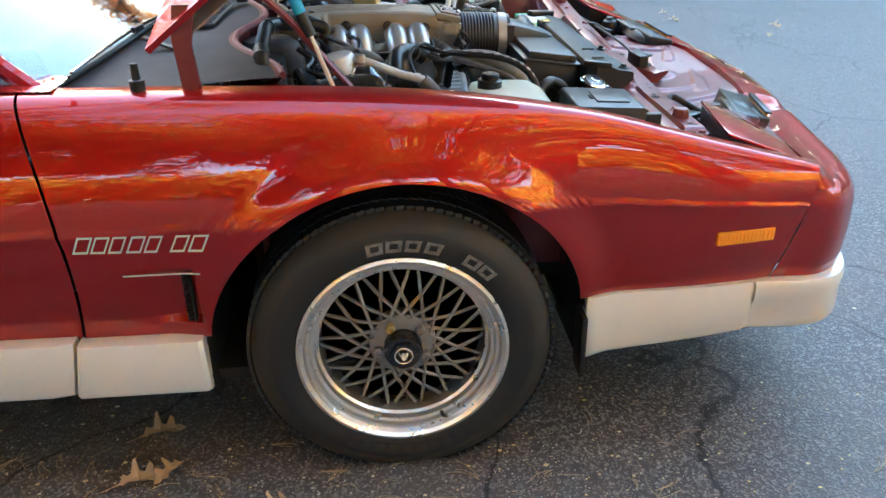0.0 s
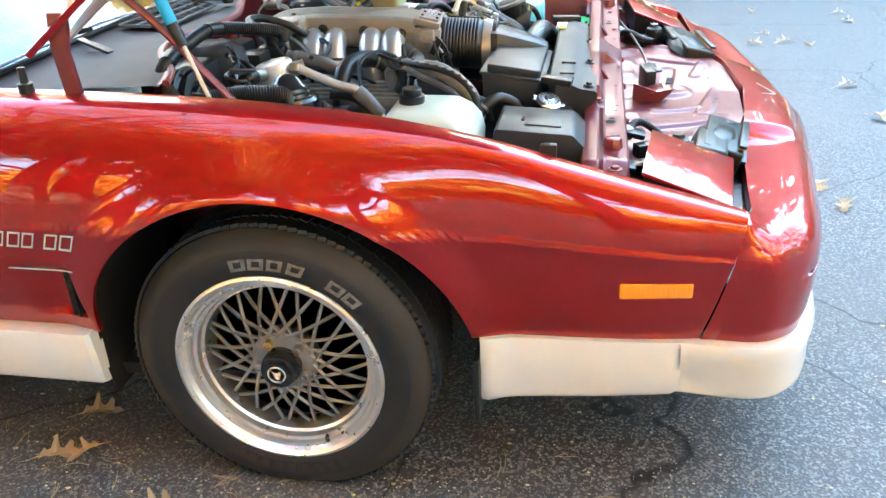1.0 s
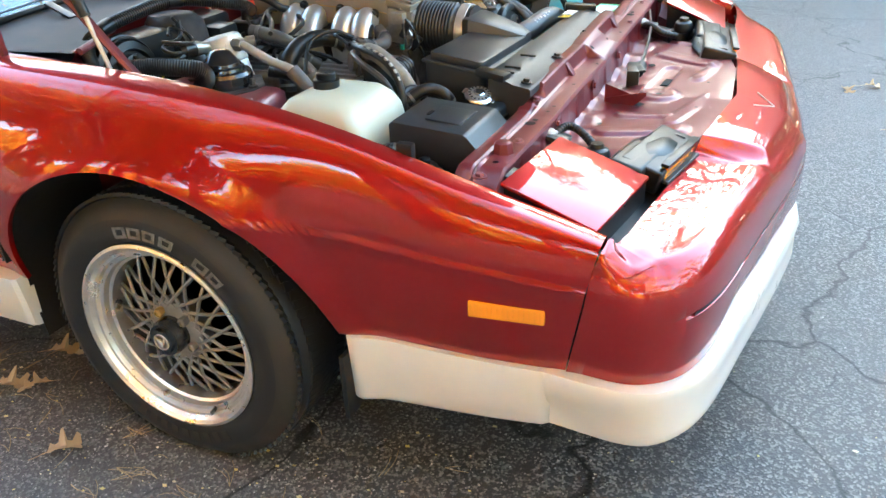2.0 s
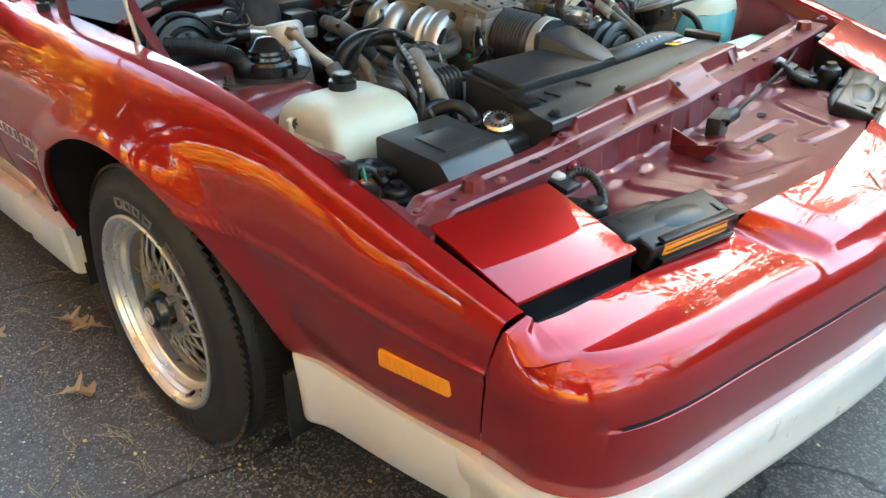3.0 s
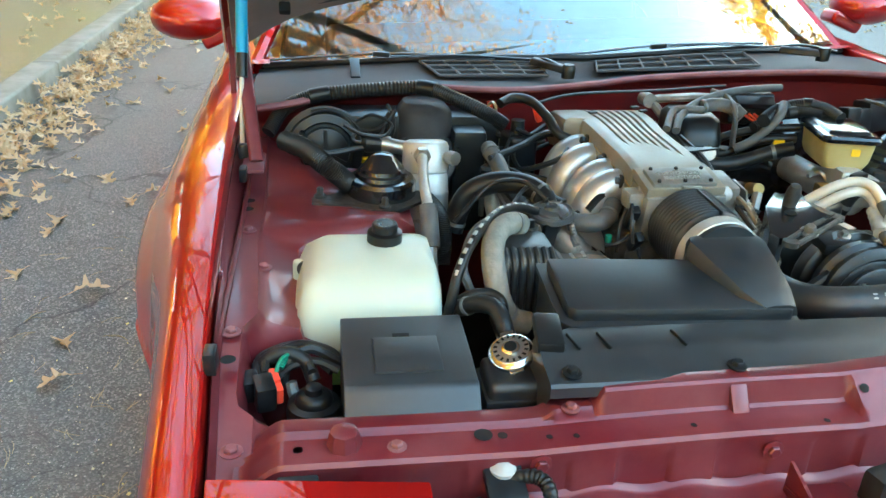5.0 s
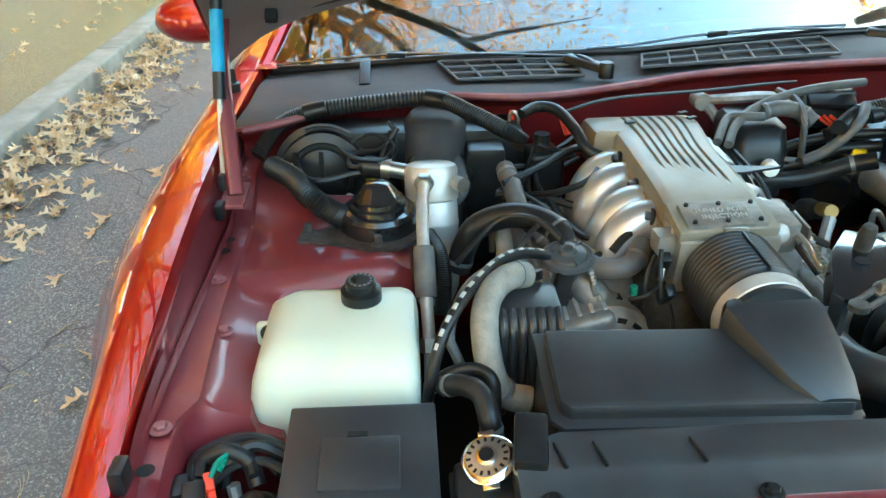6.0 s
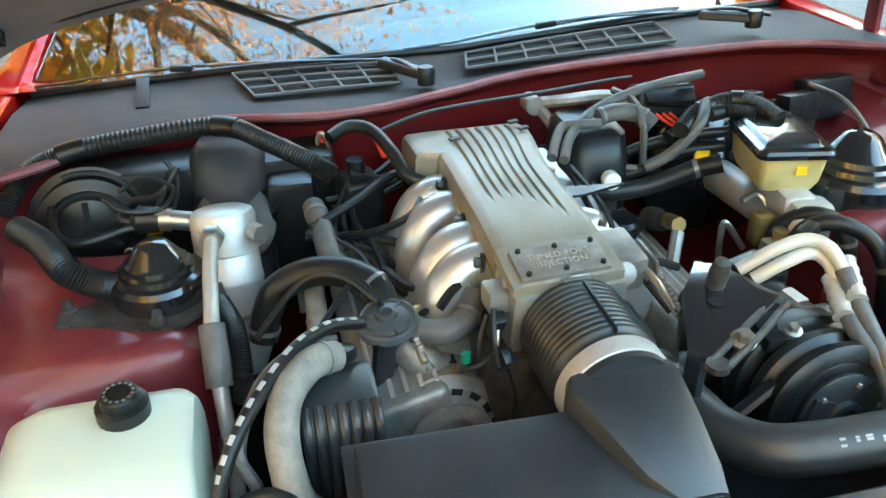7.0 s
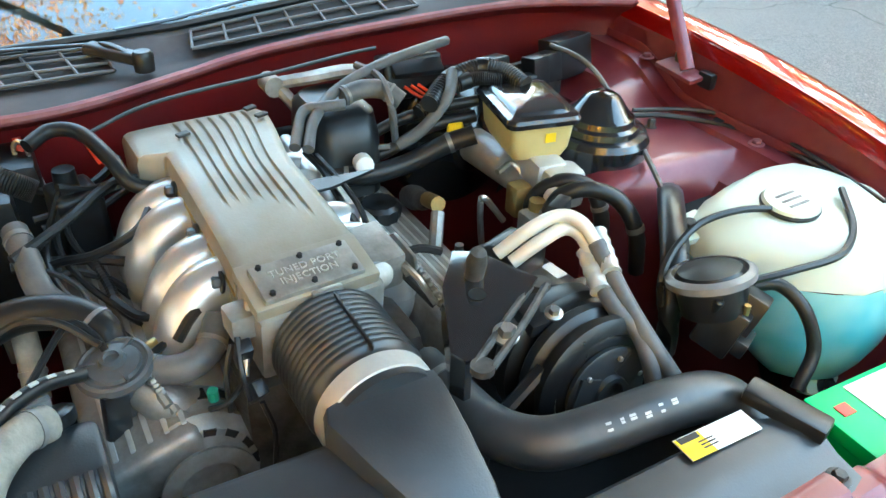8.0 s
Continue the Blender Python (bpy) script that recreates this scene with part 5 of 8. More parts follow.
alt = part("alternator", lathe(B(), [(0.050, -0.03), (0.066, -0.02), (0.069, 0.0), (0.069, 0.034), (0.066, 0.042), (0.070, 0.046), (0.070, 0.054), (0.058, 0.068), (0.036, 0.074), (0.030, 0.086), (0, 0.086)], ALT, 40), CAST, engine, "cast alternator with slotted end", 30)
for k in range(14):
    m = ALT @ Matrix.Rotation(2 * math.pi * k / 14, 4, "Z")
    part("alternator_slot", prism(B(), [(-0.008, 0.006), (0.008, 0.006), (0.008, 0.026), (-0.008, 0.026)], 0.003, m @ Matrix(((0, 0, 1, 0.0675), (1, 0, 0, 0), (0, 1, 0, 0.0), (0, 0, 0, 1)))), DARK, alt)
    part("alternator_slot", prism(B(), [(0.044, -0.006), (0.058, -0.007), (0.058, 0.007), (0.044, 0.006)], 0.004, m @ Matrix.Translation((0, 0, 0.066)) @ Matrix.Rotation(0.0, 4, "Y")), DARK, alt)
part("alternator_fan", lathe(B(), [(0.034, 0.088), (0.052, 0.090), (0.052, 0.094), (0.034, 0.096)], ALT, 32, caps=False), CAST, alt, "cast fan ring")
bm = B()
tube(bm, [(0.105, 0.640, 0.72), (0.130, 0.668, 0.712), (0.150, 0.690, 0.690), (0.130, 0.72, 0.665), (0.10, 0.74, 0.65)], 0.025, 16, 12)
for k in range(4):
    tube(bm, [(0.150 + 0.004 * k, 0.676 + 0.006 * k, 0.722 - 0.010 * k), (0.168 + 0.003 * k, 0.682 + 0.006 * k, 0.712 - 0.010 * k)], 0.006, 4, 8)
part("pump_casting", bm, CAST, engine, "dull cast elbow with lugs")
bm = B()
EG = pose(0.138, 0.642, 0.764, 4, 8, 0)
lathe(bm, [(0.014, -0.09), (0.014, -0.045), (0.018, -0.03), (0.017, -0.018), (0.030, -0.012), (0.0375, -0.010), (0.0395, -0.006), (0.0385, -0.003), (0.0375, 0.0), (0.034, 0.002), (0.032, 0.0), (0.028, -0.001), (0.026, 0.003), (0.014, 0.006), (0.012, 0.011), (0.008, 0.012), (0.007, 0.008), (0, 0.008)], EG, 40)
for k in range(3):
    t = bmesh.new()
    bmesh.ops.create_cube(t, size=1)
    merge(bm, t, EG @ Matrix.Rotation(radians(120 * k + 15), 4, "Z") @ Matrix.Translation((0.022, 0, 0.003)) @ Matrix.Diagonal((0.022, 0.003, 0.005, 1)))
part("egr_valve", bm, SLATE, engine, "flat round black diaphragm valve", 30)
part("valve_bracket", box(B(), (0.158, 0.632, 0.715), (0.012, 0.028, 0.08), (0, 12, 20), 0.004), BLACK, engine, "black valve bracket")
part("valve_spring", tube(B(), [(0.158, 0.672, 0.750), (0.162, 0.678, 0.728)], 0.006, 8, 8, 4, 0.25), CAST, engine)

# ---- intake ----
plenum = thing("intake_plenum", (-0.07, 0.85, 0.70), "warm grey ribbed intake plenum with silver runners", "intake manifold")
bm = B()
PLX = spline([-0.290, -0.265, -0.20, -0.14, 0.0, 0.10, 0.142], [0.822, 0.832, 0.842, 0.847, 0.846, 0.842, 0.836])


def plenum_y(x):
    """The cover's two edges: wide over the rear, waisted before it."""
    k = smooth((-0.144 - x) / 0.012)
    return 0.774 - 0.034 * k + 0.030 * smooth((-0.262 - x) / 0.03), 0.918 + 0.026 * smooth((-x - 0.05) / 0.2)


rows = []
for i in range(97):
    x = 0.142 - 0.432 * i / 96
    y0, y1 = plenum_y(x)
    z = PLX(x)
    row = [(x, y0 + 0.006, z - 0.075), (x, y0, z - 0.06), (x, y0, z - 0.012), (x, y0 + 0.003, z - 0.004), (x, y0 + 0.010, z)]
    ya, yb = 0.790, y1 - 0.014
    for j in range(141):
        g = 0.0
        for k in range(7):
            end = 0.040 - 0.030 * math.sin((k + 0.3) / 6 * math.pi) + 0.008 * k
            g = max(g, smooth((0.028 - abs(j / 140 - 0.14 - 0.118 * k)) / 0.014) * smooth((end - x) / 0.05) * smooth((x + 0.272) / 0.02))
        row.append((x, ya + (yb - ya) * j / 140, z + 0.001 - 0.0048 * g))
    rows.append(row + [(x, y1 - 0.010, z), (x, y1 - 0.003, z - 0.004), (x, y1, z - 0.012), (x, y1, z - 0.06), (x, y1 - 0.006, z - 0.075)])
vs = sheet(bm, rows)
bm.faces.new(vs[0])
bm.faces.new(vs[-1][::-1])
bmesh.ops.recalc_face_normals(bm, faces=bm.faces)
part("plenum_cover", bm, PLENUM, plenum, "warm grey plenum cover with sunk grooves", 30)
part("plenum_gasket", tube(B(), [(x, plenum_y(x)[0] - 0.0005, PLX(x) - 0.030) for x in np.linspace(0.140, -0.135, 12)], 0.0016, 40, 6), BRASS, plenum, "thin stained gasket edge")
part("plenum_gasket", tube(B(), [(0.1425, 0.776, 0.8325), (0.1428, 0.845, 0.8345), (0.1425, 0.914, 0.8325)], 0.0016, 8, 6), BRASS, plenum)
for x, y in ((-0.19, 0.81), (-0.205, 0.925), (-0.235, 0.918)):
    part("plenum_clip", box(B(), (x, y, 0.848), (0.010, 0.018, 0.004), (0, 0, 20), 0.001), DIRTYCAST, plenum)
PL = pose(0.175, 0.843, 0.838, 0, 13, 3)
part("name_plate", box(B(), (0.1745, 0.843, 0.836), (0.050, 0.112, 0.008), (0, 13, 3), 0.002), CAST, plenum, "cast name plate held by small bolts")
part("plate_frame", box(B(), (0.168, 0.845, 0.827), (0.068, 0.140, 0.016), (0, 13, 3), 0.003), PLENUM, plenum)
for txt, dx in (("TUNED PORT", -0.006), ("INJECTION", 0.007)):
    bm = B()
    t = text_bm(txt, 0.0125, 0.0008, 1.05)
    merge(bm, t, PL @ Matrix.Translation((dx, 0.0, 0.0030)) @ Matrix.Rotation(radians(90), 4, "Z"))
    part("plate_lettering", bm, ALU, plenum, "raised plate lettering")
for dx in (-0.019, 0.019):
    for dy in (-0.046, 0.0, 0.046):
        part("plate_bolt", bolt(B(), PL @ Vector((dx, dy, 0.002)), PL @ Vector((dx, dy, 1)), 0.0036, 0.004, False), BLACK, plenum)
part("throttle_body", box(B(), (0.165, 0.848, 0.775), (0.07, 0.145, 0.085), (0, 8, 3), 0.008), CAST, plenum, "cast throttle body")
part("throttle_lug", box(B(), (0.175, 0.772, 0.80), (0.035, 0.04, 0.03), (0, 0, 3), 0.006), CAST, plenum)
part("throttle_boss", lathe(B(), [(0.014, 0), (0.014, 0.02), (0.009, 0.022), (0, 0.022)], axis((0.165, 0.787, 0.806), (0.20, 0.786, 0.83)), 14), CAST, plenum)
part("throttle_boss", lathe(B(), [(0.014, 0), (0.014, 0.02), (0.009, 0.022), (0, 0.022)], axis((0.165, 0.925, 0.80), (0.20, 0.927, 0.82)), 14), CAST, plenum)
part("throttle_lug", box(B(), (0.12, 0.945, 0.79), (0.07, 0.045, 0.05), (0, 10, 5), 0.006), CAST, plenum)
for p, q in (((0.10, 0.95, 0.81), (0.16, 0.97, 0.78)), ((0.13, 0.955, 0.80), (0.20, 0.985, 0.76)), ((0.175, 0.765, 0.79), (0.215, 0.755, 0.76))):
    part("throttle_link", tube(B(), [p, ((p[0] + q[0]) / 2, (p[1] + q[1]) / 2 + 0.004, (p[2] + q[2]) / 2 + 0.006), q], 0.004, 6, 6), STEEL, plenum, "steel throttle link")
part("throttle_lever", prism(B(), [(-0.03, -0.012), (0.02, -0.016), (0.038, 0.0), (0.02, 0.014), (-0.03, 0.010)], 0.004, axis((0.13, 0.978, 0.795), (0.13, 1.2, 0.83)), 0.001), STEEL, plenum, "pale steel throttle lever")
part("return_spring", tube(B(), [(0.14, 0.985, 0.79), (0.18, 0.992, 0.765), (0.215, 0.998, 0.74)], 0.0055, 8, 8, 14, 0.35), STEEL, plenum, "coiled return spring")
part("sensor_plug", box(B(), (0.198, 0.760, 0.775), (0.016, 0.016, 0.045), (0, 30, 0), 0.003), BLACK, plenum, "black sensor plug")
part("idle_motor", box(B(), (0.222, 0.762, 0.742), (0.018, 0.014, 0.040), (0, 40, 10), 0.003), BLACK, plenum, "black idle motor")
for p in (((0.20, 0.756, 0.80), (0.225, 0.750, 0.775), (0.235, 0.752, 0.745)), ((0.195, 0.750, 0.79), (0.205, 0.738, 0.76), (0.215, 0.735, 0.72)), ((0.232, 0.764, 0.735), (0.245, 0.77, 0.70), (0.25, 0.765, 0.66)), ((0.215, 0.752, 0.752), (0.222, 0.732, 0.74), (0.212, 0.715, 0.73))):
    part("sensor_wire", tube(B(), p, 0.0032, 12, 6), RUBBER, plenum, "thin black sensor wire")
part("green_clip", lathe(B(), [(0.006, 0), (0.006, 0.012), (0, 0.012)], pose(0.205, 0.722, 0.735), 8), TEAL, plenum, "small dull green plug")
for k, x in enumerate((-0.125, -0.068, 0.028, 0.085)):
    for s in (-1, 1):
        o = 0.847
        def P(d, z, dx=0.0):
            return (x + dx, o + s * d, z)
        part("runner", tube(B(), [P(0.055, 0.786), P(0.085, 0.790, 0.002), P(0.112, 0.774, 0.006), P(0.130, 0.738, 0.012), P(0.128, 0.700, 0.016), P(0.100, 0.660, 0.016)], 0.0300, 26, 20), RUNNER, plenum, "smooth silver intake runner")
for x, y, z in ((-0.10, 0.772, 0.815), (0.01, 0.770, 0.812), (0.108, 0.769, 0.805)):
    part("runner_bolt", bolt(B(), (x, y, z), (x, y - 1, z + 0.2), 0.008, 0.010), BLACK, plenum)
part("fuel_rail", tube(B(), [(-0.20, 0.955, 0.80), (-0.10, 0.950, 0.802), (0.0, 0.952, 0.795), (0.09, 0.955, 0.785)], 0.013, 16, 10), RUNNER, plenum, "silver fuel rail")
part("rail_bracket", prism(B(), [(-0.06, 0.0), (-0.05, 0.09), (-0.03, 0.02), (-0.03, 0.0)], 0.004, pose(0.03, 0.925, 0.822, 0, 0, 0)), BLACK, plenum, "thin black bracket")

duct = thing("intake_duct", (0.27, 0.855, 0.70), "black ribbed rubber intake duct with a steel clamp", "air duct")
bm = B()
c0, c1 = Vector((0.198, 0.850, 0.766)), Vector((0.322, 0.853, 0.761))
prof = [(0.052, -0.012), (0.058, 0.0)]
L = (c1 - c0).length
for k in range(11):
    h = 0.008 + (L - 0.03) * k / 11
    prof += [(0.0640, h), (0.0655, h + 0.0035), (0.0640, h + 0.007), (0.0605, h + 0.009)]
prof += [(0.060, L - 0.012), (0.060, L + 0.02)]
lathe(bm, prof, axis(c0, c1), 40)
part("bellows", bm, SATIN, duct, "ribbed black rubber bellows", 60)
bm = B()
lathe(bm, [(0.0607, L - 0.013), (0.0628, L - 0.012), (0.0628, L + 0.010), (0.0607, L + 0.011)], axis(c0, c1), 40, caps=False)
part("hose_clamp", bm, ALU, duct, "bright steel hose clamp")
part("clamp_screw", box(B(), (0.207, 0.852, 0.829), (0.008, 0.034, 0.008), (0, 4, 0), 0.003), STEEL, duct, "steel clamp screw")
part("bellows_seam", box(B(), (0.262, 0.856, 0.8275), (0.09, 0.003, 0.007), (0, 2.3, 0), 0.001), BLACK, duct)

airbox = thing("air_cleaner", (0.41, 0.73, 0.60), "long black plastic air cleaner housing with a snout", "air cleaner")
bm = B()
prism(bm, [(0.342, 0.566), (0.342, 0.905), (0.472, 0.905), (0.482, 0.895), (0.482, 0.576), (0.472, 0.566)], 0.115, Matrix(((1, 0, 0, 0), (0, 1, 0, 0), (-0.14, -0.03, 1, 0.712), (0, 0, 0, 1))), 0.006)
part("lower_box", bm, SATIN, airbox)
bm = B()
prism(bm, [(0.352, 0.572), (0.352, 0.902), (0.468, 0.902), (0.476, 0.894), (0.476, 0.582), (0.466, 0.572)], 0.020, Matrix(((1, 0, 0, 0), (0, 1, 0, 0), (-0.14, -0.03, 1, 0.826), (0, 0, 0, 1))), 0.006)
part("lid", bm, SATIN, airbox, "smooth black plastic lid")
bm = B()
prism(bm, [(0.336, 0.560), (0.336, 0.909), (0.474, 0.909), (0.487, 0.896), (0.487, 0.574), (0.474, 0.560)], 0.008, Matrix(((1, 0, 0, 0), (0, 1, 0, 0), (-0.14, -0.03, 1, 0.820), (0, 0, 0, 1))), 0.003)
part("lid_flange", bm, SATIN, airbox)
bm = B()
rows = []
for x, y0, y1, z0, z1 in ((0.334, 0.792, 0.910, 0.74, 0.802), (0.352, 0.786, 0.910, 0.74, 0.803), (0.40, 0.803, 0.908, 0.74, 0.789), (0.45, 0.825, 0.905, 0.74, 0.771), (0.474, 0.85, 0.902, 0.74, 0.757)):
    rows.append([(x, y0, z0), (x, y0, z1 - 0.012), (x, y0 + 0.004, z1 - 0.003), (x, y0 + 0.014, z1), (x, y1 - 0.014, z1), (x, y1 - 0.004, z1 - 0.003), (x, y1, z1 - 0.012), (x, y1, z0)])
vs = sheet(bm, rows)
bm.faces.new(vs[0])
bm.faces.new(vs[-1][::-1])
bmesh.ops.recalc_face_normals(bm, faces=bm.faces)
part("snout", bm, SATIN, airbox, "raised black outlet snout", 30)

# ---- radiator, shroud, cap ----
rad = thing("radiator", (0.55, YC, 0.45), "radiator under a black plastic shroud with a worn sticker", "radiator")
bm = B()
rows = []
for i in range(29):
    y = 0.515 + 0.71 * i / 28
    w = smooth(min(y - 0.515, 1.225 - y) / 0.05)
    xr = 0.492 + 0.02 * (1 - w)
    rows.append([(xr, y, 0.60), (xr, y, 0.742), (xr + 0.006, y, 0.748), (0.535, y, 0.750), (0.552, y, 0.744), (0.566, y, 0.738), (0.600, y, 0.7325), (0.604, y, 0.729), (0.604, y, 0.715)])
vs = sheet(bm, rows)
bm.faces.new(vs[0][::-1])
bm.faces.new(vs[-1])
bmesh.ops.recalc_face_normals(bm, faces=bm.faces)
bm.normal_update()
part("shroud_top", bm, SATIN, rad, "black shroud panel", 30)
# radiator core as a plain block, its shade put into the near-black colour
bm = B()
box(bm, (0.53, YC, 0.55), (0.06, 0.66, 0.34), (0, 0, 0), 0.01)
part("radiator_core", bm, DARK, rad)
part("end_tank", box(B(), (0.515, 0.497, 0.60), (0.075, 0.085, 0.20), (0, 0, 0), 0.012, 3), SATIN, rad, "black plastic radiator end tank")
part("tank_rib", box(B(), (0.515, 0.497, 0.672), (0.083, 0.093, 0.012), (0, 0, 0), 0.004, 2), SATIN, rad)
for x, y in ((0.585, 0.545), (0.585, 0.757), (0.585, 1.20), (0.585, 0.99)):
    part("shroud_bolt", bolt(B(), (x, y, 0.737), (x + 0.15, y, 2), 0.0075, 0.007), BLACK if y < 1.1 else DIRTYCAST, rad, "shroud bolt")
for y in (0.56, 0.60, 0.70):
    part("shroud_rib", box(B(), (0.535, y, 0.7505), (0.035, 0.004, 0.005), (0, 4, 12), 0.002), BLACK, rad)
part("shroud_clip", box(B(), (0.51, 1.212, 0.755), (0.085, 0.030, 0.018), (0, 4, 20), 0.005), BLACK, rad)
part("shroud_clip", box(B(), (0.515, 0.533, 0.752), (0.07, 0.035, 0.016), (0, 6, -8), 0.005), BLACK, rad)
st = part("sticker", box(B(), (0.500, 1.128, 0.7523), (0.028, 0.090, 0.0012), (0, 0, -1), 0), WHITE, rad, "worn white and yellow sticker")
part("sticker_field", box(B(), (0.5005, 1.098, 0.7532), (0.027, 0.030, 0.001), (0, 0, -1), 0), YELLOW, st, "yellow field")
part("sticker_bar", box(B(), (0.4905, 1.098, 0.754), (0.007, 0.024, 0.0008), (0, 0, -1), 0), BLACK, st)
for k in range(3):
    part("sticker_bar", box(B(), (0.499 + 0.004 * k, 1.112, 0.754), (0.0014, 0.018, 0.0006), (0, 0, -1), 0), BLACK, st)

m = pose(0.500, 0.492, 0.716, 16, 14, 0)
bm = B()
lathe(bm, [(0.018, -0.06), (0.020, -0.02), (0.026, -0.012), (0.026, -0.006)], m, 20)
cap = part("filler_neck", bm, BLACK, rad, "black filler neck with a bright cap")
bm = B()
lathe(bm, [(0.0285, -0.008), (0.0305, -0.002), (0.0305, 0.002), (0.026, 0.006), (0.017, 0.007), (0.013, 0.005), (0.012, 0.010), (0.006, 0.012), (0, 0.012)], m, 30)
box(bm, tuple(m @ Vector((0.031, 0, 0.0))), (0.010, 0.018, 0.004), (16, 14, 0), 0.001)
box(bm, tuple(m @ Vector((-0.031, 0, 0.0))), (0.010, 0.018, 0.004), (16, 14, 0), 0.001)
part("cap", bm, CHROME, cap, "bright pressed metal cap")
for k in range(16):
    a = 2 * math.pi * k / 16
    t = bmesh.new()
    bmesh.ops.create_cube(t, size=1)
    part("cap_print", merge(B(), t, m @ Matrix.Rotation(a, 4, "Z") @ Matrix.Translation((0.0205, 0, 0.0080)) @ Matrix.Diagonal((0.005, 0.003, 0.0006, 1))), DARK, cap)
part("cap_disc", lathe(B(), [(0.024, 0.0068), (0.016, 0.0078), (0, 0.0078)], m, 30), STEEL, cap)
part("cap_hub", lathe(B(), [(0.0085, 0.011), (0.008, 0.0128), (0, 0.0128)], m, 16), BLACK, cap)

# ---- right side of the bay ----
jug = thing("coolant_bottle", (0.265, 0.325, 0.45), "milky white coolant bottle with a black cap", "coolant bottle")
bm = B()
rows = []
def rr(x0, x1, y0, y1, r, z, n=6):
    """A rounded rectangle at height z."""
    out = []
    for cx, cy, a0 in ((x1 - r, y1 - r, 0), (x0 + r, y1 - r, 90), (x0 + r, y0 + r, 180), (x1 - r, y0 + r, 270)):
        for k in range(n + 1):
            a = radians(a0 + 90 * k / n)
            out.append((cx + r * math.cos(a), cy + r * math.sin(a), z))
    return out


def stack(bm, levels):
    vs = sheet(bm, [rr(*lv[:5], lv[5]) for lv in levels], close=True)
    bm.faces.new(vs[0][::-1])
    bm.faces.new(vs[-1])
    bmesh.ops.recalc_face_normals(bm, faces=bm.faces)
    return bm


stack(bm, [(0.185, 0.350, 0.228, 0.412, 0.022, 0.585), (0.178, 0.366, 0.216, 0.420, 0.022, 0.62), (0.174, 0.370, 0.214, 0.424, 0.022, 0.685), (0.176, 0.362, 0.218, 0.424, 0.022, 0.715), (0.180, 0.345, 0.226, 0.422, 0.022, 0.735), (0.186, 0.322, 0.246, 0.418, 0.024, 0.748), (0.200, 0.300, 0.266, 0.404, 0.024, 0.7525)])
box(bm, (0.232, 0.232, 0.690), (0.016, 0.050, 0.075), (0, 0, 0), 0.008, 3)
box(bm, (0.27, 0.236, 0.655), (0.13, 0.05, 0.10), (0, 0, 0), 0.02, 4)
part("bottle", bm, BOTTLE, jug, "milky white plastic bottle", 50)
part("coolant", stack(B(), [(0.290, 0.350, 0.228, 0.412, 0.022, 0.575), (0.283, 0.366, 0.216, 0.420, 0.022, 0.600), (0.281, 0.3685, 0.2125, 0.4235, 0.022, 0.632), (0.284, 0.366, 0.217, 0.418, 0.022, 0.636)]), COOLANT, jug, "green coolant showing through the bottle", 50)
m = pose(0.222, 0.349, 0.750, 0, 3, 0)
part("bottle_cap", lathe(B(), [(0.027, 0), (0.027, 0.018), (0.0245, 0.019), (0.020, 0.020), (0.020, 0.031), (0.0175, 0.033), (0, 0.033)], m, 40, (20, 0.012)), BLACK, jug, "ribbed black screw cap")
bm = B()
for k in range(14):
    a = 2 * math.pi * k / 14
    t = bmesh.new()
    bmesh.ops.create_cube(t, size=1)
    merge(bm, t, m @ Matrix.Rotation(a, 4, "Z") @ Matrix.Translation((0.0145, 0, 0.0333)) @ Matrix.Diagonal((0.003, 0.0035, 0.0006, 1)))
part("cap_lettering", bm, GREYINK, jug, "illegible pale ring of lettering")
part("bottle_bolt", bolt(B(), (0.2405, 0.226, 0.716), (2, 0.226, 0.9), 0.008, 0.008), BLACK, jug)

case = thing("battery_cover", (0.49, 0.355, 0.5), "matt black plastic cover box with a sloping front edge", "battery cover")
bm = B()
pts = [(0.402, 0.50), (0.402, 0.716), (0.408, 0.722), (0.556, 0.713), (0.563, 0.709), (0.590, 0.680), (0.592, 0.674), (0.592, 0.50)]
prism(bm, [(x, z) for x, z in pts], 0.165, Matrix(((1, 0, 0, 0), (0, 0, 1, 0.274), (0, 1, 0, 0), (0, 0, 0, 1))), 0.003)
part("body", bm, SATIN, case)
part("lid_panel", box(B(), (0.498, 0.356, 0.7175), (0.075, 0.085, 0.005), (0, 3.6, 0), 0.003), SATIN, case)
part("lid_slot", box(B(), (0.455, 0.352, 0.7202), (0.007, 0.022, 0.002), (0, 3.6, 0), 0), DARK, case)

horn = thing("round_solenoid", (0.492, 0.238, 0.60), "round black solenoid with a stepped cap", "solenoid")
part("body", lathe(B(), [(0.034, -0.03), (0.036, 0.03), (0.034, 0.040), (0.025, 0.043), (0.024, 0.050), (0.020, 0.054), (0.012, 0.056), (0.011, 0.064), (0.007, 0.066), (0, 0.066)], pose(0.494, 0.238, 0.608), 28), BLACK, horn)
part("arm", box(B(), (0.520, 0.255, 0.622), (0.03, 0.05, 0.03), (0, 0, 20), 0.006), BLACK, horn)
part("nipple", tube(B(), [(0.455, 0.208, 0.655), (0.462, 0.212, 0.638), (0.478, 0.225, 0.625)], 0.008, 6, 8), CAST, horn, "dull metal nipple")
plug = thing("wiring_plug", (0.485, 0.178, 0.62), "black wiring plug with a red lock", "plug")
part("body", box(B(), (0.492, 0.176, 0.665), (0.034, 0.026, 0.040), (0, 10, 15), 0.005), BLACK, plug)
part("socket", box(B(), (0.480, 0.158, 0.668), (0.030, 0.022, 0.034), (0, 8, 15), 0.005), BLACK, plug)
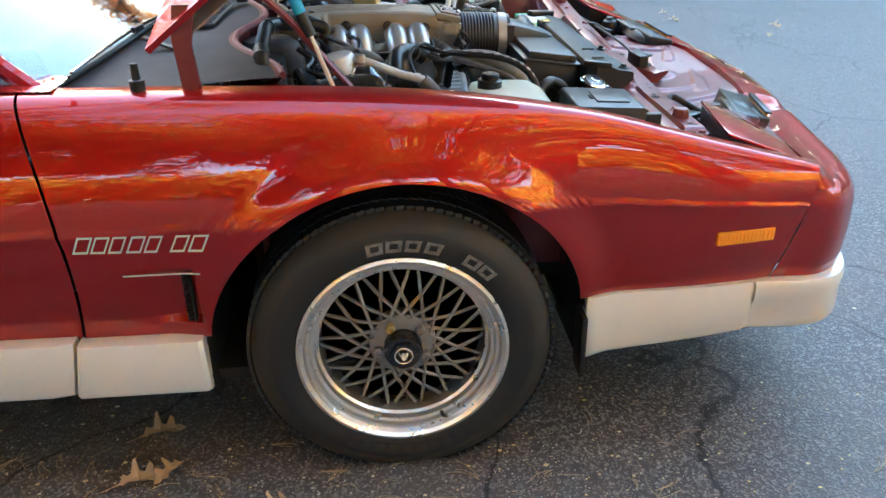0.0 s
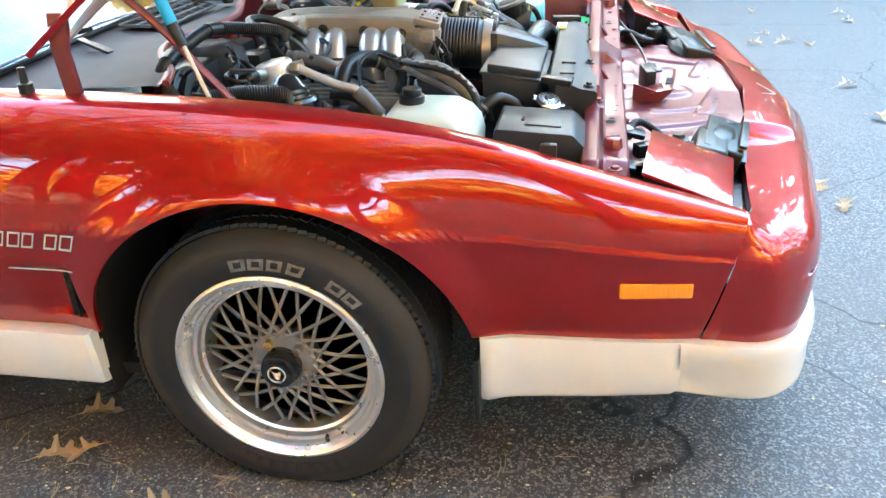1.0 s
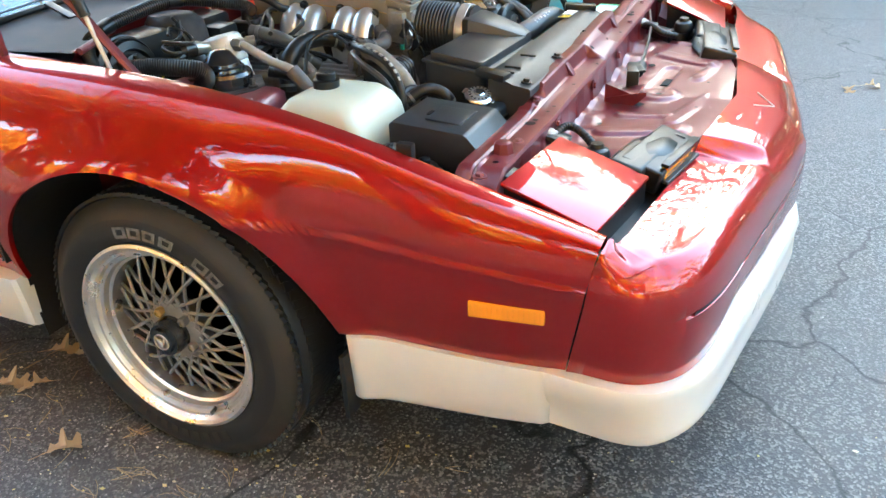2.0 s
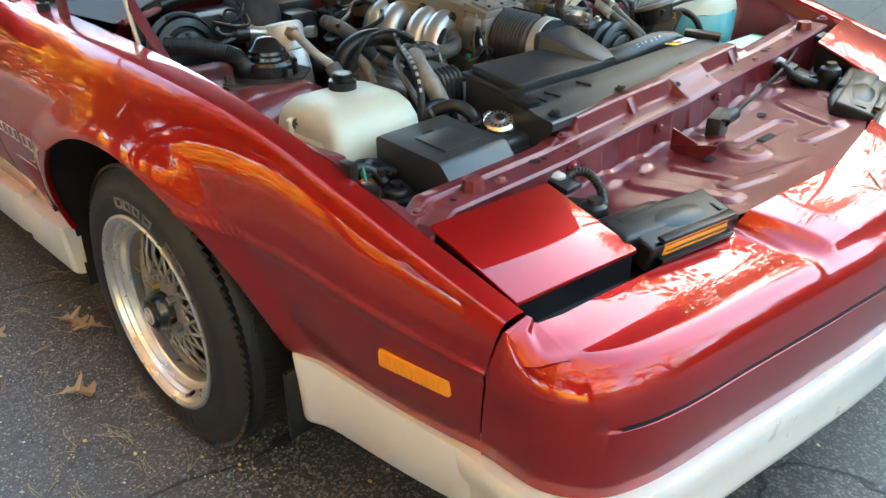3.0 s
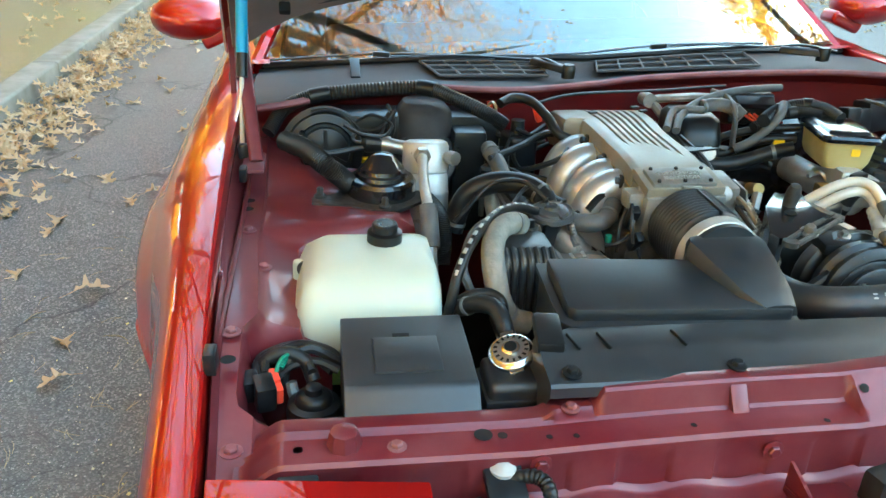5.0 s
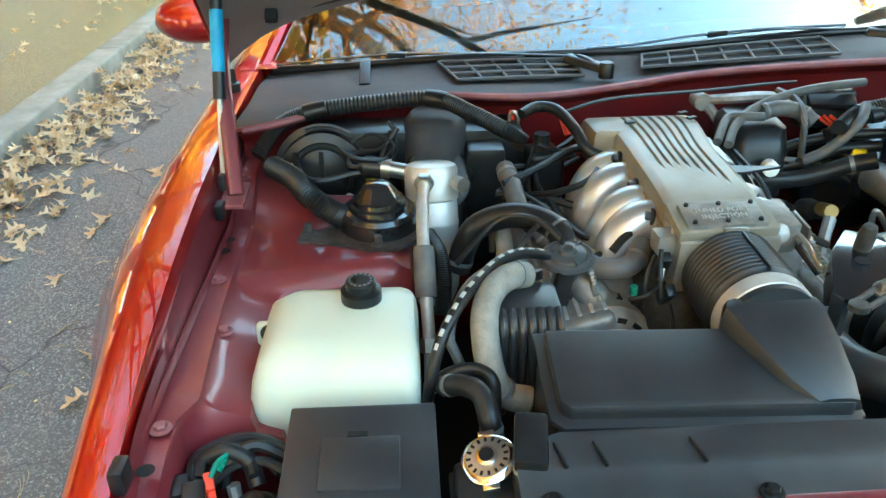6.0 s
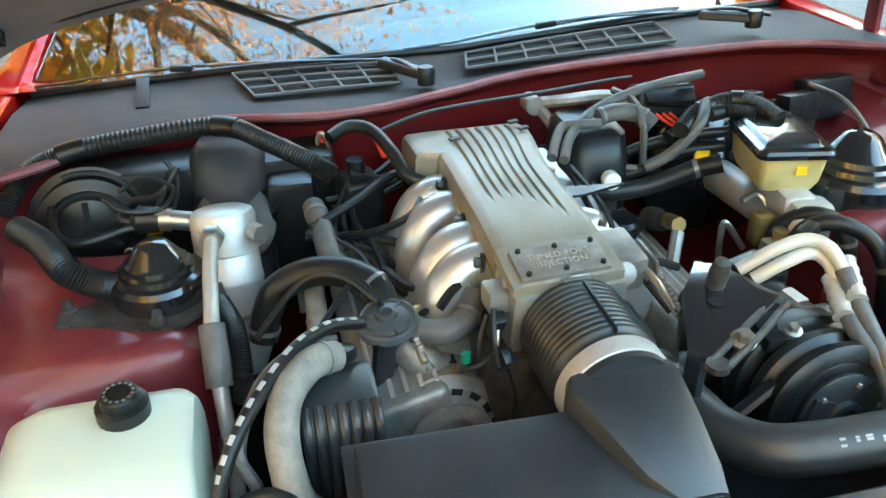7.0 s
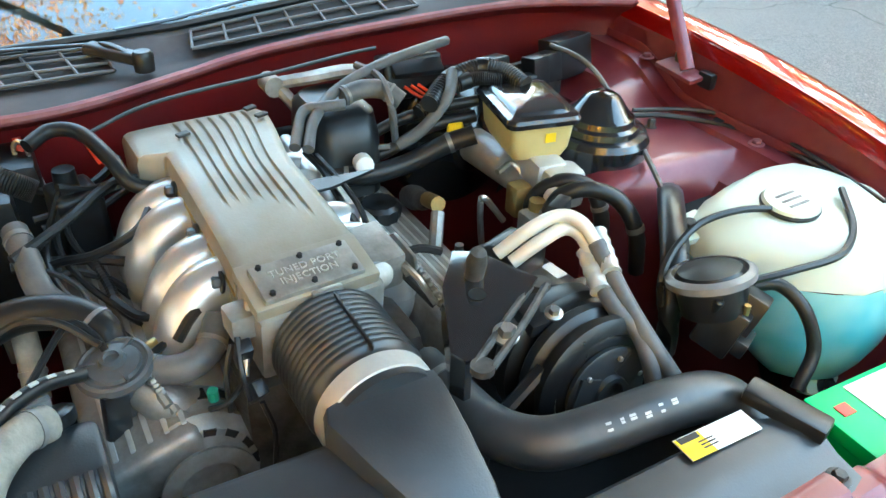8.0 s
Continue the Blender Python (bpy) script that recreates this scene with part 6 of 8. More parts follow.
part("lock", box(B(), (0.474, 0.188, 0.672), (0.024, 0.011, 0.020), (0, 10, 15), 0.002), ORANGE, plug, "red plastic lock")
part("lock", box(B(), (0.490, 0.194, 0.662), (0.016, 0.009, 0.024), (0, 10, 15), 0.002), ORANGE, plug, "red plastic lock")
part("sleeve", tube(B(), [(0.448, 0.202, 0.688), (0.460, 0.196, 0.680)], 0.0045, 8, 8, 4, 0.2), TEAL, plug, "green sleeve")
for z, pts in ((0.008, ((0.470, 0.168, 0.672), (0.440, 0.166, 0.676), (0.424, 0.180, 0.680), (0.410, 0.212, 0.682), (0.412, 0.246, 0.676), (0.428, 0.272, 0.665))),
               (0.0065, ((0.466, 0.176, 0.676), (0.440, 0.178, 0.684), (0.428, 0.198, 0.688), (0.436, 0.224, 0.684), (0.466, 0.236, 0.676))),
               (0.006, ((0.430, 0.196, 0.690), (0.418, 0.225, 0.690), (0.425, 0.262, 0.680), (0.440, 0.280, 0.660))),
               (0.0055, ((0.455, 0.262, 0.668), (0.440, 0.250, 0.672), (0.432, 0.262, 0.672), (0.440, 0.280, 0.665))),
               (0.003, ((0.472, 0.190, 0.682), (0.460, 0.196, 0.692), (0.444, 0.206, 0.692), (0.430, 0.200, 0.69)))):
    part("lead", tube(B(), pts, z, 24, 8), RUBBER if z > 0.004 else TEAL, plug, "looped rubber-covered lead")

accum = thing("accumulator", (-0.11, 0.455, 0.50), "silver air-conditioning accumulator can with brass fittings", "accumulator")
m = axis((-0.070, 0.456, 0.60), (-0.125, 0.455, 0.818))
part("can", lathe(B(), [(0.030, -0.03), (0.043, 0.0), (0.0445, 0.02), (0.0445, 0.108), (0.0455, 0.110), (0.0455, 0.116), (0.0445, 0.118), (0.0435, 0.15), (0.040, 0.155)], m, 36), ACCUM, accum)
bm = B()
lathe(bm, [(0.041, 0.152), (0.0455, 0.156), (0.0455, 0.205), (0.042, 0.212), (0.034, 0.216), (0, 0.217)], m, 36)
part("head", bm, ALU, accum, "machined aluminium head", 30)
bm = B()
lathe(bm, [(0.017, 0), (0.017, 0.02), (0.020, 0.02), (0.020, 0.032), (0.014, 0.034)], axis((-0.115, 0.445, 0.79), (-0.045, 0.44, 0.80)), 8)
lathe(bm, [(0.014, 0), (0.014, 0.04), (0.017, 0.04), (0.017, 0.06), (0.012, 0.062)], axis((-0.125, 0.425, 0.79), (-0.135, 0.36, 0.80)), 14)
lathe(bm, [(0.010, 0), (0.010, 0.03), (0.013, 0.03), (0.013, 0.05), (0, 0.05)], axis((-0.108, 0.48, 0.785), (-0.06, 0.51, 0.79)), 10)
part("fitting", bm, STEEL, accum, "steel pipe fittings")
part("black_cap", lathe(B(), [(0.018, 0), (0.020, 0.03), (0.012, 0.04), (0, 0.04)], axis((-0.133, 0.372, 0.797), (-0.14, 0.33, 0.80)), 12), BLACK, accum)
part("pipe", tube(B(), [(-0.085, 0.443, 0.797), (-0.055, 0.441, 0.797), (-0.02, 0.438, 0.785), (0.03, 0.436, 0.765), (0.086, 0.436, 0.747), (0.125, 0.437, 0.698), (0.16, 0.44, 0.63), (0.18, 0.44, 0.56)], 0.0098, 40, 12), ALU, accum, "bent aluminium pipe")
part("sleeve", tube(B(), [(0.078, 0.436, 0.751), (0.104, 0.4365, 0.725), (0.128, 0.437, 0.694)], 0.0165, 8, 14), DARKHOSE, accum, "grey rubber sleeve")
part("pipe_nut", lathe(B(), [(0.0165, 0), (0.0165, 0.016), (0.013, 0.020), (0, 0.020)], axis((-0.070, 0.442, 0.797), (-0.04, 0.440, 0.797)), 6), STEEL, accum, "hexagonal pipe nut")
part("can_band", lathe(B(), [(0.0448, 0.060), (0.0462, 0.061), (0.0462, 0.066), (0.0448, 0.067)], m, 36, caps=False), STEEL, accum, "thin steel band")
part("pipe_nut", lathe(B(), [(0.014, 0), (0.014, 0.02), (0.011, 0.022), (0, 0.022)], axis((0.155, 0.44, 0.64), (0.165, 0.44, 0.62)), 6), STEEL, accum)

for m, lab in ((None, "glossy black stepped strut tower cover on its bracket"), (YM, "glossy black stepped strut tower cover on its bracket")):
    yy = 0.366 if m is None else 2 * YC - 0.366
    if m is not None:
        yy = 1.402
    tw = thing("strut_cover", (-0.055, yy, 0.715), lab, "strut cover", "strut covers")
    mm = pose(-0.055, yy, 0.712) if m is None else pose(-0.028, yy + 0.000, 0.742) @ Matrix.Scale(1.26, 4)
    part("dome", lathe(B(), [(0.066, 0.0), (0.064, 0.040), (0.059, 0.047), (0.050, 0.049), (0.048, 0.056), (0.043, 0.059), (0.041, 0.066), (0.036, 0.069), (0.022, 0.088), (0.015, 0.092), (0, 0.093)], mm, 32, (3, 0.02)), BLACK_GLOSS, tw, "", 30)
    s = -1 if m is None else 1
    bm = B()
    prism(bm, [(-0.10, -0.06), (0.03, -0.085), (0.09, -0.02), (0.085, 0.02), (0.06, 0.075), (0.045, 0.13), (0.02, 0.13), (0.0, 0.085), (-0.10, 0.06)][::s if s > 0 else 1], 0.006, pose(-0.05, yy, 0.722 if m is None else 0.766) @ Matrix.Diagonal((1, s, 1, 1)), 0)
    bmesh.ops.recalc_face_normals(bm, faces=bm.faces)
    part("bracket", bm, DIRTYCAST, tw, "grimy steel strut bracket")
    for dx, dy in ((0.072, 0.0), (-0.06, 0.045), (0.018, 0.115)):
        part("stud", bolt(B(), (-0.05 + dx, yy + s * dy, 0.727 if m is None else 0.771), (-0.05 + dx, yy + s * dy, 2), 0.007, 0.016), DIRTYCAST, tw)

heater = thing("heater_case", (-0.25, 0.40, 0.55), "black plastic heater case with a round blower", "heater case")
bm = B()
box(bm, (-0.275, 0.43, 0.70), (0.10, 0.40, 0.26), (0, 0, 0), 0.02)
box(bm, (-0.225, 0.555, 0.70), (0.10, 0.07, 0.22), (0, 0, 0), 0.012)
part("case", bm, BLACK, heater)
part("case_dome", stack(B(), [(-0.33, -0.185, 0.405, 0.530, 0.055, 0.62), (-0.33, -0.188, 0.408, 0.528, 0.055, 0.80), (-0.33, -0.195, 0.412, 0.524, 0.05, 0.832), (-0.32, -0.215, 0.425, 0.510, 0.04, 0.848)]), COWLGREY, heater, "dusty rounded case top", 50)
part("case_rim", lathe(B(), [(0.064, 0), (0.066, 0.01), (0.060, 0.018), (0.05, 0.02), (0, 0.02)], pose(-0.195, 0.468, 0.745, 0, 60, 0), 28), BLACK, heater)
m = axis((-0.235, 0.262, 0.755), (0.1, 0.275, 0.80))
bm = B()
lathe(bm, [(0.088, 0), (0.090, 0.012), (0.078, 0.016), (0.076, 0.030), (0.060, 0.034), (0.056, 0.026), (0.050, 0.026), (0.048, 0.040), (0.030, 0.046), (0, 0.046)], m, 36)
part("blower", bm, BLACK, heater, "round black blower motor")
for k in range(3):
    t = bmesh.new()
    bmesh.ops.create_cube(t, size=1)
    part("blower_rib", merge(B(), t, m @ Matrix.Rotation(radians(120 * k + 90), 4, "Z") @ Matrix.Translation((0.02, 0, 0.046)) @ Matrix.Diagonal((0.05, 0.008, 0.006, 1))), BLACK, heater)
part("blower_screw", bolt(B(), tuple(m @ Vector((0.045, -0.045, 0.032))), tuple(m @ Vector((0.045, -0.045, 1))), 0.006, 0.006), STEEL, heater)
part("blower_label", tube(B(), [m @ Vector((0.083 * math.cos(a), 0.083 * math.sin(a), 0.018)) for a in np.linspace(0.3, 1.9, 9)], 0.006, 16, 6, flat=0.5), COWLGREY, heater, "worn grey-green band")
part("blower_tag", box(B(), tuple(m @ Vector((0.080, -0.02, 0.019))), (0.006, 0.030, 0.012), (0, 20, 10), 0.001), YELLOW, heater, "small yellow tag")
lug = thing("vacuum_fitting", (-0.262, 0.632, 0.74), "white plastic vacuum fitting on a wire", "fitting")
part("knob", lathe(B(), [(0.012, -0.008), (0.015, -0.004), (0.015, 0.004), (0.008, 0.008), (0, 0.008)], pose(-0.262, 0.630, 0.765, 20, 30, 0), 16), WHITE, lug)
part("stem", tube(B(), [(-0.265, 0.628, 0.770), (-0.272, 0.622, 0.800), (-0.28, 0.615, 0.825)], 0.006, 6, 8), WHITE, lug)
part("red_end", tube(B(), [(-0.28, 0.614, 0.826), (-0.285, 0.613, 0.845)], 0.006, 3, 8), ORANGE, lug)
hook = thing("lifting_eye", (0.0, 0.555, 0.70), "pale steel engine lifting eye", "lifting eye")
part("eye", tube(B(), [(0.0, 0.548, 0.70), (0.0, 0.548, 0.755), (0.0, 0.558, 0.768), (0.0, 0.566, 0.755), (0.0, 0.563, 0.70)], 0.005, 20, 8), STEEL, hook)
part("eye", tube(B(), [(-0.262, 0.612, 0.800), (-0.268, 0.606, 0.835), (-0.266, 0.614, 0.848), (-0.262, 0.622, 0.835), (-0.262, 0.618, 0.800)], 0.0035, 20, 8), STEEL, hook)
for x in (-0.20,):
    relays = thing("ignition_coil", (-0.20, 0.66, 0.70), "black ignition coil and wiring behind the plenum", "ignition coil")
    part("coil", box(B(), (-0.20, 0.66, 0.755), (0.07, 0.06, 0.09), (0, 0, 10), 0.010, 3), BLACK, relays)
    part("coil_tower", lathe(B(), [(0.016, 0), (0.014, 0.03), (0, 0.03)], pose(-0.195, 0.655, 0.80), 12), BLACK, relays)
    part("red_plug", box(B(), (-0.215, 0.70, 0.835), (0.014, 0.012, 0.03), (20, 0, 0), 0.002), ORANGE, relays)

canister = thing("ribbed_canister", (0.24, 0.57, 0.55), "ribbed black plastic canister with a round port", "canister")
bm = B()
stack(bm, [(0.205, 0.285, 0.528, 0.612, 0.012, 0.60), (0.203, 0.288, 0.526, 0.614, 0.012, 0.715), (0.195, 0.286, 0.525, 0.614, 0.012, 0.735), (0.192, 0.272, 0.528, 0.612, 0.012, 0.750), (0.196, 0.262, 0.532, 0.608, 0.012, 0.753)])
part("body", bm, SATIN, canister)
for k in range(7):
    part("rib", tube(B(), [(0.262, 0.532 + 0.0125 * k, 0.7515), (0.283, 0.532 + 0.0125 * k, 0.742), (0.291, 0.532 + 0.0125 * k, 0.722), (0.292, 0.532 + 0.0125 * k, 0.660), (0.291, 0.532 + 0.0125 * k, 0.605)], 0.0056, 14, 8), SATIN, canister)
part("port", lathe(B(), [(0.024, 0), (0.026, 0.012), (0.020, 0.016), (0, 0.016)], pose(0.190, 0.575, 0.752, 10, -25, 0), 20), BLACK, canister)

# ---- left side of the bay ----
comp = thing("compressor", (0.27, 1.12, 0.45), "black air-conditioning compressor with its pulley and bracket", "compressor")
m = axis((0.185, 1.124, 0.672), (0.345, 1.125, 0.687)) @ Matrix.Scale(1.20, 4)
part("body", lathe(B(), [(0.066, -0.07), (0.070, -0.06), (0.070, 0.06), (0.066, 0.068), (0.05, 0.07)], m, 36), BLACK, comp)
part("end_plate", lathe(B(), [(0.074, 0.055), (0.076, 0.06), (0.076, 0.078), (0.070, 0.082)], m, 36), BLACK, comp)
bm = B()
lathe(bm, [(0.050, 0.088), (0.068, 0.090), (0.0715, 0.094), (0.0715, 0.104), (0.064, 0.110), (0.064, 0.114), (0.0715, 0.120), (0.0715, 0.128), (0.066, 0.132), (0.058, 0.134), (0.054, 0.130), (0.050, 0.132)], m, 40)
part("pulley", bm, BLACK, comp, "grooved black pulley", 30)
bm = B()
lathe(bm, [(0.046, 0.134), (0.047, 0.139), (0.043, 0.141), (0.02, 0.142), (0.018, 0.147), (0.013, 0.147), (0.012, 0.138), (0, 0.138)], m, 32)
for k in range(3):
    t = bmesh.new()
    bmesh.ops.create_cube(t, size=1)
    merge(bm, t, m @ Matrix.Rotation(radians(120 * k + 40), 4, "Z") @ Matrix.Translation((0.030, 0, 0.1425)) @ Matrix.Diagonal((0.024, 0.03, 0.003, 1)))
part("clutch_plate", bm, SATIN, comp, "dark grey clutch plate", 30)
for k in range(6):
    a = radians(60 * k + 15)
    p = m @ Vector((0.037 * math.cos(a), 0.037 * math.sin(a), 0.141))
    part("clutch_rivet", bolt(B(), tuple(p), tuple(m @ Vector((0, 0, 5))), 0.0035, 0.004, False), STEEL, comp)
part("label", box(B(), (0.205, 1.135, 0.7545), (0.035, 0.045, 0.0015), (6, -6, 0), 0), SILVERINK, comp, "worn silver label")
bm = B()
prism(bm, [(0.175, 1.020), (0.190, 1.045), (0.262, 1.080), (0.275, 1.060), (0.338, 0.955), (0.335, 0.942), (0.318, 0.935), (0.225, 0.978)], 0.006, Matrix(((1, 0, 0, 0), (0, 1, 0, 0), (-0.06, 0.04, 1, 0.772), (0, 0, 0, 1))), 0.001)
prism(bm, [(0.225, 0.978), (0.318, 0.935), (0.335, 0.942), (0.335, 0.950), (0.318, 0.945), (0.230, 0.986)], -0.05, Matrix(((1, 0, 0, 0), (0, 1, 0, 0), (-0.06, 0.04, 1, 0.774), (0, 0, 0, 1))), 0)
bmesh.ops.recalc_face_normals(bm, faces=bm.faces)
br = part("bracket", bm, BLACK_GLOSS, comp, "black pressed steel bracket", 30)
part("bracket_hole", lathe(B(), [(0.010, 0), (0, 0.0003)], pose(0.256, 1.004, 0.8040, 2.3, 3.4, 0), 18), DARK, br)
part("bracket_ear", lathe(B(), [(0.011, 0), (0.012, 0.03), (0.009, 0.044), (0, 0.046)], axis((0.225, 1.018, 0.80), (0.24, 1.016, 0.86)), 12), DIRTYCAST, br)
bm = B()
for k in (-1, 1):
    tube(bm, [Vector((0.348, 0.955, 0.793)) + Vector((0.006 * k, 0.006 * k, 0)), Vector((0.310, 1.018, 0.800)) + Vector((0.007 * k, 0.006 * k, 0)), Vector((0.266, 1.080, 0.798)) + Vector((0.005 * k, 0.005 * k, 0))], 0.0045, 12, 8)
lathe(bm, [(0.0125, -0.004), (0.0125, 0.004), (0, 0.0045)], pose(0.349, 0.953, 0.793), 16)
lathe(bm, [(0.0125, -0.004), (0.0125, 0.004), (0, 0.0045)], pose(0.265, 1.081, 0.797), 16)
part("slot_arm", bm, DIRTYCAST, br, "slotted steel adjusting arm")
part("slot_bolt", bolt(B(), (0.322, 0.998, 0.797), (0.5, 0.9, 1.5), 0.009, 0.012), STEEL, br)
part("bracket_bolt", bolt(B(), (0.299, 1.077, 0.780), (0.5, 1.0, 1.5), 0.0065, 0.008), STEEL, br)
bm = B()
box(bm, (0.262, 1.115, 0.752), (0.05, 0.11, 0.02), (0, 8, 0), 0.006, 2)
box(bm, (0.275, 1.165, 0.735), (0.04, 0.05, 0.03), (0, 8, 10), 0.008, 2)
part("casting", bm, BLACK, comp, "black cast compressor ears")
part("belt", tube(B(), [(0.318, 1.055, 0.725), (0.322, 0.99, 0.675), (0.325, 0.90, 0.60)], 0.009, 8, 6, flat=0.5), RUBBER, comp, "worn black drive belt")
part("pipe_clamp", box(B(), (0.195, 1.155, 0.838), (0.018, 0.036, 0.022), (0, 0, 30), 0.004), BLACK, comp)
for p, q in (((0.228, 1.190, 0.812), (0.285, 1.168, 0.795)), ((0.238, 1.168, 0.798), (0.29, 1.150, 0.780))):
    part("crimp", tube(B(), [p, q], 0.0125, 8, 12, 4, 0.14), ALU, comp, "pale crimped hose end")
part("pipe_root", box(B(), (0.17, 1.11, 0.765), (0.06, 0.07, 0.05), (0, 0, 20), 0.012, 3), BLACK, comp)

brake = thing("brake_cylinder", (-0.07, 1.29, 0.60), "brake master cylinder with a yellowed reservoir and black lid", "brake cylinder")
m = axis((-0.30, 1.27, 0.72), (0.0, 1.285, 0.725))
part("booster", lathe(B(), [(0.06, 0.0), (0.115, 0.01), (0.122, 0.03), (0.122, 0.055), (0.115, 0.07), (0.09, 0.085), (0.05, 0.10), (0.04, 0.11)], m, 40), BLACK_GLOSS, brake, "round black brake booster", 30)
bm = B()
tube(bm, [(-0.20, 1.278, 0.728), (0.03, 1.288, 0.732)], 0.030, 6, 16)
box(bm, (-0.02, 1.285, 0.765), (0.09, 0.05, 0.05), (0, 0, -8), 0.01)
box(bm, (0.03, 1.29, 0.755), (0.05, 0.06, 0.06), (0, 0, -8), 0.012)
lathe(bm, [(0.016, 0), (0.016, 0.02), (0.012, 0.022), (0, 0.022)], axis((0.04, 1.27, 0.755), (0.09, 1.24, 0.76)), 8)
part("cylinder", bm, ALU, brake, "dull cast cylinder body")
M2 = pose(-0.068, 1.290, 0, 0, 0, -12.5)
bm = B()
t = B()
stack(t, [(-0.060, 0.060, -0.040, 0.040, 0.012, 0.785), (-0.066, 0.066, -0.046, 0.046, 0.012, 0.800), (-0.070, 0.070, -0.050, 0.050, 0.012, 0.843)])
merge(bm, t, M2)
part("reservoir", bm, RESERVOIR, brake, "yellowed translucent reservoir")
bm = B()
t = B()
stack(t, [(-0.075, 0.075, -0.056, 0.056, 0.014, 0.840), (-0.077, 0.077, -0.058, 0.058, 0.014, 0.848), (-0.074, 0.074, -0.055, 0.055, 0.014, 0.853), (-0.062, 0.062, -0.044, 0.044, 0.010, 0.8545), (-0.058, 0.058, -0.040, 0.040, 0.010, 0.859), (-0.054, 0.054, -0.037, 0.037, 0.01, 0.860)])
merge(bm, t, M2)
part("lid", bm, BLACK_GLOSS, brake, "glossy black reservoir lid", 30)
part("warning_tag", box(B(), tuple(M2 @ Vector((0.071, 0.010, 0.822))), (0.0015, 0.016, 0.014), (0, 0, -12.5), 0), YELLOW, brake, "small orange-yellow tag")
part("yellow_joint", lathe(B(), [(0.016, 0), (0.018, 0.02), (0.013, 0.024), (0, 0.024)], axis((-0.125, 1.215, 0.792), (-0.15, 1.18, 0.785)), 14), YELLOW, brake, "yellow hose joint")
part("valve_block", box(B(), (0.055, 1.225, 0.700), (0.035, 0.03, 0.08), (0, 0, 0), 0.006), CAST, brake, "brass and steel valve block")
part("valve_brass", lathe(B(), [(0.012, 0), (0.012, 0.05), (0, 0.05)], pose(0.05, 1.235, 0.705), 8), BRASS, brake)
part("rusty_body", box(B(), (0.005, 1.235, 0.735), (0.03, 0.03, 0.05), (0, 0, 0), 0.006), BRASS, brake)

motor = thing("wiper_motor", (-0.25, 1.03, 0.70), "dark wiper motor with a pale label and cast bracket", "wiper motor")
bm = B()
stack(bm, [(-0.27, -0.13, 0.985, 1.085, 0.03, 0.72), (-0.28, -0.14, 0.985, 1.09, 0.03, 0.80), (-0.285, -0.16, 0.99, 1.09, 0.03, 0.835), (-0.28, -0.18, 1.0, 1.08, 0.03, 0.845)])
part("housing", bm, BLACK, motor)
part("label", box(B(), (-0.168, 1.068, 0.822), (0.003, 0.026, 0.042), (10, -35, 10), 0), WHITE, motor, "pale label with a bar code")
for k in range(5):
    part("label_bar", box(B(), (-0.1645, 1.060 + 0.004 * k, 0.8235), (0.001, 0.0016, 0.026), (10, -35, 10), 0), BLACK, motor)
bm = B()
tube(bm, [(-0.315, 0.985, 0.845), (-0.29, 1.03, 0.855), (-0.28, 1.09, 0.86), (-0.27, 1.13, 0.855)], 0.016, 12, 8, flat=0.6)
lathe(bm, [(0.016, -0.02), (0.016, 0.02)], axis((-0.315, 0.978, 0.845), (-0.1, 0.97, 0.86)), 14)
tube(bm, [(-0.315, 0.985, 0.845), (-0.27, 1.0, 0.82), (-0.245, 1.01, 0.80)], 0.010, 8, 8)
part("bracket", bm, CAST, motor, "cast bracket")
part("pipe_end", lathe(B(), [(0.014, 0), (0.014, 0.018), (0.009, 0.02), (0, 0.02)], axis((-0.12, 1.04, 0.785), (-0.05, 1.03, 0.79)), 12), WHITE, motor)
relay = thing("relay_box", (-0.27, 1.20, 0.75), "black relay box with red wires", "relay")
part("box", box(B(), (-0.278, 1.20, 0.835), (0.06, 0.10, 0.07), (0, -15, -8), 0.008, 3), BLACK, relay)
part("lid", box(B(), (-0.255, 1.20, 0.862), (0.05, 0.085, 0.012), (0, 25, -8), 0.004), BLACK, relay)
for k in range(3):
    part("wire", tube(B(), [(-0.235, 1.17 + 0.012 * k, 0.835), (-0.21, 1.19 + 0.012 * k, 0.822), (-0.19, 1.22 + 0.01 * k, 0.828)], 0.0028, 8, 6), ORANGE, relay, "red wire")
relay = thing("relay_box", (-0.20, 1.40, 0.75), "black relay and plug cluster on the firewall", "relay")
for dx, dy, dz, a in ((0, 0, 0, 8), (-0.03, 0.05, -0.01, 12), (0.02, -0.035, -0.02, -10), (-0.03, -0.06, 0.0, 5)):
    part("relay", box(B(), (-0.20 + dx, 1.40 + dy, 0.835 + dz), (0.035, 0.035, 0.05), (0, -10, a), 0.004), BLACK, relay)
part("bracket", box(B(), (-0.235, 1.40, 0.80), (0.01, 0.18, 0.08), (0, 0, 6), 0.002), DIRTYCAST, relay)
wall = thing("fuse_block", (-0.26, 1.50, 0.75), "dark fuse block beside the relay cluster", "fuse block")
part("block", box(B(), (-0.25, 1.50, 0.83), (0.05, 0.09, 0.07), (0, -10, 12), 0.006), BLACK, wall)

tank = thing("washer_bottle", (0.30, 1.46, 0.50), "white washer bottle half full of blue fluid", "washer bottle")
def tank_loop(z, xy):
    return [(x, y, z) for x, y in xy]


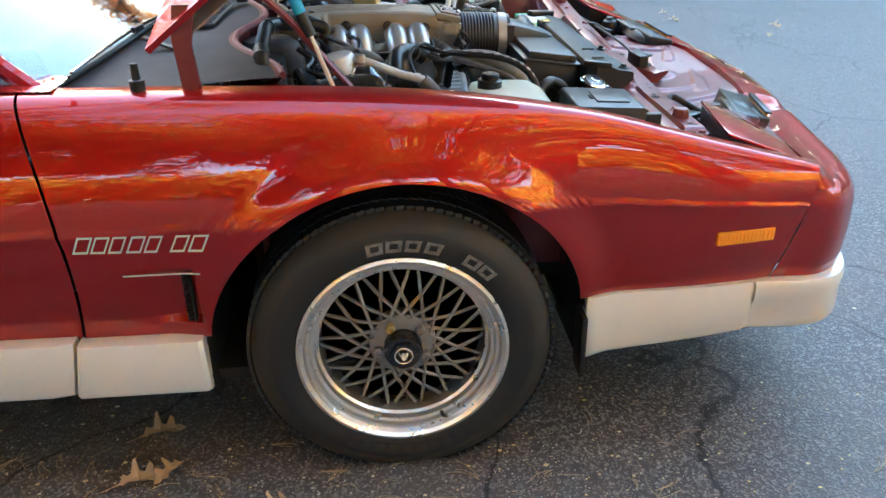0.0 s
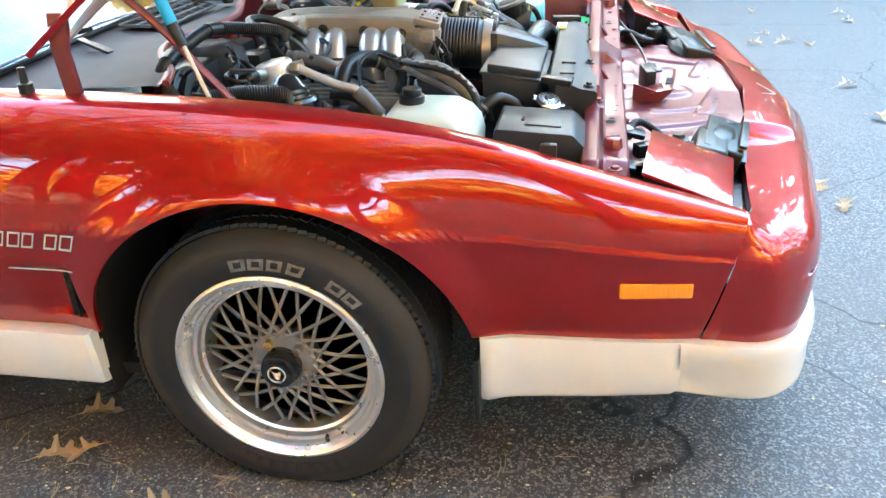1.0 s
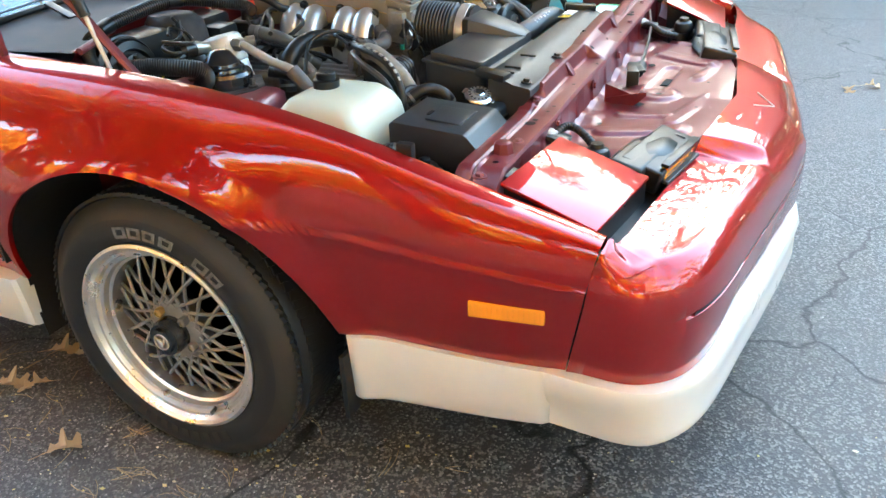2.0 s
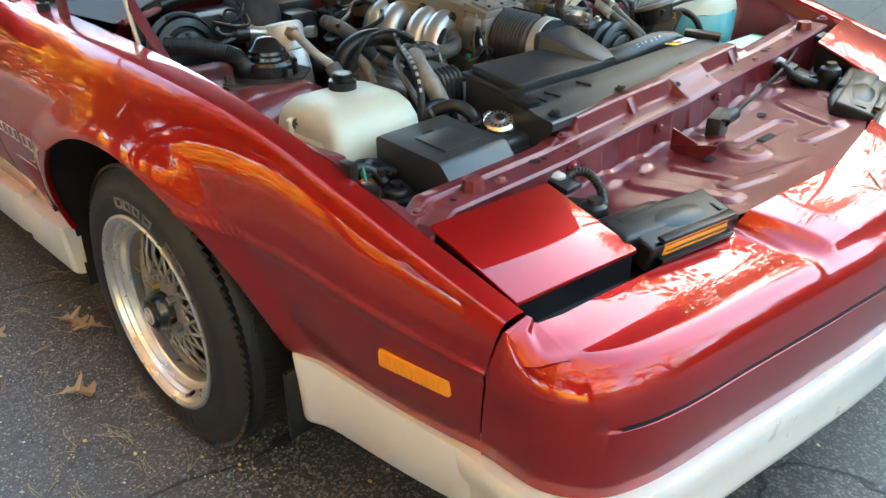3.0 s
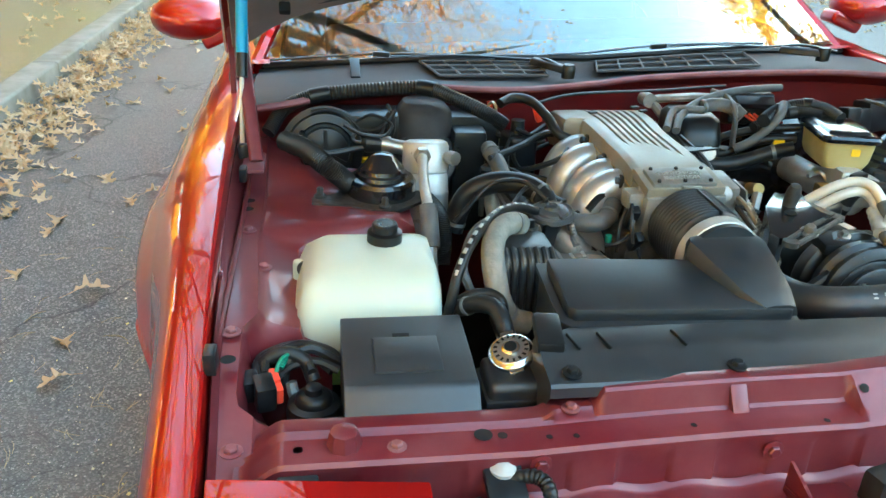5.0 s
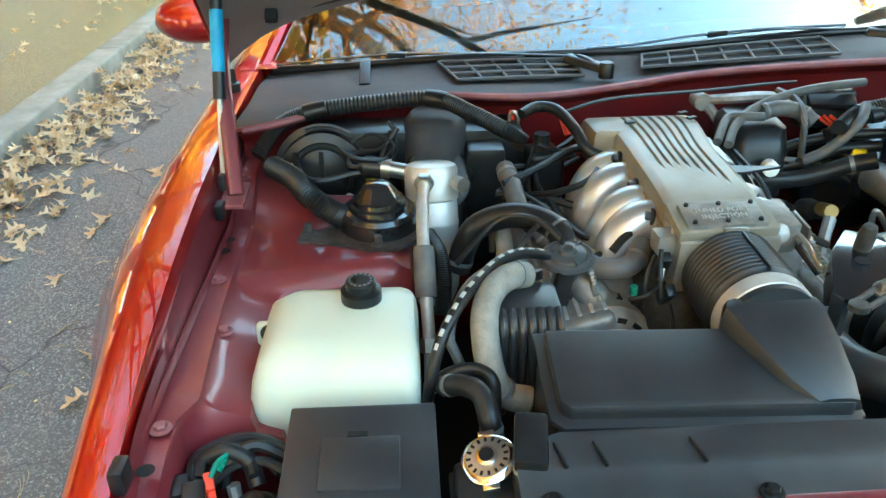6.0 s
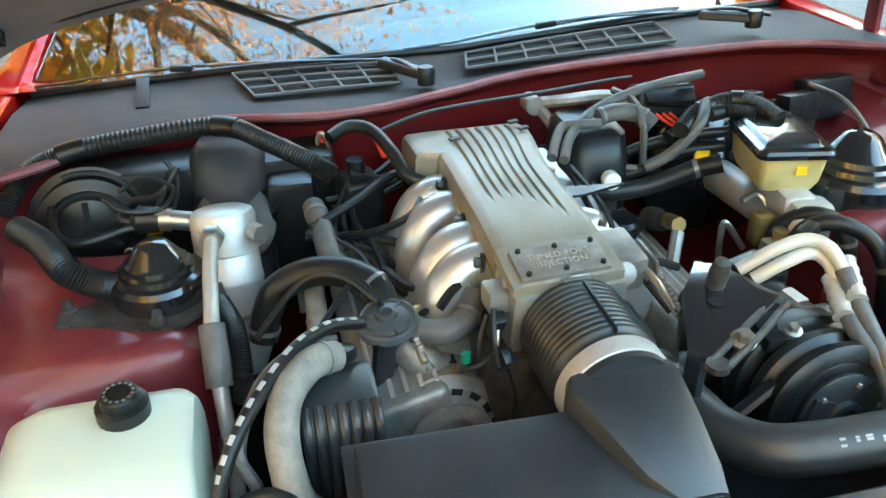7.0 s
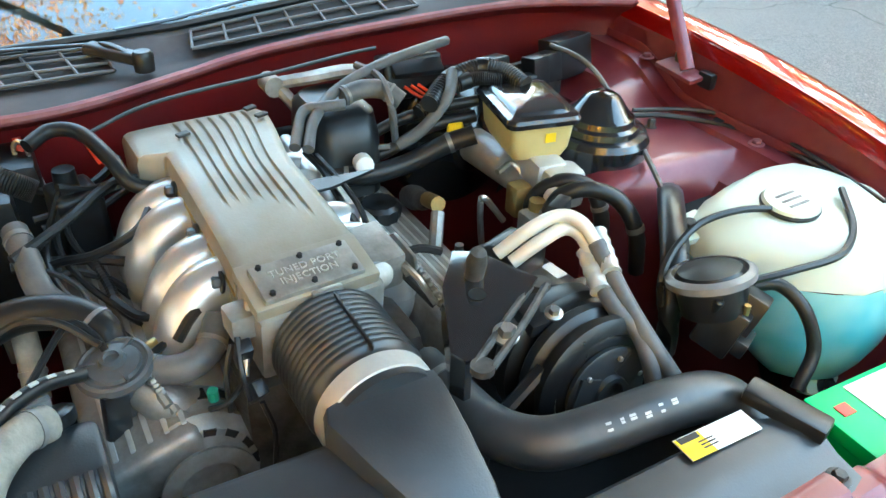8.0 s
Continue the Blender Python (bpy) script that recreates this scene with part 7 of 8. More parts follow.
TANK = [tank_loop(0.600, [(0.395, 1.445), (0.360, 1.415), (0.300, 1.430), (0.270, 1.490), (0.270, 1.560), (0.340, 1.590), (0.400, 1.550), (0.410, 1.480)]),
        tank_loop(0.680, [(0.392, 1.418), (0.330, 1.372), (0.250, 1.385), (0.210, 1.470), (0.210, 1.580), (0.340, 1.615), (0.420, 1.560), (0.425, 1.470)]),
        tank_loop(0.752, [(0.375, 1.392), (0.288, 1.326), (0.224, 1.340), (0.178, 1.455), (0.176, 1.590), (0.335, 1.628), (0.420, 1.565), (0.420, 1.455)]),
        tank_loop(0.782, [(0.362, 1.400), (0.286, 1.342), (0.228, 1.348), (0.183, 1.457), (0.180, 1.585), (0.332, 1.622), (0.412, 1.560), (0.408, 1.460)]),
        tank_loop(0.808, [(0.335, 1.428), (0.278, 1.385), (0.240, 1.380), (0.208, 1.470), (0.206, 1.565), (0.305, 1.600), (0.372, 1.550), (0.370, 1.470)])]
for name, loops, material, label in (("upper", TANK[2:], BOTTLE, "milky white upper half"), ("fluid", TANK[:3], WASHER, "blue washer fluid showing through")):
    bm = B()
    vs = sheet(bm, loops, close=True)
    bm.faces.new(vs[-1] if name == "upper" else vs[0][::-1])
    bmesh.ops.recalc_face_normals(bm, faces=bm.faces)
    bmesh.ops.subdivide_edges(bm, edges=bm.edges[:], cuts=3, smooth=0.35, use_grid_fill=True)
    part(name, bm, material, tank, label, 60)
part("shoulder", box(B(), (0.395, 1.512, 0.740), (0.050, 0.070, 0.050), (0, 14, 8), 0.014, 4), BOTTLE, tank, "milky moulded step")
bm = B()
prism(bm, [(-0.022, -0.018), (0.022, -0.026), (0.030, 0.030), (-0.022, 0.030)], 0.010, pose(0.232, 1.345, 0.772, 8, 6, 0), 0.003)
part("ear", bm, BOTTLE, tank, "white bolted ear")
bm = B()
prism(bm, [(0.0, -0.03), (0.05, -0.035), (0.07, 0.0), (0.05, 0.03), (0.0, 0.03)], 0.02, pose(0.36, 1.475, 0.615, 0, 55, 0), 0.004)
part("foot", bm, BOTTLE, tank, "white mounting foot")
part("foot_bolt", bolt(B(), (0.405, 1.475, 0.585), (1.2, 1.475, 1.1), 0.010, 0.010), BLACK, tank)
m = pose(0.292, 1.452, 0.812, 2, 4, 0)
part("cap", lathe(B(), [(0.036, 0), (0.037, 0.006), (0.034, 0.010), (0.030, 0.0105), (0, 0.0105)], m, 32), BOTTLE, tank, "round pale cap")
part("cap_rim", lathe(B(), [(0.0375, 0.0), (0.0385, 0.004), (0.037, 0.0065)], m, 32, caps=False), BLACK, tank)
bm = B()
for k in range(3):
    t = bmesh.new()
    bmesh.ops.create_cube(t, size=1)
    merge(bm, t, m @ Matrix.Translation((-0.012 + 0.012 * k, 0.0, 0.0108)) @ Matrix.Diagonal((0.004, 0.034, 0.0008, 1)))
part("cap_lettering", bm, GREYINK, tank, "illegible embossed bars")
part("tab_bolt", bolt(B(), (0.234, 1.341, 0.783), (0.3, 1.2, 1.6), 0.009, 0.006), BLACK, tank)

vac = thing("vacuum_pump", (0.35, 1.27, 0.60), "black vacuum pump with a pale round lid", "vacuum pump")
m = pose(0.338, 1.268, 0.800, 4, -20, 0)
part("lid", lathe(B(), [(0.046, -0.010), (0.049, -0.006), (0.049, -0.003), (0.044, -0.001), (0.040, -0.004), (0.036, 0.002), (0.012, 0.006), (0, 0.006)], m, 36), BLACK, vac, "dark grey round lid", 30)
part("lid_ring", lathe(B(), [(0.0465, -0.012), (0.0515, -0.011), (0.0515, -0.003), (0.0450, 0.001), (0.043, 0.001)], m, 36, caps=False), GUNMETAL, vac, "grey crimped ring")
bm = B()
lathe(bm, [(0.038, -0.05), (0.042, -0.012), (0.046, -0.010)], m, 28)
box(bm, (0.368, 1.296, 0.748), (0.050, 0.034, 0.070), (-14, 16, 24), 0.004)
box(bm, (0.372, 1.268, 0.742), (0.046, 0.030, 0.060), (-14, 16, 24), 0.004)
box(bm, (0.390, 1.290, 0.722), (0.016, 0.052, 0.020), (-14, 16, 24), 0.003)
for k in range(4):
    lathe(bm, [(0.006, 0), (0.006, 0.018), (0.004, 0.020), (0, 0.020)], pose(0.372, 1.246 + 0.012 * k, 0.772, 0, 16, 0), 10)
part("pump", bm, BLACK, vac)
bm = B()
tube(bm, [(0.126, 1.415, 0.76), (0.18, 1.36, 0.785), (0.27, 1.285, 0.775), (0.30, 1.262, 0.73), (0.305, 1.262, 0.66)], 0.019, 18, 12, flat=0.7)
part("bracket", bm, BLACK, vac, "black moulded bracket")
for dx, dy in ((0.02, 0.0), (0.035, 0.015)):
    part("terminal", lathe(B(), [(0.004, 0), (0.004, 0.02), (0, 0.02)], pose(0.355 + dx, 1.265 + dy, 0.760), 8), BRASS, vac)

batt = thing("battery", (0.533, 1.420, 0.535), "bright green car battery with a white label", "battery")
part("case", box(B(), (0.533, 1.420, 0.6100), (0.100, 0.235, 0.15), (0, 0, -2), 0.006), GREEN, batt)
part("lid", box(B(), (0.532, 1.420, 0.6890), (0.107, 0.243, 0.020), (0, 0, -2), 0.004), GREEN, batt)
part("label", box(B(), (0.517, 1.435, 0.6998), (0.060, 0.16, 0.0012), (0, 0, -2), 0), WHITE, batt, "white top label")
part("mark", box(B(), (0.509, 1.327, 0.7000), (0.016, 0.018, 0.0012), (0, 0, -2), 0), ORANGE, batt)
part("handle_slot", box(B(), (0.565, 1.395, 0.7000), (0.008, 0.10, 0.003), (0, 0, -2), 0.001), DARK, batt)

# cross member and bay floor, deep shade put into their near-black colour
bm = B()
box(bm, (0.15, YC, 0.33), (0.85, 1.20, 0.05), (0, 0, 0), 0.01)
part("bay_floor", bm, DARK, car, "bay floor and sub-frame, near-black for the deep shade")

# ---- hoses, looms and cables ----
def hose(name, label, material, r, ribs, *pts):
    """A loose line of its own along pts."""
    at = pts[len(pts) // 2]
    ob = part(name, tube(B(), pts, r, 6 * len(pts), 16 if r > 0.012 else 10 if r > 0.007 else 7, ribs), material)
    cat = "cable" if r < 0.0085 else "hose"
    c = curve(pts, 6 * len(pts))
    if r >= 0.012 and (not ribs or name == "wiring_loom"):
        for u in ((0.3, 0.62) if ribs else (0.08, 0.9)):
            k = int(u * (len(c) - 5))
            part("tape_wrap" if ribs else "hose_clip", tube(B(), c[k:k + (4 if ribs else 2)], r * 1.05 + 0.0006, 5, 16, raw=True), BLACK if ribs else GUNMETAL, ob)
    return tagged(ob, label, cat, "lines in the engine bay")


hose("wiring_loom", "thick ribbed black wiring loom along the firewall", RUBBER, 0.015, 110,
     (-0.200, 0.152, 0.800), (-0.241, 0.186, 0.840), (-0.255, 0.251, 0.862), (-0.261, 0.354, 0.873), (-0.261, 0.466, 0.878), (-0.207, 0.528, 0.868), (-0.154, 0.587, 0.850), (-0.147, 0.617, 0.830))
hose("intake_duct_hose", "ribbed black duct hose beside the tower", RUBBER, 0.0195, 56,
     (-0.147, 0.186, 0.800), (-0.095, 0.225, 0.800), (-0.035, 0.260, 0.790), (-0.037, 0.289, 0.765), (-0.077, 0.314, 0.730))
hose("heater_hose", "thick black rubber heater hose in an arch", RUBBER, 0.02, 0,
     (0.022, 0.491, 0.680), (0.018, 0.502, 0.720), (0.019, 0.522, 0.755), (0.025, 0.566, 0.775), (0.046, 0.612, 0.778), (0.075, 0.639, 0.770), (0.096, 0.645, 0.755))
hose("heater_hose", "dusty grey rubber heater hose", DARKHOSE, 0.016, 0,
     (-0.133, 0.583, 0.790), (-0.071, 0.589, 0.780), (-0.025, 0.596, 0.760), (-0.014, 0.629, 0.720), (0.006, 0.651, 0.700))
hose("heater_hose", "dusty grey rubber heater hose", GREYHOSE, 0.014, 0,
     (-0.040, 0.564, 0.740), (0.027, 0.565, 0.720), (0.055, 0.561, 0.680))
hose("radiator_hose", "dusty olive-grey ribbed radiator hose", GREYHOSE, 0.018, 0,
     (0.195, 0.573, 0.765), (0.215, 0.547, 0.775), (0.253, 0.520, 0.775), (0.285, 0.508, 0.760), (0.314, 0.507, 0.735), (0.332, 0.514, 0.700), (0.333, 0.532, 0.670), (0.333, 0.561, 0.660))
hose("braided_hose", "black braided hose with white dashes", RUBBER, 0.008, 0,
     (0.140, 0.613, 0.765), (0.159, 0.574, 0.780), (0.192, 0.536, 0.785), (0.253, 0.497, 0.785), (0.300, 0.469, 0.775), (0.334, 0.448, 0.750), (0.351, 0.436, 0.710), (0.350, 0.429, 0.660))
hose("vacuum_line", "thin black rubber vacuum line", RUBBER, 0.0045, 0,
     (0.076, 0.485, 0.720), (0.056, 0.548, 0.780), (0.088, 0.598, 0.800), (0.122, 0.635, 0.780))
hose("wiring_harness", "black taped wiring harness", RUBBER, 0.01, 0,
     (-0.227, 0.622, 0.855), (-0.248, 0.654, 0.862), (-0.228, 0.688, 0.860), (-0.174, 0.712, 0.840), (-0.141, 0.729, 0.815), (-0.128, 0.777, 0.800))
hose("wiring_harness", "black taped wiring harness", RUBBER, 0.006, 0,
     (-0.180, 0.709, 0.800), (-0.154, 0.658, 0.790), (-0.129, 0.609, 0.770), (-0.124, 0.572, 0.750))
hose("wiring_harness", "black taped wiring harness", RUBBER, 0.006, 0,
     (-0.128, 0.749, 0.800), (-0.070, 0.715, 0.790), (-0.070, 0.663, 0.770), (-0.096, 0.623, 0.755), (-0.113, 0.580, 0.740))
hose("wiring_harness", "black taped wiring harness", RUBBER, 0.005, 0,
     (-0.167, 0.642, 0.820), (-0.185, 0.682, 0.800), (-0.189, 0.730, 0.800), (-0.171, 0.764, 0.800))
hose("blower_lead", "looped grey blower lead", RUBBER, 0.006, 0,
     (-0.201, 0.217, 0.800), (-0.134, 0.234, 0.790), (-0.114, 0.266, 0.785), (-0.128, 0.318, 0.790), (-0.135, 0.362, 0.800), (-0.195, 0.390, 0.840))
hose("blower_lead", "looped grey blower lead", RUBBER, 0.005, 0,
     (-0.185, 0.400, 0.850), (-0.165, 0.371, 0.820), (-0.173, 0.325, 0.810), (-0.142, 0.318, 0.800), (-0.126, 0.354, 0.800))
hose("blower_lead", "thin looped black blower lead", RUBBER, 0.0035, 0,
     (-0.150, 0.300, 0.830), (-0.120, 0.330, 0.822), (-0.130, 0.375, 0.815), (-0.165, 0.392, 0.828), (-0.172, 0.355, 0.845), (-0.150, 0.322, 0.838))
hose("blower_lead", "thin looped black blower lead", RUBBER, 0.0035, 0,
     (-0.155, 0.310, 0.822), (-0.128, 0.345, 0.812), (-0.142, 0.388, 0.806), (-0.178, 0.398, 0.835), (-0.190, 0.385, 0.862))
hose("plug_lead", "thin black spark plug lead", RUBBER, 0.0045, 0,
     (-0.060, 0.690, 0.700), (-0.090, 0.660, 0.735), (-0.150, 0.640, 0.765), (-0.200, 0.660, 0.800))
hose("plug_lead", "thin black spark plug lead", RUBBER, 0.0045, 0,
     (-0.020, 0.690, 0.690), (-0.070, 0.645, 0.728), (-0.140, 0.625, 0.755), (-0.198, 0.652, 0.805))
hose("plug_lead", "thin black spark plug lead", RUBBER, 0.0045, 0,
     (0.060, 0.690, 0.690), (0.020, 0.655, 0.725), (-0.050, 0.615, 0.745), (-0.130, 0.612, 0.760), (-0.195, 0.648, 0.810))
hose("release_cable", "thin black bonnet release cable", RUBBER, 0.003, 0,
     (-0.239, 0.690, 0.850), (-0.273, 0.793, 0.865), (-0.301, 0.981, 0.868), (-0.310, 1.106, 0.875), (-0.302, 1.153, 0.880))
hose("egr_tube", "dull metal tube below the plenum", BRASS, 0.012, 0,
     (0.088, 0.717, 0.730), (0.106, 0.681, 0.740), (0.128, 0.654, 0.720))
hose("bypass_hose", "short grey rubber bypass hose", DARKHOSE, 0.016, 0,
     (0.142, 0.673, 0.745), (0.161, 0.706, 0.750), (0.152, 0.734, 0.755), (0.122, 0.756, 0.770))
hose("ac_duct", "thin ribbed black conduit", RUBBER, 0.013, 46,
     (0.011, 0.444, 0.740), (0.059, 0.460, 0.730), (0.100, 0.465, 0.700), (0.123, 0.460, 0.660))
hose("overflow_hose", "black rubber overflow hose", RUBBER, 0.009, 0,
     (0.342, 0.431, 0.690), (0.336, 0.464, 0.710), (0.339, 0.495, 0.715), (0.355, 0.512, 0.705), (0.369, 0.513, 0.660))
hose("vacuum_hose", "grey vacuum hose looped behind the plenum", DARKHOSE, 0.008, 0,
     (-0.085, 0.948, 0.840), (-0.135, 0.977, 0.855), (-0.182, 1.027, 0.870), (-0.206, 1.093, 0.885), (-0.232, 1.173, 0.890), (-0.271, 1.266, 0.885))
hose("vacuum_hose", "grey vacuum hose looped behind the plenum", DARKHOSE, 0.008, 0,
     (-0.098, 0.934, 0.840), (-0.158, 0.970, 0.860), (-0.153, 0.997, 0.865), (-0.148, 1.030, 0.865))
hose("valve_hose", "thick grey rubber vacuum hose", DARKHOSE, 0.014, 0,
     (-0.174, 1.037, 0.865), (-0.177, 1.070, 0.870), (-0.170, 1.103, 0.865), (-0.153, 1.122, 0.850))
hose("vacuum_hose", "pale grey branching hose", DARKHOSE, 0.009, 0,
     (-0.166, 1.216, 0.875), (-0.128, 1.190, 0.860), (-0.125, 1.164, 0.830), (-0.134, 1.136, 0.800), (-0.142, 1.111, 0.785))
hose("vacuum_hose", "pale grey branching hose", DARKHOSE, 0.006, 0,
     (-0.235, 1.087, 0.885), (-0.189, 1.103, 0.880), (-0.139, 1.097, 0.860), (-0.149, 1.110, 0.790))
hose("vacuum_hose", "thin grey vacuum hose", DARKHOSE, 0.005, 0,
     (-0.177, 1.020, 0.790), (-0.160, 1.059, 0.785), (-0.144, 1.098, 0.785))
hose("booster_hose", "black booster hose with a yellow joint", RUBBER, 0.015, 0,
     (-0.144, 1.005, 0.760), (-0.130, 1.053, 0.755), (-0.127, 1.117, 0.760), (-0.114, 1.179, 0.785), (-0.096, 1.218, 0.800))
hose("wiring_loom", "ribbed black wiring loom", RUBBER, 0.014, 40,
     (-0.125, 1.154, 0.850), (-0.169, 1.208, 0.860), (-0.178, 1.265, 0.870), (-0.148, 1.298, 0.870), (-0.104, 1.311, 0.860))
hose("wiring_loom", "ribbed black wiring loom", RUBBER, 0.012, 40,
     (-0.145, 1.147, 0.830), (-0.161, 1.204, 0.850), (-0.159, 1.253, 0.860), (-0.136, 1.290, 0.860))
hose("wiring_harness", "black taped wiring harness", RUBBER, 0.009, 0,
     (-0.182, 1.049, 0.770), (-0.182, 1.107, 0.800), (-0.167, 1.178, 0.820), (-0.146, 1.252, 0.830))
hose("wiring_harness", "black taped wiring harness", RUBBER, 0.01, 0,
     (-0.168, 1.015, 0.765), (-0.158, 1.095, 0.770), (-0.151, 1.169, 0.800), (-0.136, 1.242, 0.810))
hose("speedometer_cable", "grey cable from the firewall to the wing", DARKHOSE, 0.0042, 0,
     (-0.188, 1.418, 0.880), (-0.112, 1.423, 0.880), (-0.069, 1.439, 0.850), (-0.033, 1.445, 0.810), (0.021, 1.442, 0.790), (0.134, 1.386, 0.780), (0.169, 1.370, 0.775))
hose("wing_cable", "black cable along the inner wing", RUBBER, 0.0045, 0,
     (-0.051, 1.461, 0.800), (-0.032, 1.549, 0.790), (0.040, 1.617, 0.785), (0.147, 1.623, 0.790), (0.256, 1.595, 0.800), (0.358, 1.560, 0.800))
hose("wing_cable", "black cable along the inner wing", RUBBER, 0.0035, 0,
     (-0.058, 1.497, 0.800), (-0.019, 1.598, 0.795), (0.071, 1.644, 0.795), (0.225, 1.608, 0.805), (0.344, 1.575, 0.810))
hose("air_hose", "black rubber hose behind the compressor", RUBBER, 0.012, 0,
     (0.023, 1.243, 0.700), (0.028, 1.246, 0.745), (0.049, 1.272, 0.775), (0.072, 1.306, 0.770), (0.092, 1.317, 0.740), (0.094, 1.328, 0.680))
hose("air_hose", "black rubber hose behind the compressor", RUBBER, 0.012, 0,
     (0.065, 1.237, 0.720), (0.079, 1.250, 0.770), (0.099, 1.282, 0.785), (0.124, 1.319, 0.770), (0.152, 1.334, 0.730), (0.154, 1.346, 0.660))
hose("suction_pipe", "pale metal air-conditioning pipe", CREAMPIPE, 0.0085, 0,
     (0.195, 1.069, 0.800), (0.206, 1.107, 0.830), (0.211, 1.143, 0.840), (0.230, 1.162, 0.835), (0.253, 1.173, 0.810))
hose("suction_pipe", "pale metal air-conditioning pipe", CREAMPIPE, 0.0085, 0,
     (0.212, 1.079, 0.795), (0.220, 1.115, 0.820), (0.218, 1.148, 0.825), (0.230, 1.165, 0.815), (0.258, 1.168, 0.790))
hose("suction_hose", "grey rubber air-conditioning hose", DARKHOSE, 0.0105, 0,
     (0.248, 1.172, 0.815), (0.285, 1.171, 0.790), (0.326, 1.170, 0.765), (0.367, 1.173, 0.740), (0.391, 1.193, 0.700))
hose("suction_hose", "grey rubber air-conditioning hose", DARKHOSE, 0.01, 0,
     (0.256, 1.165, 0.790), (0.308, 1.155, 0.770), (0.343, 1.166, 0.750), (0.370, 1.163, 0.730), (0.385, 1.167, 0.690))
hose("upper_radiator_hose", "thick black radiator hose with worn white print", HOSEBLACK, 0.0275, 0,
     (0.228, 0.951, 0.700), (0.285, 0.959, 0.700), (0.353, 0.967, 0.705), (0.401, 0.996, 0.715), (0.421, 1.050, 0.725), (0.434, 1.120, 0.735), (0.442, 1.175, 0.732), (0.456, 1.208, 0.715), (0.485, 1.220, 0.685), (0.515, 1.215, 0.64), (0.53, 1.21, 0.58))
hose("washer_line", "thin black line from the blue bottle cap", RUBBER, 0.0048, 0,
     (0.293, 1.427, 0.815), (0.279, 1.375, 0.820), (0.273, 1.315, 0.815), (0.285, 1.265, 0.800), (0.302, 1.232, 0.780), (0.306, 1.235, 0.740))
hose("washer_line", "thin black line over the blue bottle", RUBBER, 0.0048, 0,
     (0.302, 1.537, 0.820), (0.361, 1.486, 0.810), (0.388, 1.434, 0.800), (0.384, 1.351, 0.800), (0.366, 1.299, 0.790))
hose("canister_hose", "black hose below the blue bottle", RUBBER, 0.0085, 0,
     (0.356, 1.327, 0.770), (0.372, 1.357, 0.770), (0.405, 1.369, 0.750), (0.425, 1.380, 0.700), (0.438, 1.350, 0.660))
hose("fuel_line", "thin bent steel fuel line", STEEL, 0.005, 0,
     (-0.001, 1.214, 0.700), (0.001, 1.175, 0.750), (-0.003, 1.174, 0.720), (-0.015, 1.187, 0.660))
hose("fuel_line", "thin bent steel brake line", STEEL, 0.005, 0,
     (-0.040, 1.225, 0.760), (-0.046, 1.253, 0.765), (-0.030, 1.265, 0.750), (-0.019, 1.252, 0.730), (-0.020, 1.268, 0.700))
hose("dipstick_wire", "black ignition plug lead", RUBBER, 0.006, 0,
     (0.038, 1.014, 0.720), (0.048, 1.044, 0.730), (0.055, 1.075, 0.720))
hose("throttle_cable", "black plastic throttle cable", RUBBER, 0.005, 0,
     (-0.098, 0.948, 0.830), (-0.060, 0.956, 0.820), (0.004, 0.952, 0.810), (0.091, 0.950, 0.800), (0.135, 0.966, 0.780), (0.179, 0.996, 0.740))
hose("throttle_cable", "black plastic throttle cable", RUBBER, 0.004, 0,
     (-0.083, 0.958, 0.830), (-0.004, 0.964, 0.820), (0.049, 0.963, 0.810), (0.093, 0.953, 0.800))
hose("coolant_hose", "black rubber hose by the radiator cap", RUBBER, 0.013, 0,
     (0.350, 0.451, 0.700), (0.376, 0.474, 0.720), (0.397, 0.494, 0.720), (0.426, 0.502, 0.700), (0.421, 0.511, 0.650))
hose("horn_wire", "black wiring bundle by the inner wing", RUBBER, 0.01, 0,
     (0.451, 0.164, 0.660), (0.442, 0.175, 0.680), (0.439, 0.201, 0.690), (0.446, 0.227, 0.680), (0.464, 0.238, 0.660))
hose("horn_wire", "black wiring bundle by the inner wing", RUBBER, 0.007, 0,
     (0.434, 0.272, 0.670), (0.432, 0.234, 0.690), (0.445, 0.205, 0.680), (0.452, 0.197, 0.650))
hose("horn_wire", "black wiring bundle by the inner wing", RUBBER, 0.006, 0,
     (0.476, 0.169, 0.650), (0.451, 0.205, 0.675), (0.447, 0.242, 0.680), (0.455, 0.271, 0.670))
hose("charge_lead", "grey lead beside the ribbed box", DARKHOSE, 0.007, 0,
     (0.308, 0.475, 0.700), (0.291, 0.463, 0.740), (0.222, 0.491, 0.765), (0.177, 0.537, 0.770), (0.166, 0.578, 0.765))
hose("wiring_harness", "black taped wiring harness", RUBBER, 0.006, 0,
     (-0.069, 0.573, 0.790), (-0.112, 0.640, 0.800), (-0.172, 0.714, 0.810), (-0.150, 0.779, 0.800))
hose("wiring_harness", "black taped wiring harness", RUBBER, 0.007, 0,
     (-0.119, 0.567, 0.750), (-0.119, 0.614, 0.745), (-0.109, 0.660, 0.740), (-0.092, 0.697, 0.735))
hose("wiring_harness", "black taped wiring harness", RUBBER, 0.005, 0,
     (-0.076, 0.582, 0.730), (-0.100, 0.627, 0.735), (-0.074, 0.667, 0.730), (-0.053, 0.685, 0.720))
hose("wiring_harness", "black taped wiring harness", RUBBER, 0.0065, 0,
     (0.126, 0.709, 0.760), (0.119, 0.729, 0.780), (0.099, 0.761, 0.785), (0.094, 0.781, 0.770))
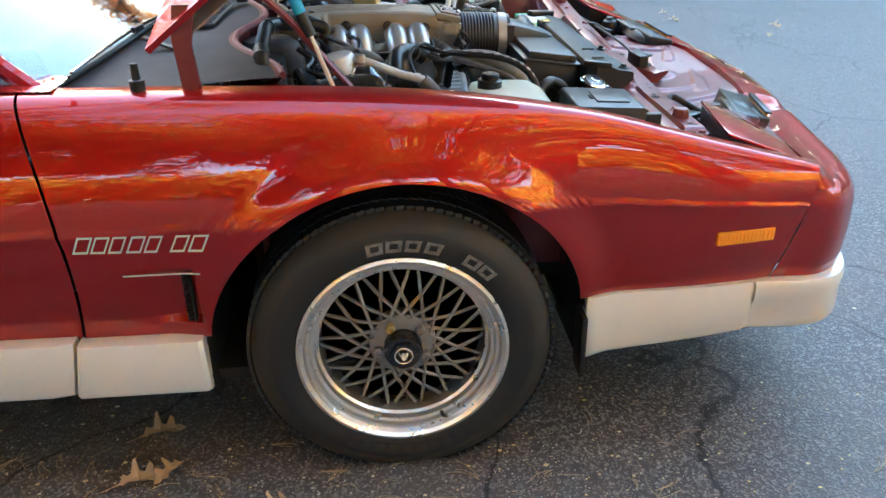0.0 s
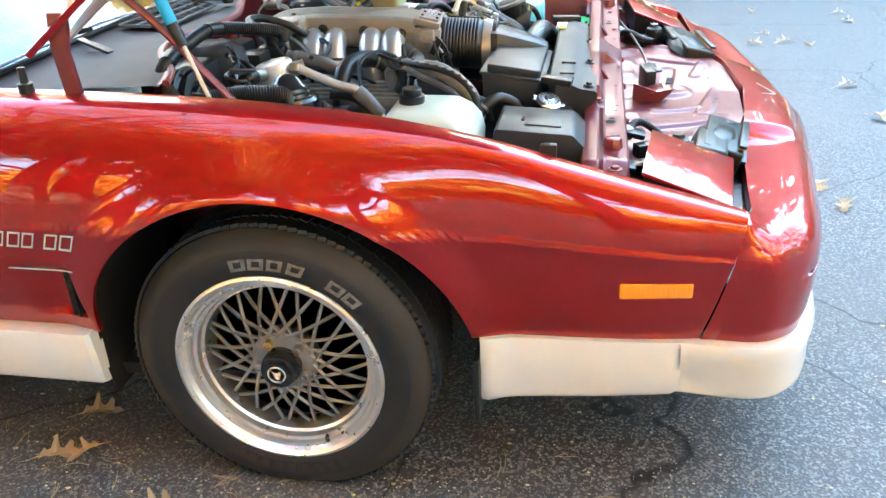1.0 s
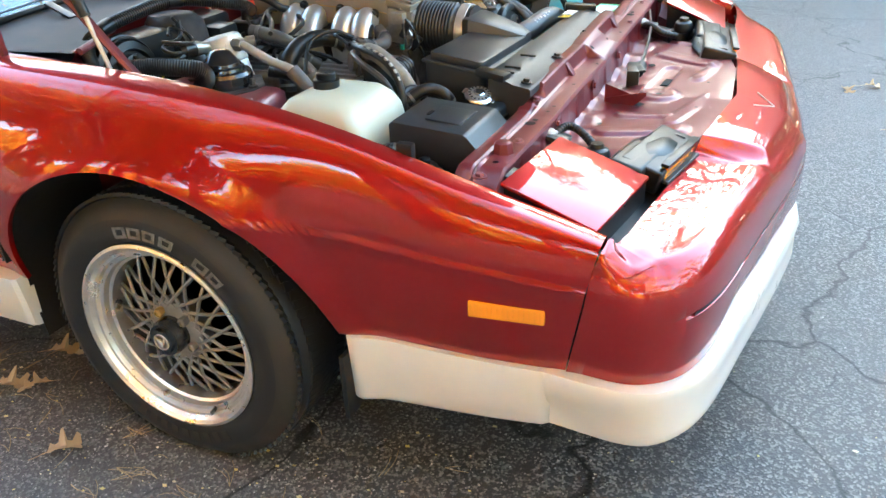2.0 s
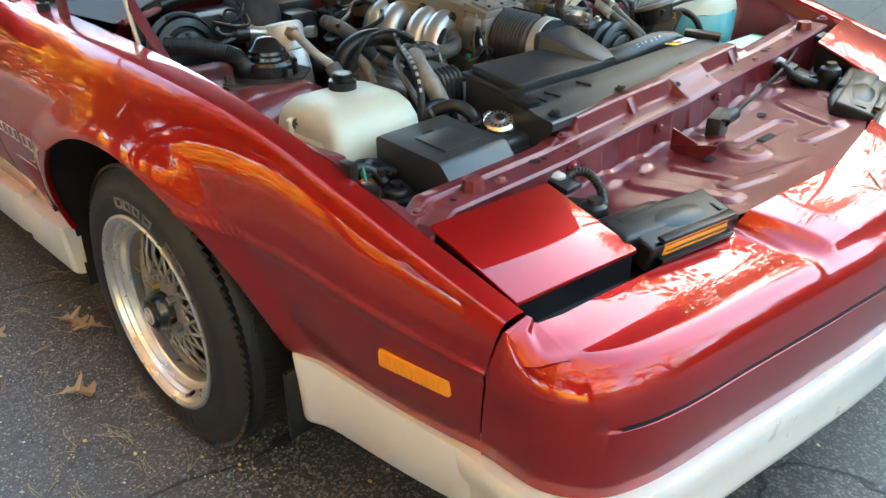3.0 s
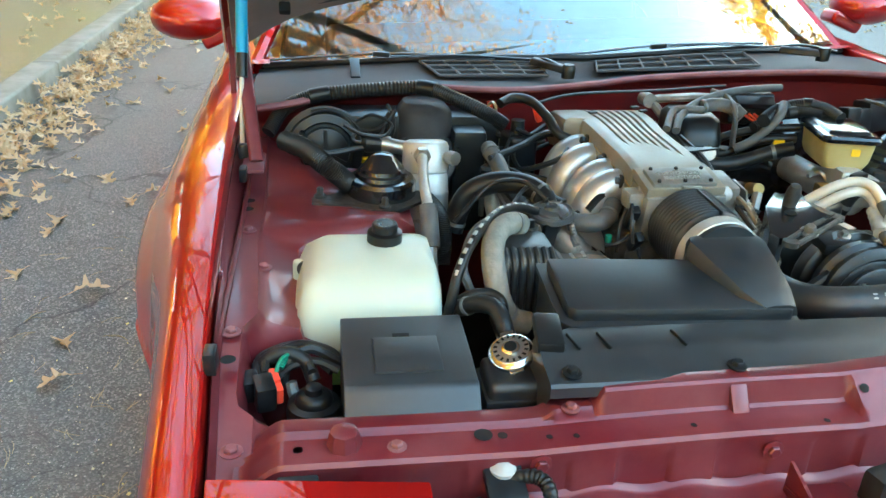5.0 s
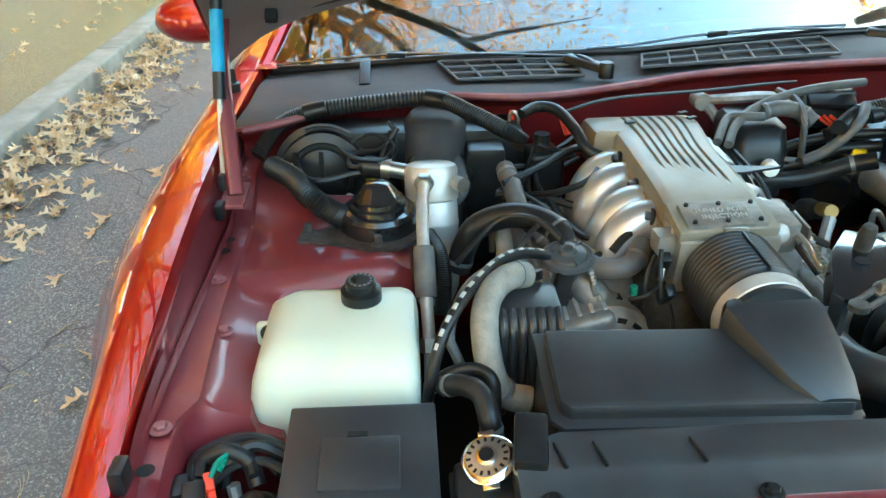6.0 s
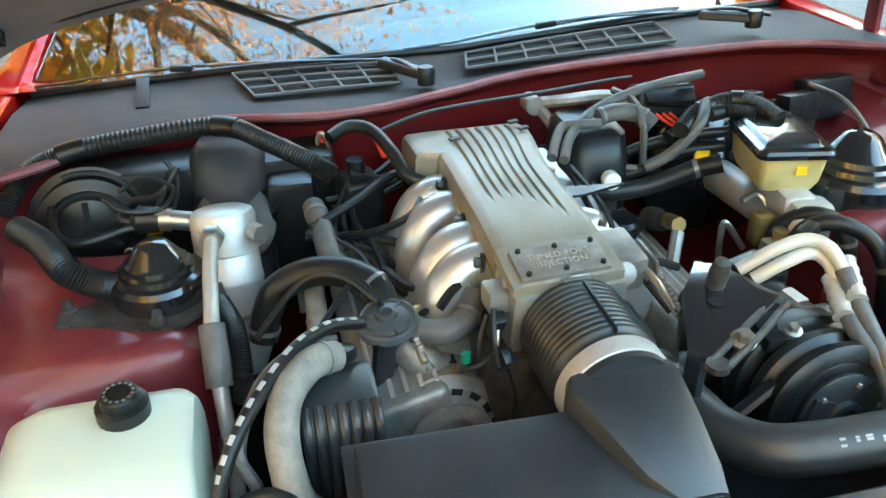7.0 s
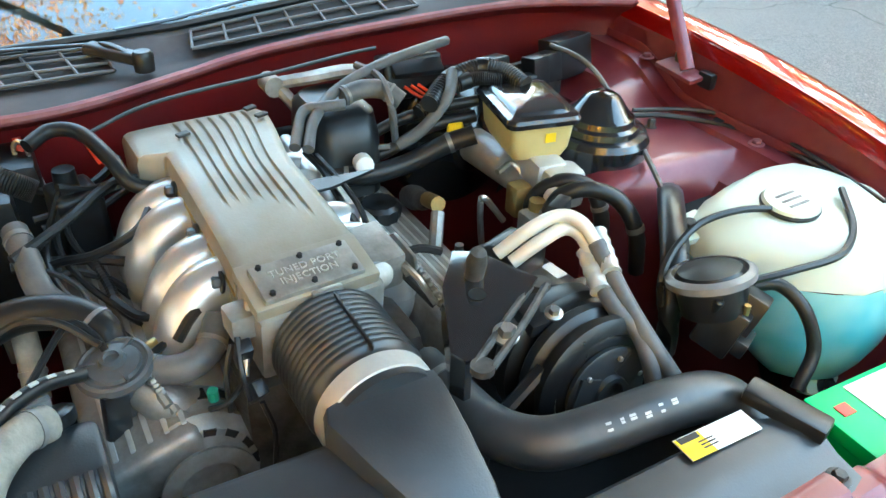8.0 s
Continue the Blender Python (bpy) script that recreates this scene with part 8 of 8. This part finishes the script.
hose("vacuum_line", "thin black rubber vacuum line", RUBBER, 0.004, 0,
     (0.153, 0.565, 0.780), (0.087, 0.610, 0.790), (0.102, 0.632, 0.780), (0.131, 0.641, 0.765))
hose("wiring_harness", "black taped wiring harness", RUBBER, 0.006, 0,
     (0.004, 0.664, 0.750), (0.045, 0.686, 0.745), (0.051, 0.717, 0.750), (0.039, 0.751, 0.755), (0.011, 0.769, 0.760))
hose("wiring_harness", "black taped wiring harness", RUBBER, 0.005, 0,
     (0.120, 0.677, 0.745), (0.111, 0.703, 0.750), (0.113, 0.733, 0.750), (0.120, 0.757, 0.755))
hose("vacuum_line", "thin black rubber vacuum line", RUBBER, 0.0035, 0,
     (-0.068, 0.583, 0.780), (-0.031, 0.619, 0.775), (0.008, 0.637, 0.770), (0.063, 0.635, 0.765))
hose("ribbed_conduit", "thin ribbed black conduit", RUBBER, 0.007, 30,
     (-0.116, 0.657, 0.740), (-0.064, 0.666, 0.730), (-0.025, 0.672, 0.715), (0.003, 0.694, 0.700))
hose("wiring_harness", "black taped wiring harness", RUBBER, 0.006, 0,
     (-0.292, 0.590, 0.800), (-0.236, 0.616, 0.790), (-0.210, 0.654, 0.785), (-0.224, 0.693, 0.790), (-0.258, 0.731, 0.800))
hose("wiring_harness", "black taped wiring harness", RUBBER, 0.005, 0,
     (-0.189, 0.606, 0.770), (-0.195, 0.641, 0.770), (-0.208, 0.680, 0.775), (-0.211, 0.721, 0.780))
hose("wiring_harness", "black taped wiring harness", RUBBER, 0.005, 0,
     (-0.180, 0.613, 0.760), (-0.178, 0.647, 0.760), (-0.190, 0.685, 0.765), (-0.209, 0.728, 0.775))

# white dashes on the braided hose, print on the thick hose
bm = B()
pts = curve([(0.140, 0.613, 0.765), (0.159, 0.574, 0.780), (0.192, 0.536, 0.785), (0.253, 0.497, 0.785), (0.300, 0.469, 0.775), (0.334, 0.448, 0.750), (0.351, 0.436, 0.710)], 120)
for k in range(4, 112, 8):
    tube(bm, [p + Vector((0.0012, -0.001, 0.0052)) for p in pts[k:k + 5]], 0.0042, 5, 6, raw=True)
dash = part("hose_dash", bm, PALEGREY)
tagged(dash, "pale woven dashes on a braided hose", "hose marking", kind="stuff")

# worn white print along the thick radiator hose
pts = curve([(0.401, 0.996, 0.715), (0.421, 1.050, 0.725), (0.434, 1.120, 0.735), (0.440, 1.186, 0.735)], 60)
bm = B()
for k, w in ((21, 0.006), (25, 0.004), (28, 0.007), (32, 0.007), (36, 0.005), (40, 0.007)):
    p, d = pts[k], (pts[k + 1] - pts[k - 1]).normalized()
    up = Vector((0.62, -0.25, 0.74)).normalized()
    up = (up - d * up.dot(d)).normalized()
    side = up.cross(d)
    for j in (-1, 0, 1):
        a = 0.12 * j
        n = (up * math.cos(a) + side * math.sin(a)) * 0.0279
        n2 = (up * math.cos(a + 0.10) + side * math.sin(a + 0.10)) * 0.0279
        if (k + j) % 3 == 0:
            continue
        bm.faces.new([bm.verts.new(p + d * w * x + q) for x, q in ((-0.5, n), (0.5, n), (0.5, n2), (-0.5, n2))])
tagged(part("hose_print", bm, PALEGREY), "worn white illegible print on a radiator hose", "hose marking", kind="stuff")

# ---- fallen leaves, needles and grit ----
def oak_leaf():
    """A curled, lobed oak leaf, about 11 cm long."""
    bm = B()
    half = [(0.0, 0.0), (0.012, 0.004), (0.020, 0.018), (0.028, 0.010), (0.036, 0.012), (0.046, 0.034), (0.052, 0.036), (0.055, 0.014), (0.064, 0.012), (0.078, 0.030), (0.084, 0.026), (0.082, 0.010), (0.096, 0.012), (0.108, 0.0)]
    def lift(x, y):
        return 0.006 + 0.16 * y * abs(y) / 0.03 * 0.4 + 0.010 * math.sin(x * 42) + 0.5 * y * y / 0.03
    mid = [bm.verts.new((x, 0, lift(x, 0))) for x, y in half]
    for s in (1, -1):
        edge = [bm.verts.new((x + 0.002 * s, s * y, lift(x, s * y))) if y > 0 else None for x, y in half]
        for i in range(len(half) - 1):
            a, b = mid[i], mid[i + 1]
            c, d = edge[i + 1], edge[i]
            f = [v for v in (a, b, c, d) if v is not None]
            if len(f) > 2:
                bm.faces.new(f if s > 0 else f[::-1])
    tube(bm, [(-0.028, 0.001, 0.003), (-0.01, 0, 0.006), (0.03, 0, lift(0.03, 0) + 0.001)], 0.0008, 5, 4)
    return bm


me_leaf = part("fallen_leaf", oak_leaf(), DRYLEAF)
tagged(me_leaf, "curled dry brown oak leaf on the asphalt", "leaf", "fallen leaves")
me_leaf.location = (-0.658 * 0.96, -0.02, 0.002)
me_leaf.rotation_euler = (0, 0, 0.4)
rnd = random.Random(7)
SPOTS = [(-0.50, 0.05), (-0.62, 0.14), (-0.73, -0.19), (-0.89, -0.165), (-0.72, -0.47), (-0.58, -0.42), (-1.05, -0.55), (-1.3, -0.25), (-1.9, -0.54), (-2.3, -0.44), (-2.9, -0.38), (-3.7, -0.65), (-1.6, -0.75), (-0.30, -0.16),
         (1.46, 1.86), (1.54, 1.67), (1.91, 2.72), (1.46, 2.67), (1.28, 3.25), (1.36, 3.29), (1.88, 3.21), (1.67, 4.18), (1.87, 4.30), (1.96, 4.15), (1.70, 4.55), (1.77, 5.24), (2.33, 5.23), (2.31, 4.95), (2.87, 4.33), (3.0, 4.65), (1.08, 5.43), (1.18, 5.77), (-0.2, 2.9), (-0.35, 3.05)]
for x, y in SPOTS:
    o = copy_thing(me_leaf, pose(x, y, 0.002, rnd.uniform(-8, 8), rnd.uniform(-8, 8), rnd.uniform(0, 360)) @ Matrix.Scale(rnd.uniform(0.75, 1.25), 4))
for k in range(46):
    x, y = rnd.uniform(-9, -0.9), rnd.uniform(-1.25, -0.12)
    copy_thing(me_leaf, pose(x, y, 0.002, rnd.uniform(-10, 10), rnd.uniform(-10, 10), rnd.uniform(0, 360)) @ Matrix.Scale(rnd.uniform(0.75, 1.25), 4))
for k in range(34):
    x, y = rnd.uniform(-7, 0.6), rnd.uniform(2.2, 7.0)
    copy_thing(me_leaf, pose(x, y, 0.002, rnd.uniform(-10, 10), rnd.uniform(-10, 10), rnd.uniform(0, 360)) @ Matrix.Scale(rnd.uniform(0.75, 1.25), 4))

# drifts along both kerbs
src = oak_leaf()
src.verts.index_update()
src.verts.ensure_lookup_table()
LV = np.array([v.co[:] for v in src.verts])
LF = [[v.index for v in f.verts] for f in src.faces]
src.free()


def drift(name, count, place, label):
    vs, fs = [], []
    for k in range(count):
        x, y, z = place()
        m = pose(x, y, z, rnd.uniform(-35, 35), rnd.uniform(-35, 35), rnd.uniform(0, 360)) @ Matrix.Scale(rnd.uniform(0.55, 1.0), 4)
        a = np.array(m)
        base = len(vs)
        vs += (LV @ a[:3, :3].T + a[:3, 3]).tolist()
        fs += [[i + base for i in f] for f in LF]
    me = bpy.data.meshes.new(name)
    me.from_pydata(vs, [], fs)
    me.materials.append(DRYLEAF)
    ob = new(name, me)
    return tagged(ob, label, "leaves", kind="stuff")


def near_kerb():
    x = rnd.uniform(-12, -1.5)
    d = abs(rnd.gauss(0, 0.17))
    return x, -1.33 + d, 0.012 + max(0, 0.06 - d * 0.35) * rnd.random()


def near_verge():
    return rnd.uniform(-14, 0), -1.6 - abs(rnd.gauss(0, 1.3)), 0.125


def far_kerb():
    d = abs(rnd.gauss(0, 0.45))
    return rnd.uniform(-13, 3), 7.46 - d, 0.012 + max(0, 0.06 - d * 0.2) * rnd.random()


def far_verge():
    return rnd.uniform(-14, 5), 7.7 + abs(rnd.gauss(0, 2.5)), 0.16 + 0.01 * rnd.random()


drift("leaf_drift", 1500, near_kerb, "drift of dry brown leaves along the kerb")
drift("verge_leaves", 260, near_verge, "scattered dry leaves on the verge")
drift("leaf_drift", 1700, far_kerb, "drift of dry brown leaves along the far kerb")
drift("verge_leaves", 1400, far_verge, "scattered dry leaves on the far verge")

# pine needles and pale grit
bm = B()
for k in range(230):
    if rnd.random() < 0.6:
        x, y = rnd.gauss(-0.4, 0.6), rnd.gauss(-0.12, 0.22)
    else:
        x, y = rnd.uniform(-1.5, 2.2), rnd.uniform(-1.2, 0.25)
    if y > 0.2:
        continue
    a = rnd.uniform(0, 6.28)
    for j in range(rnd.choice((1, 1, 2, 3))):
        b = a + rnd.uniform(-0.3, 0.3)
        L = rnd.uniform(0.03, 0.08)
        z = 0.004
        tube(bm, [(x, y, z), (x + L * 0.5 * math.cos(b), y + L * 0.5 * math.sin(b), z + 0.004), (x + L * math.cos(b + 0.2), y + L * math.sin(b + 0.2), z)], 0.0007, 4, 3)
ob = part("pine_needles", bm, mat("dry_needles", (0.42, 0.34, 0.19), 0.7, 0, (0.28, 0.20, 0.10), 0.7, 20, 100, 0))
tagged(ob, "dry brown pine needles strewn on the asphalt", "needles", kind="stuff")
bm = B()
for k in range(800):
    x, y = (rnd.gauss(-0.1, 0.8), rnd.gauss(-0.1, 0.22)) if rnd.random() < 0.65 else (rnd.uniform(-2, 2.5), rnd.uniform(-1.2, 1.0))
    s = rnd.uniform(0.001, 0.0042) * rnd.choice((1, 1, 1, 2))
    a = rnd.uniform(0, 6.28)
    q = [bm.verts.new((x + s * math.cos(a + t), y + s * 0.7 * math.sin(a + t), 0.003 + rnd.uniform(0, 0.002))) for t in (0, 1.6, 3.1, 4.6)]
    bm.faces.new(q)
ob = part("leaf_crumbs", bm, leaf_mat("pale_crumbs", (0.66, 0.55, 0.16), (0.72, 0.68, 0.52)))
tagged(ob, "yellow crumbs of leaf and seed on the asphalt", "leaf crumbs", kind="stuff")

# pale grit worked loose from the asphalt
vs, fs = [], []
for k in range(9500):
    x, y = (rnd.gauss(0.1, 1.0), rnd.gauss(-0.15, 0.33)) if rnd.random() < 0.75 else (rnd.uniform(-3, 2.5), rnd.uniform(-1.3, 1.2))
    s, a, h = rnd.uniform(0.0008, 0.0034) * rnd.choice((1, 1, 1, 1.5)), rnd.uniform(0, 6.28), rnd.uniform(0.001, 0.003)
    b = len(vs)
    vs += [(x + s * math.cos(a + q), y + s * math.sin(a + q), 0.001) for q in (0, 2.0, 4.1)] + [(x, y, 0.001 + h)]
    fs += [[b, b + 1, b + 3], [b + 1, b + 2, b + 3], [b + 2, b, b + 3]]
me = bpy.data.meshes.new("grit")
me.from_pydata(vs, [], fs)
me.materials.append(mat("pale_grit", (0.42, 0.41, 0.38), 0.8, 0, (0.16, 0.15, 0.13), 0.9, 60, 200, 0))
tagged(new("grit", me), "pale stone grit scattered on the asphalt", "grit", kind="stuff")


# ---- trees round the road, mirrored in paint and glass ----
def tree(at, h, spread, leaves, material, seed, lean=(0, 0), limbs=9, size=(0.045, 0.10), loose=0.30):
    rng = random.Random(seed)
    t = thing("tree", at, "tall autumn tree with thinning gold and brown leaves", "tree", "trees along the road")
    bm = B()
    o = Vector(at)
    top = o + Vector((lean[0], lean[1], h * 0.8))
    tube(bm, [o - Vector((0, 0, 0.2)), o + Vector((lean[0] * 0.2, lean[1] * 0.2, h * 0.3)), top], h * 0.022, 12, 9, radii=[1.25, 1, 0.7, 0.3])
    tips = []
    for k in range(limbs):
        u = 0.28 + 0.6 * k / limbs
        p = o + Vector((lean[0] * u, lean[1] * u, h * 0.8 * u))
        a = k * 2.4 + rng.uniform(-0.5, 0.5)
        L = spread * rng.uniform(0.7, 1.1) * (1 - 0.45 * (u - 0.28))
        d = Vector((math.cos(a), math.sin(a), rng.uniform(0.25, 0.6)))
        c = [p, p + d * L * 0.4 + Vector((0, 0, 0.3)), p + d * L * 0.75 + Vector((rng.uniform(-0.4, 0.4), rng.uniform(-0.4, 0.4), 0.4)), p + d * L]
        tube(bm, c, h * 0.009, 10, 6, radii=[1, 0.6, 0.35, 0.12])
        cc = curve(c, 10)
        for j in range(3, 10):
            e = Vector((rng.gauss(0, 1), rng.gauss(0, 1), rng.gauss(0.2, 0.7))).normalized() * L * rng.uniform(0.2, 0.42)
            tube(bm, [cc[j], cc[j] + e * 0.6 + Vector((0, 0, 0.1)), cc[j] + e], h * 0.0028, 5, 4, radii=[1, 0.6, 0.2])
            tips += [(cc[j] + e * q) for q in (0.45, 0.7, 1.0)]
    part("trunk", bm, BARK, t, "bare dark trunk and limbs")
    vs, fs = [], []
    for k in range(leaves):
        c = rng.choice(tips) + Vector((rng.gauss(0, loose), rng.gauss(0, loose), rng.gauss(0, loose * 0.85)))
        s = rng.uniform(*size)
        u = Vector((rng.gauss(0, 1), rng.gauss(0, 1), rng.gauss(0, 1))).normalized()
        v = u.orthogonal().normalized() * s * 0.7
        u = u * s
        b = len(vs)
        c = c - o
        vs += [c - u, c + v * 0.8 - u * 0.2, c + u, c - v * 0.8 - u * 0.1]
        fs.append([b, b + 1, b + 2, b + 3])
    me = bpy.data.meshes.new("crown")
    me.from_pydata([tuple(v) for v in vs], [], fs)
    me.materials.append(material)
    ob = new("crown", me)
    ob.parent = t
    return t


tree((-3.6, -3.4, 0.1), 9.5, 5.2, 95000, CROWN[1], 3, lean=(0.6, 1.6), limbs=20, size=(0.014, 0.030), loose=0.27)
tree((-5.6, -6.8, 0.1), 9, 4.2, 24000, CROWN[0], 25, size=(0.09, 0.17))
tree((-9.5, -6.2, 0.1), 10, 4.2, 12000, CROWN[0], 26, size=(0.09, 0.17))
tree((1.9, -4.6, 0.1), 9, 4.4, 15000, CROWN[0], 5)
tree((-0.6, -5.6, 0.1), 10, 4.4, 15000, CROWN[0], 21)
tree((4.6, -5.2, 0.1), 10, 4.2, 15000, CROWN[1], 22)
tree((-1.0, -8.0, 0.1), 11, 4.2, 9000, CROWN[0], 6)
tree((6.0, -7.5, 0.1), 10, 4.0, 9000, CROWN[0], 8)
tree((-6.5, -9.0, 0.1), 13, 4.5, 8000, CROWN[1], 9)
tree((9.5, -11.0, 0.1), 13, 4.5, 8000, CROWN[2], 10)
tree((14.0, -5.0, 0.0), 12, 4.5, 8000, CROWN[0], 11)
tree((17.0, 3.5, 0.0), 12, 4.5, 7000, CROWN[1], 12)
tree((-13.0, -7.0, 0.1), 12, 4.5, 7000, CROWN[0], 13)
tree((-24.0, 13.0, 0.3), 10, 4.5, 7000, CROWN[2], 14)
tree((24.0, 12.0, 0.3), 10, 4.8, 7000, CROWN[1], 15)
tree((-9.5, 10.5, 0.3), 16, 6.0, 9000, CROWN[1], 23)
tree((12.5, 5.4, 0.3), 12, 4.6, 12000, CROWN[0], 31)
tree((-11.5, -3.9, 0.1), 8, 3.6, 12000, CROWN[0], 27, size=(0.09, 0.17))
tree((-16.0, -4.6, 0.1), 9, 4.0, 12000, CROWN[0], 28, size=(0.09, 0.17))
tree((-21.0, -2.8, 0.1), 9, 4.0, 10000, CROWN[1], 29)
tree((5.5, -2.9, 0.1), 11, 5.0, 12000, CROWN[0], 24)
tree((-5.2, 9.6, 0.3), 12, 5.0, 20000, CROWN[0], 41)
tree((-0.8, 12.0, 0.3), 12, 4.6, 18000, CROWN[1], 42)
tree((-18.0, 5.0, 0.0), 11, 4.5, 7000, CROWN[1], 17)
tree((2.0, -15.0, 0.1), 14, 5.0, 8000, CROWN[2], 18)
tree((-9.0, -16.0, 0.1), 14, 5.0, 8000, CROWN[0], 19)


# dense unseen woods, added round the road: the one beyond the far verge keeps the low sun off the car, the others hide
# the bright horizon from the paint
def wood(count, x0, x1, y0, y1, tall, seed, material, label):
    rng = random.Random(seed)
    vs, fs = [], []
    for k in range(count):
        x, y = rng.uniform(x0, x1), rng.uniform(y0, y1)
        top = tall + 0.9 * math.sin((x + y) * 0.45) + 0.6 * math.sin((x - y) * 1.3 + 1)
        c = Vector((x, y, 0.3 + top * rng.random() ** 0.8))
        sz = rng.uniform(0.25, 0.5)
        u = Vector((rng.gauss(0, 1), rng.gauss(0, 1), rng.gauss(0, 1))).normalized()
        v = u.orthogonal().normalized() * sz * 0.7
        u = u * sz
        b = len(vs)
        vs += [tuple(c - u), tuple(c + v), tuple(c + u), tuple(c - v)]
        fs.append([b, b + 1, b + 2, b + 3])
    me = bpy.data.meshes.new("wood")
    me.from_pydata(vs, [], fs)
    me.materials.append(material)
    tagged(new("wood", me), label, "wood", kind="stuff")


wood(62000, -52, 44, 21.5, 28, 10.6, 33, CROWN[2], "dense dark green wood, unseen, added beyond the far verge to block the sun")
wood(12000, -40, -33, -26, 20, 7.0, 34, CROWN[1], "unseen autumn wood added behind the car to block the horizon sky")
wood(10000, 31, 37, -26, 18, 8.0, 35, CROWN[2], "unseen wood added ahead of the car for the nose's low reflections")
wood(30000, -46, 40, -27, -21, 6.0, 36, CROWN[0], "unseen gold autumn wood added behind the near verge to block the bright horizon")
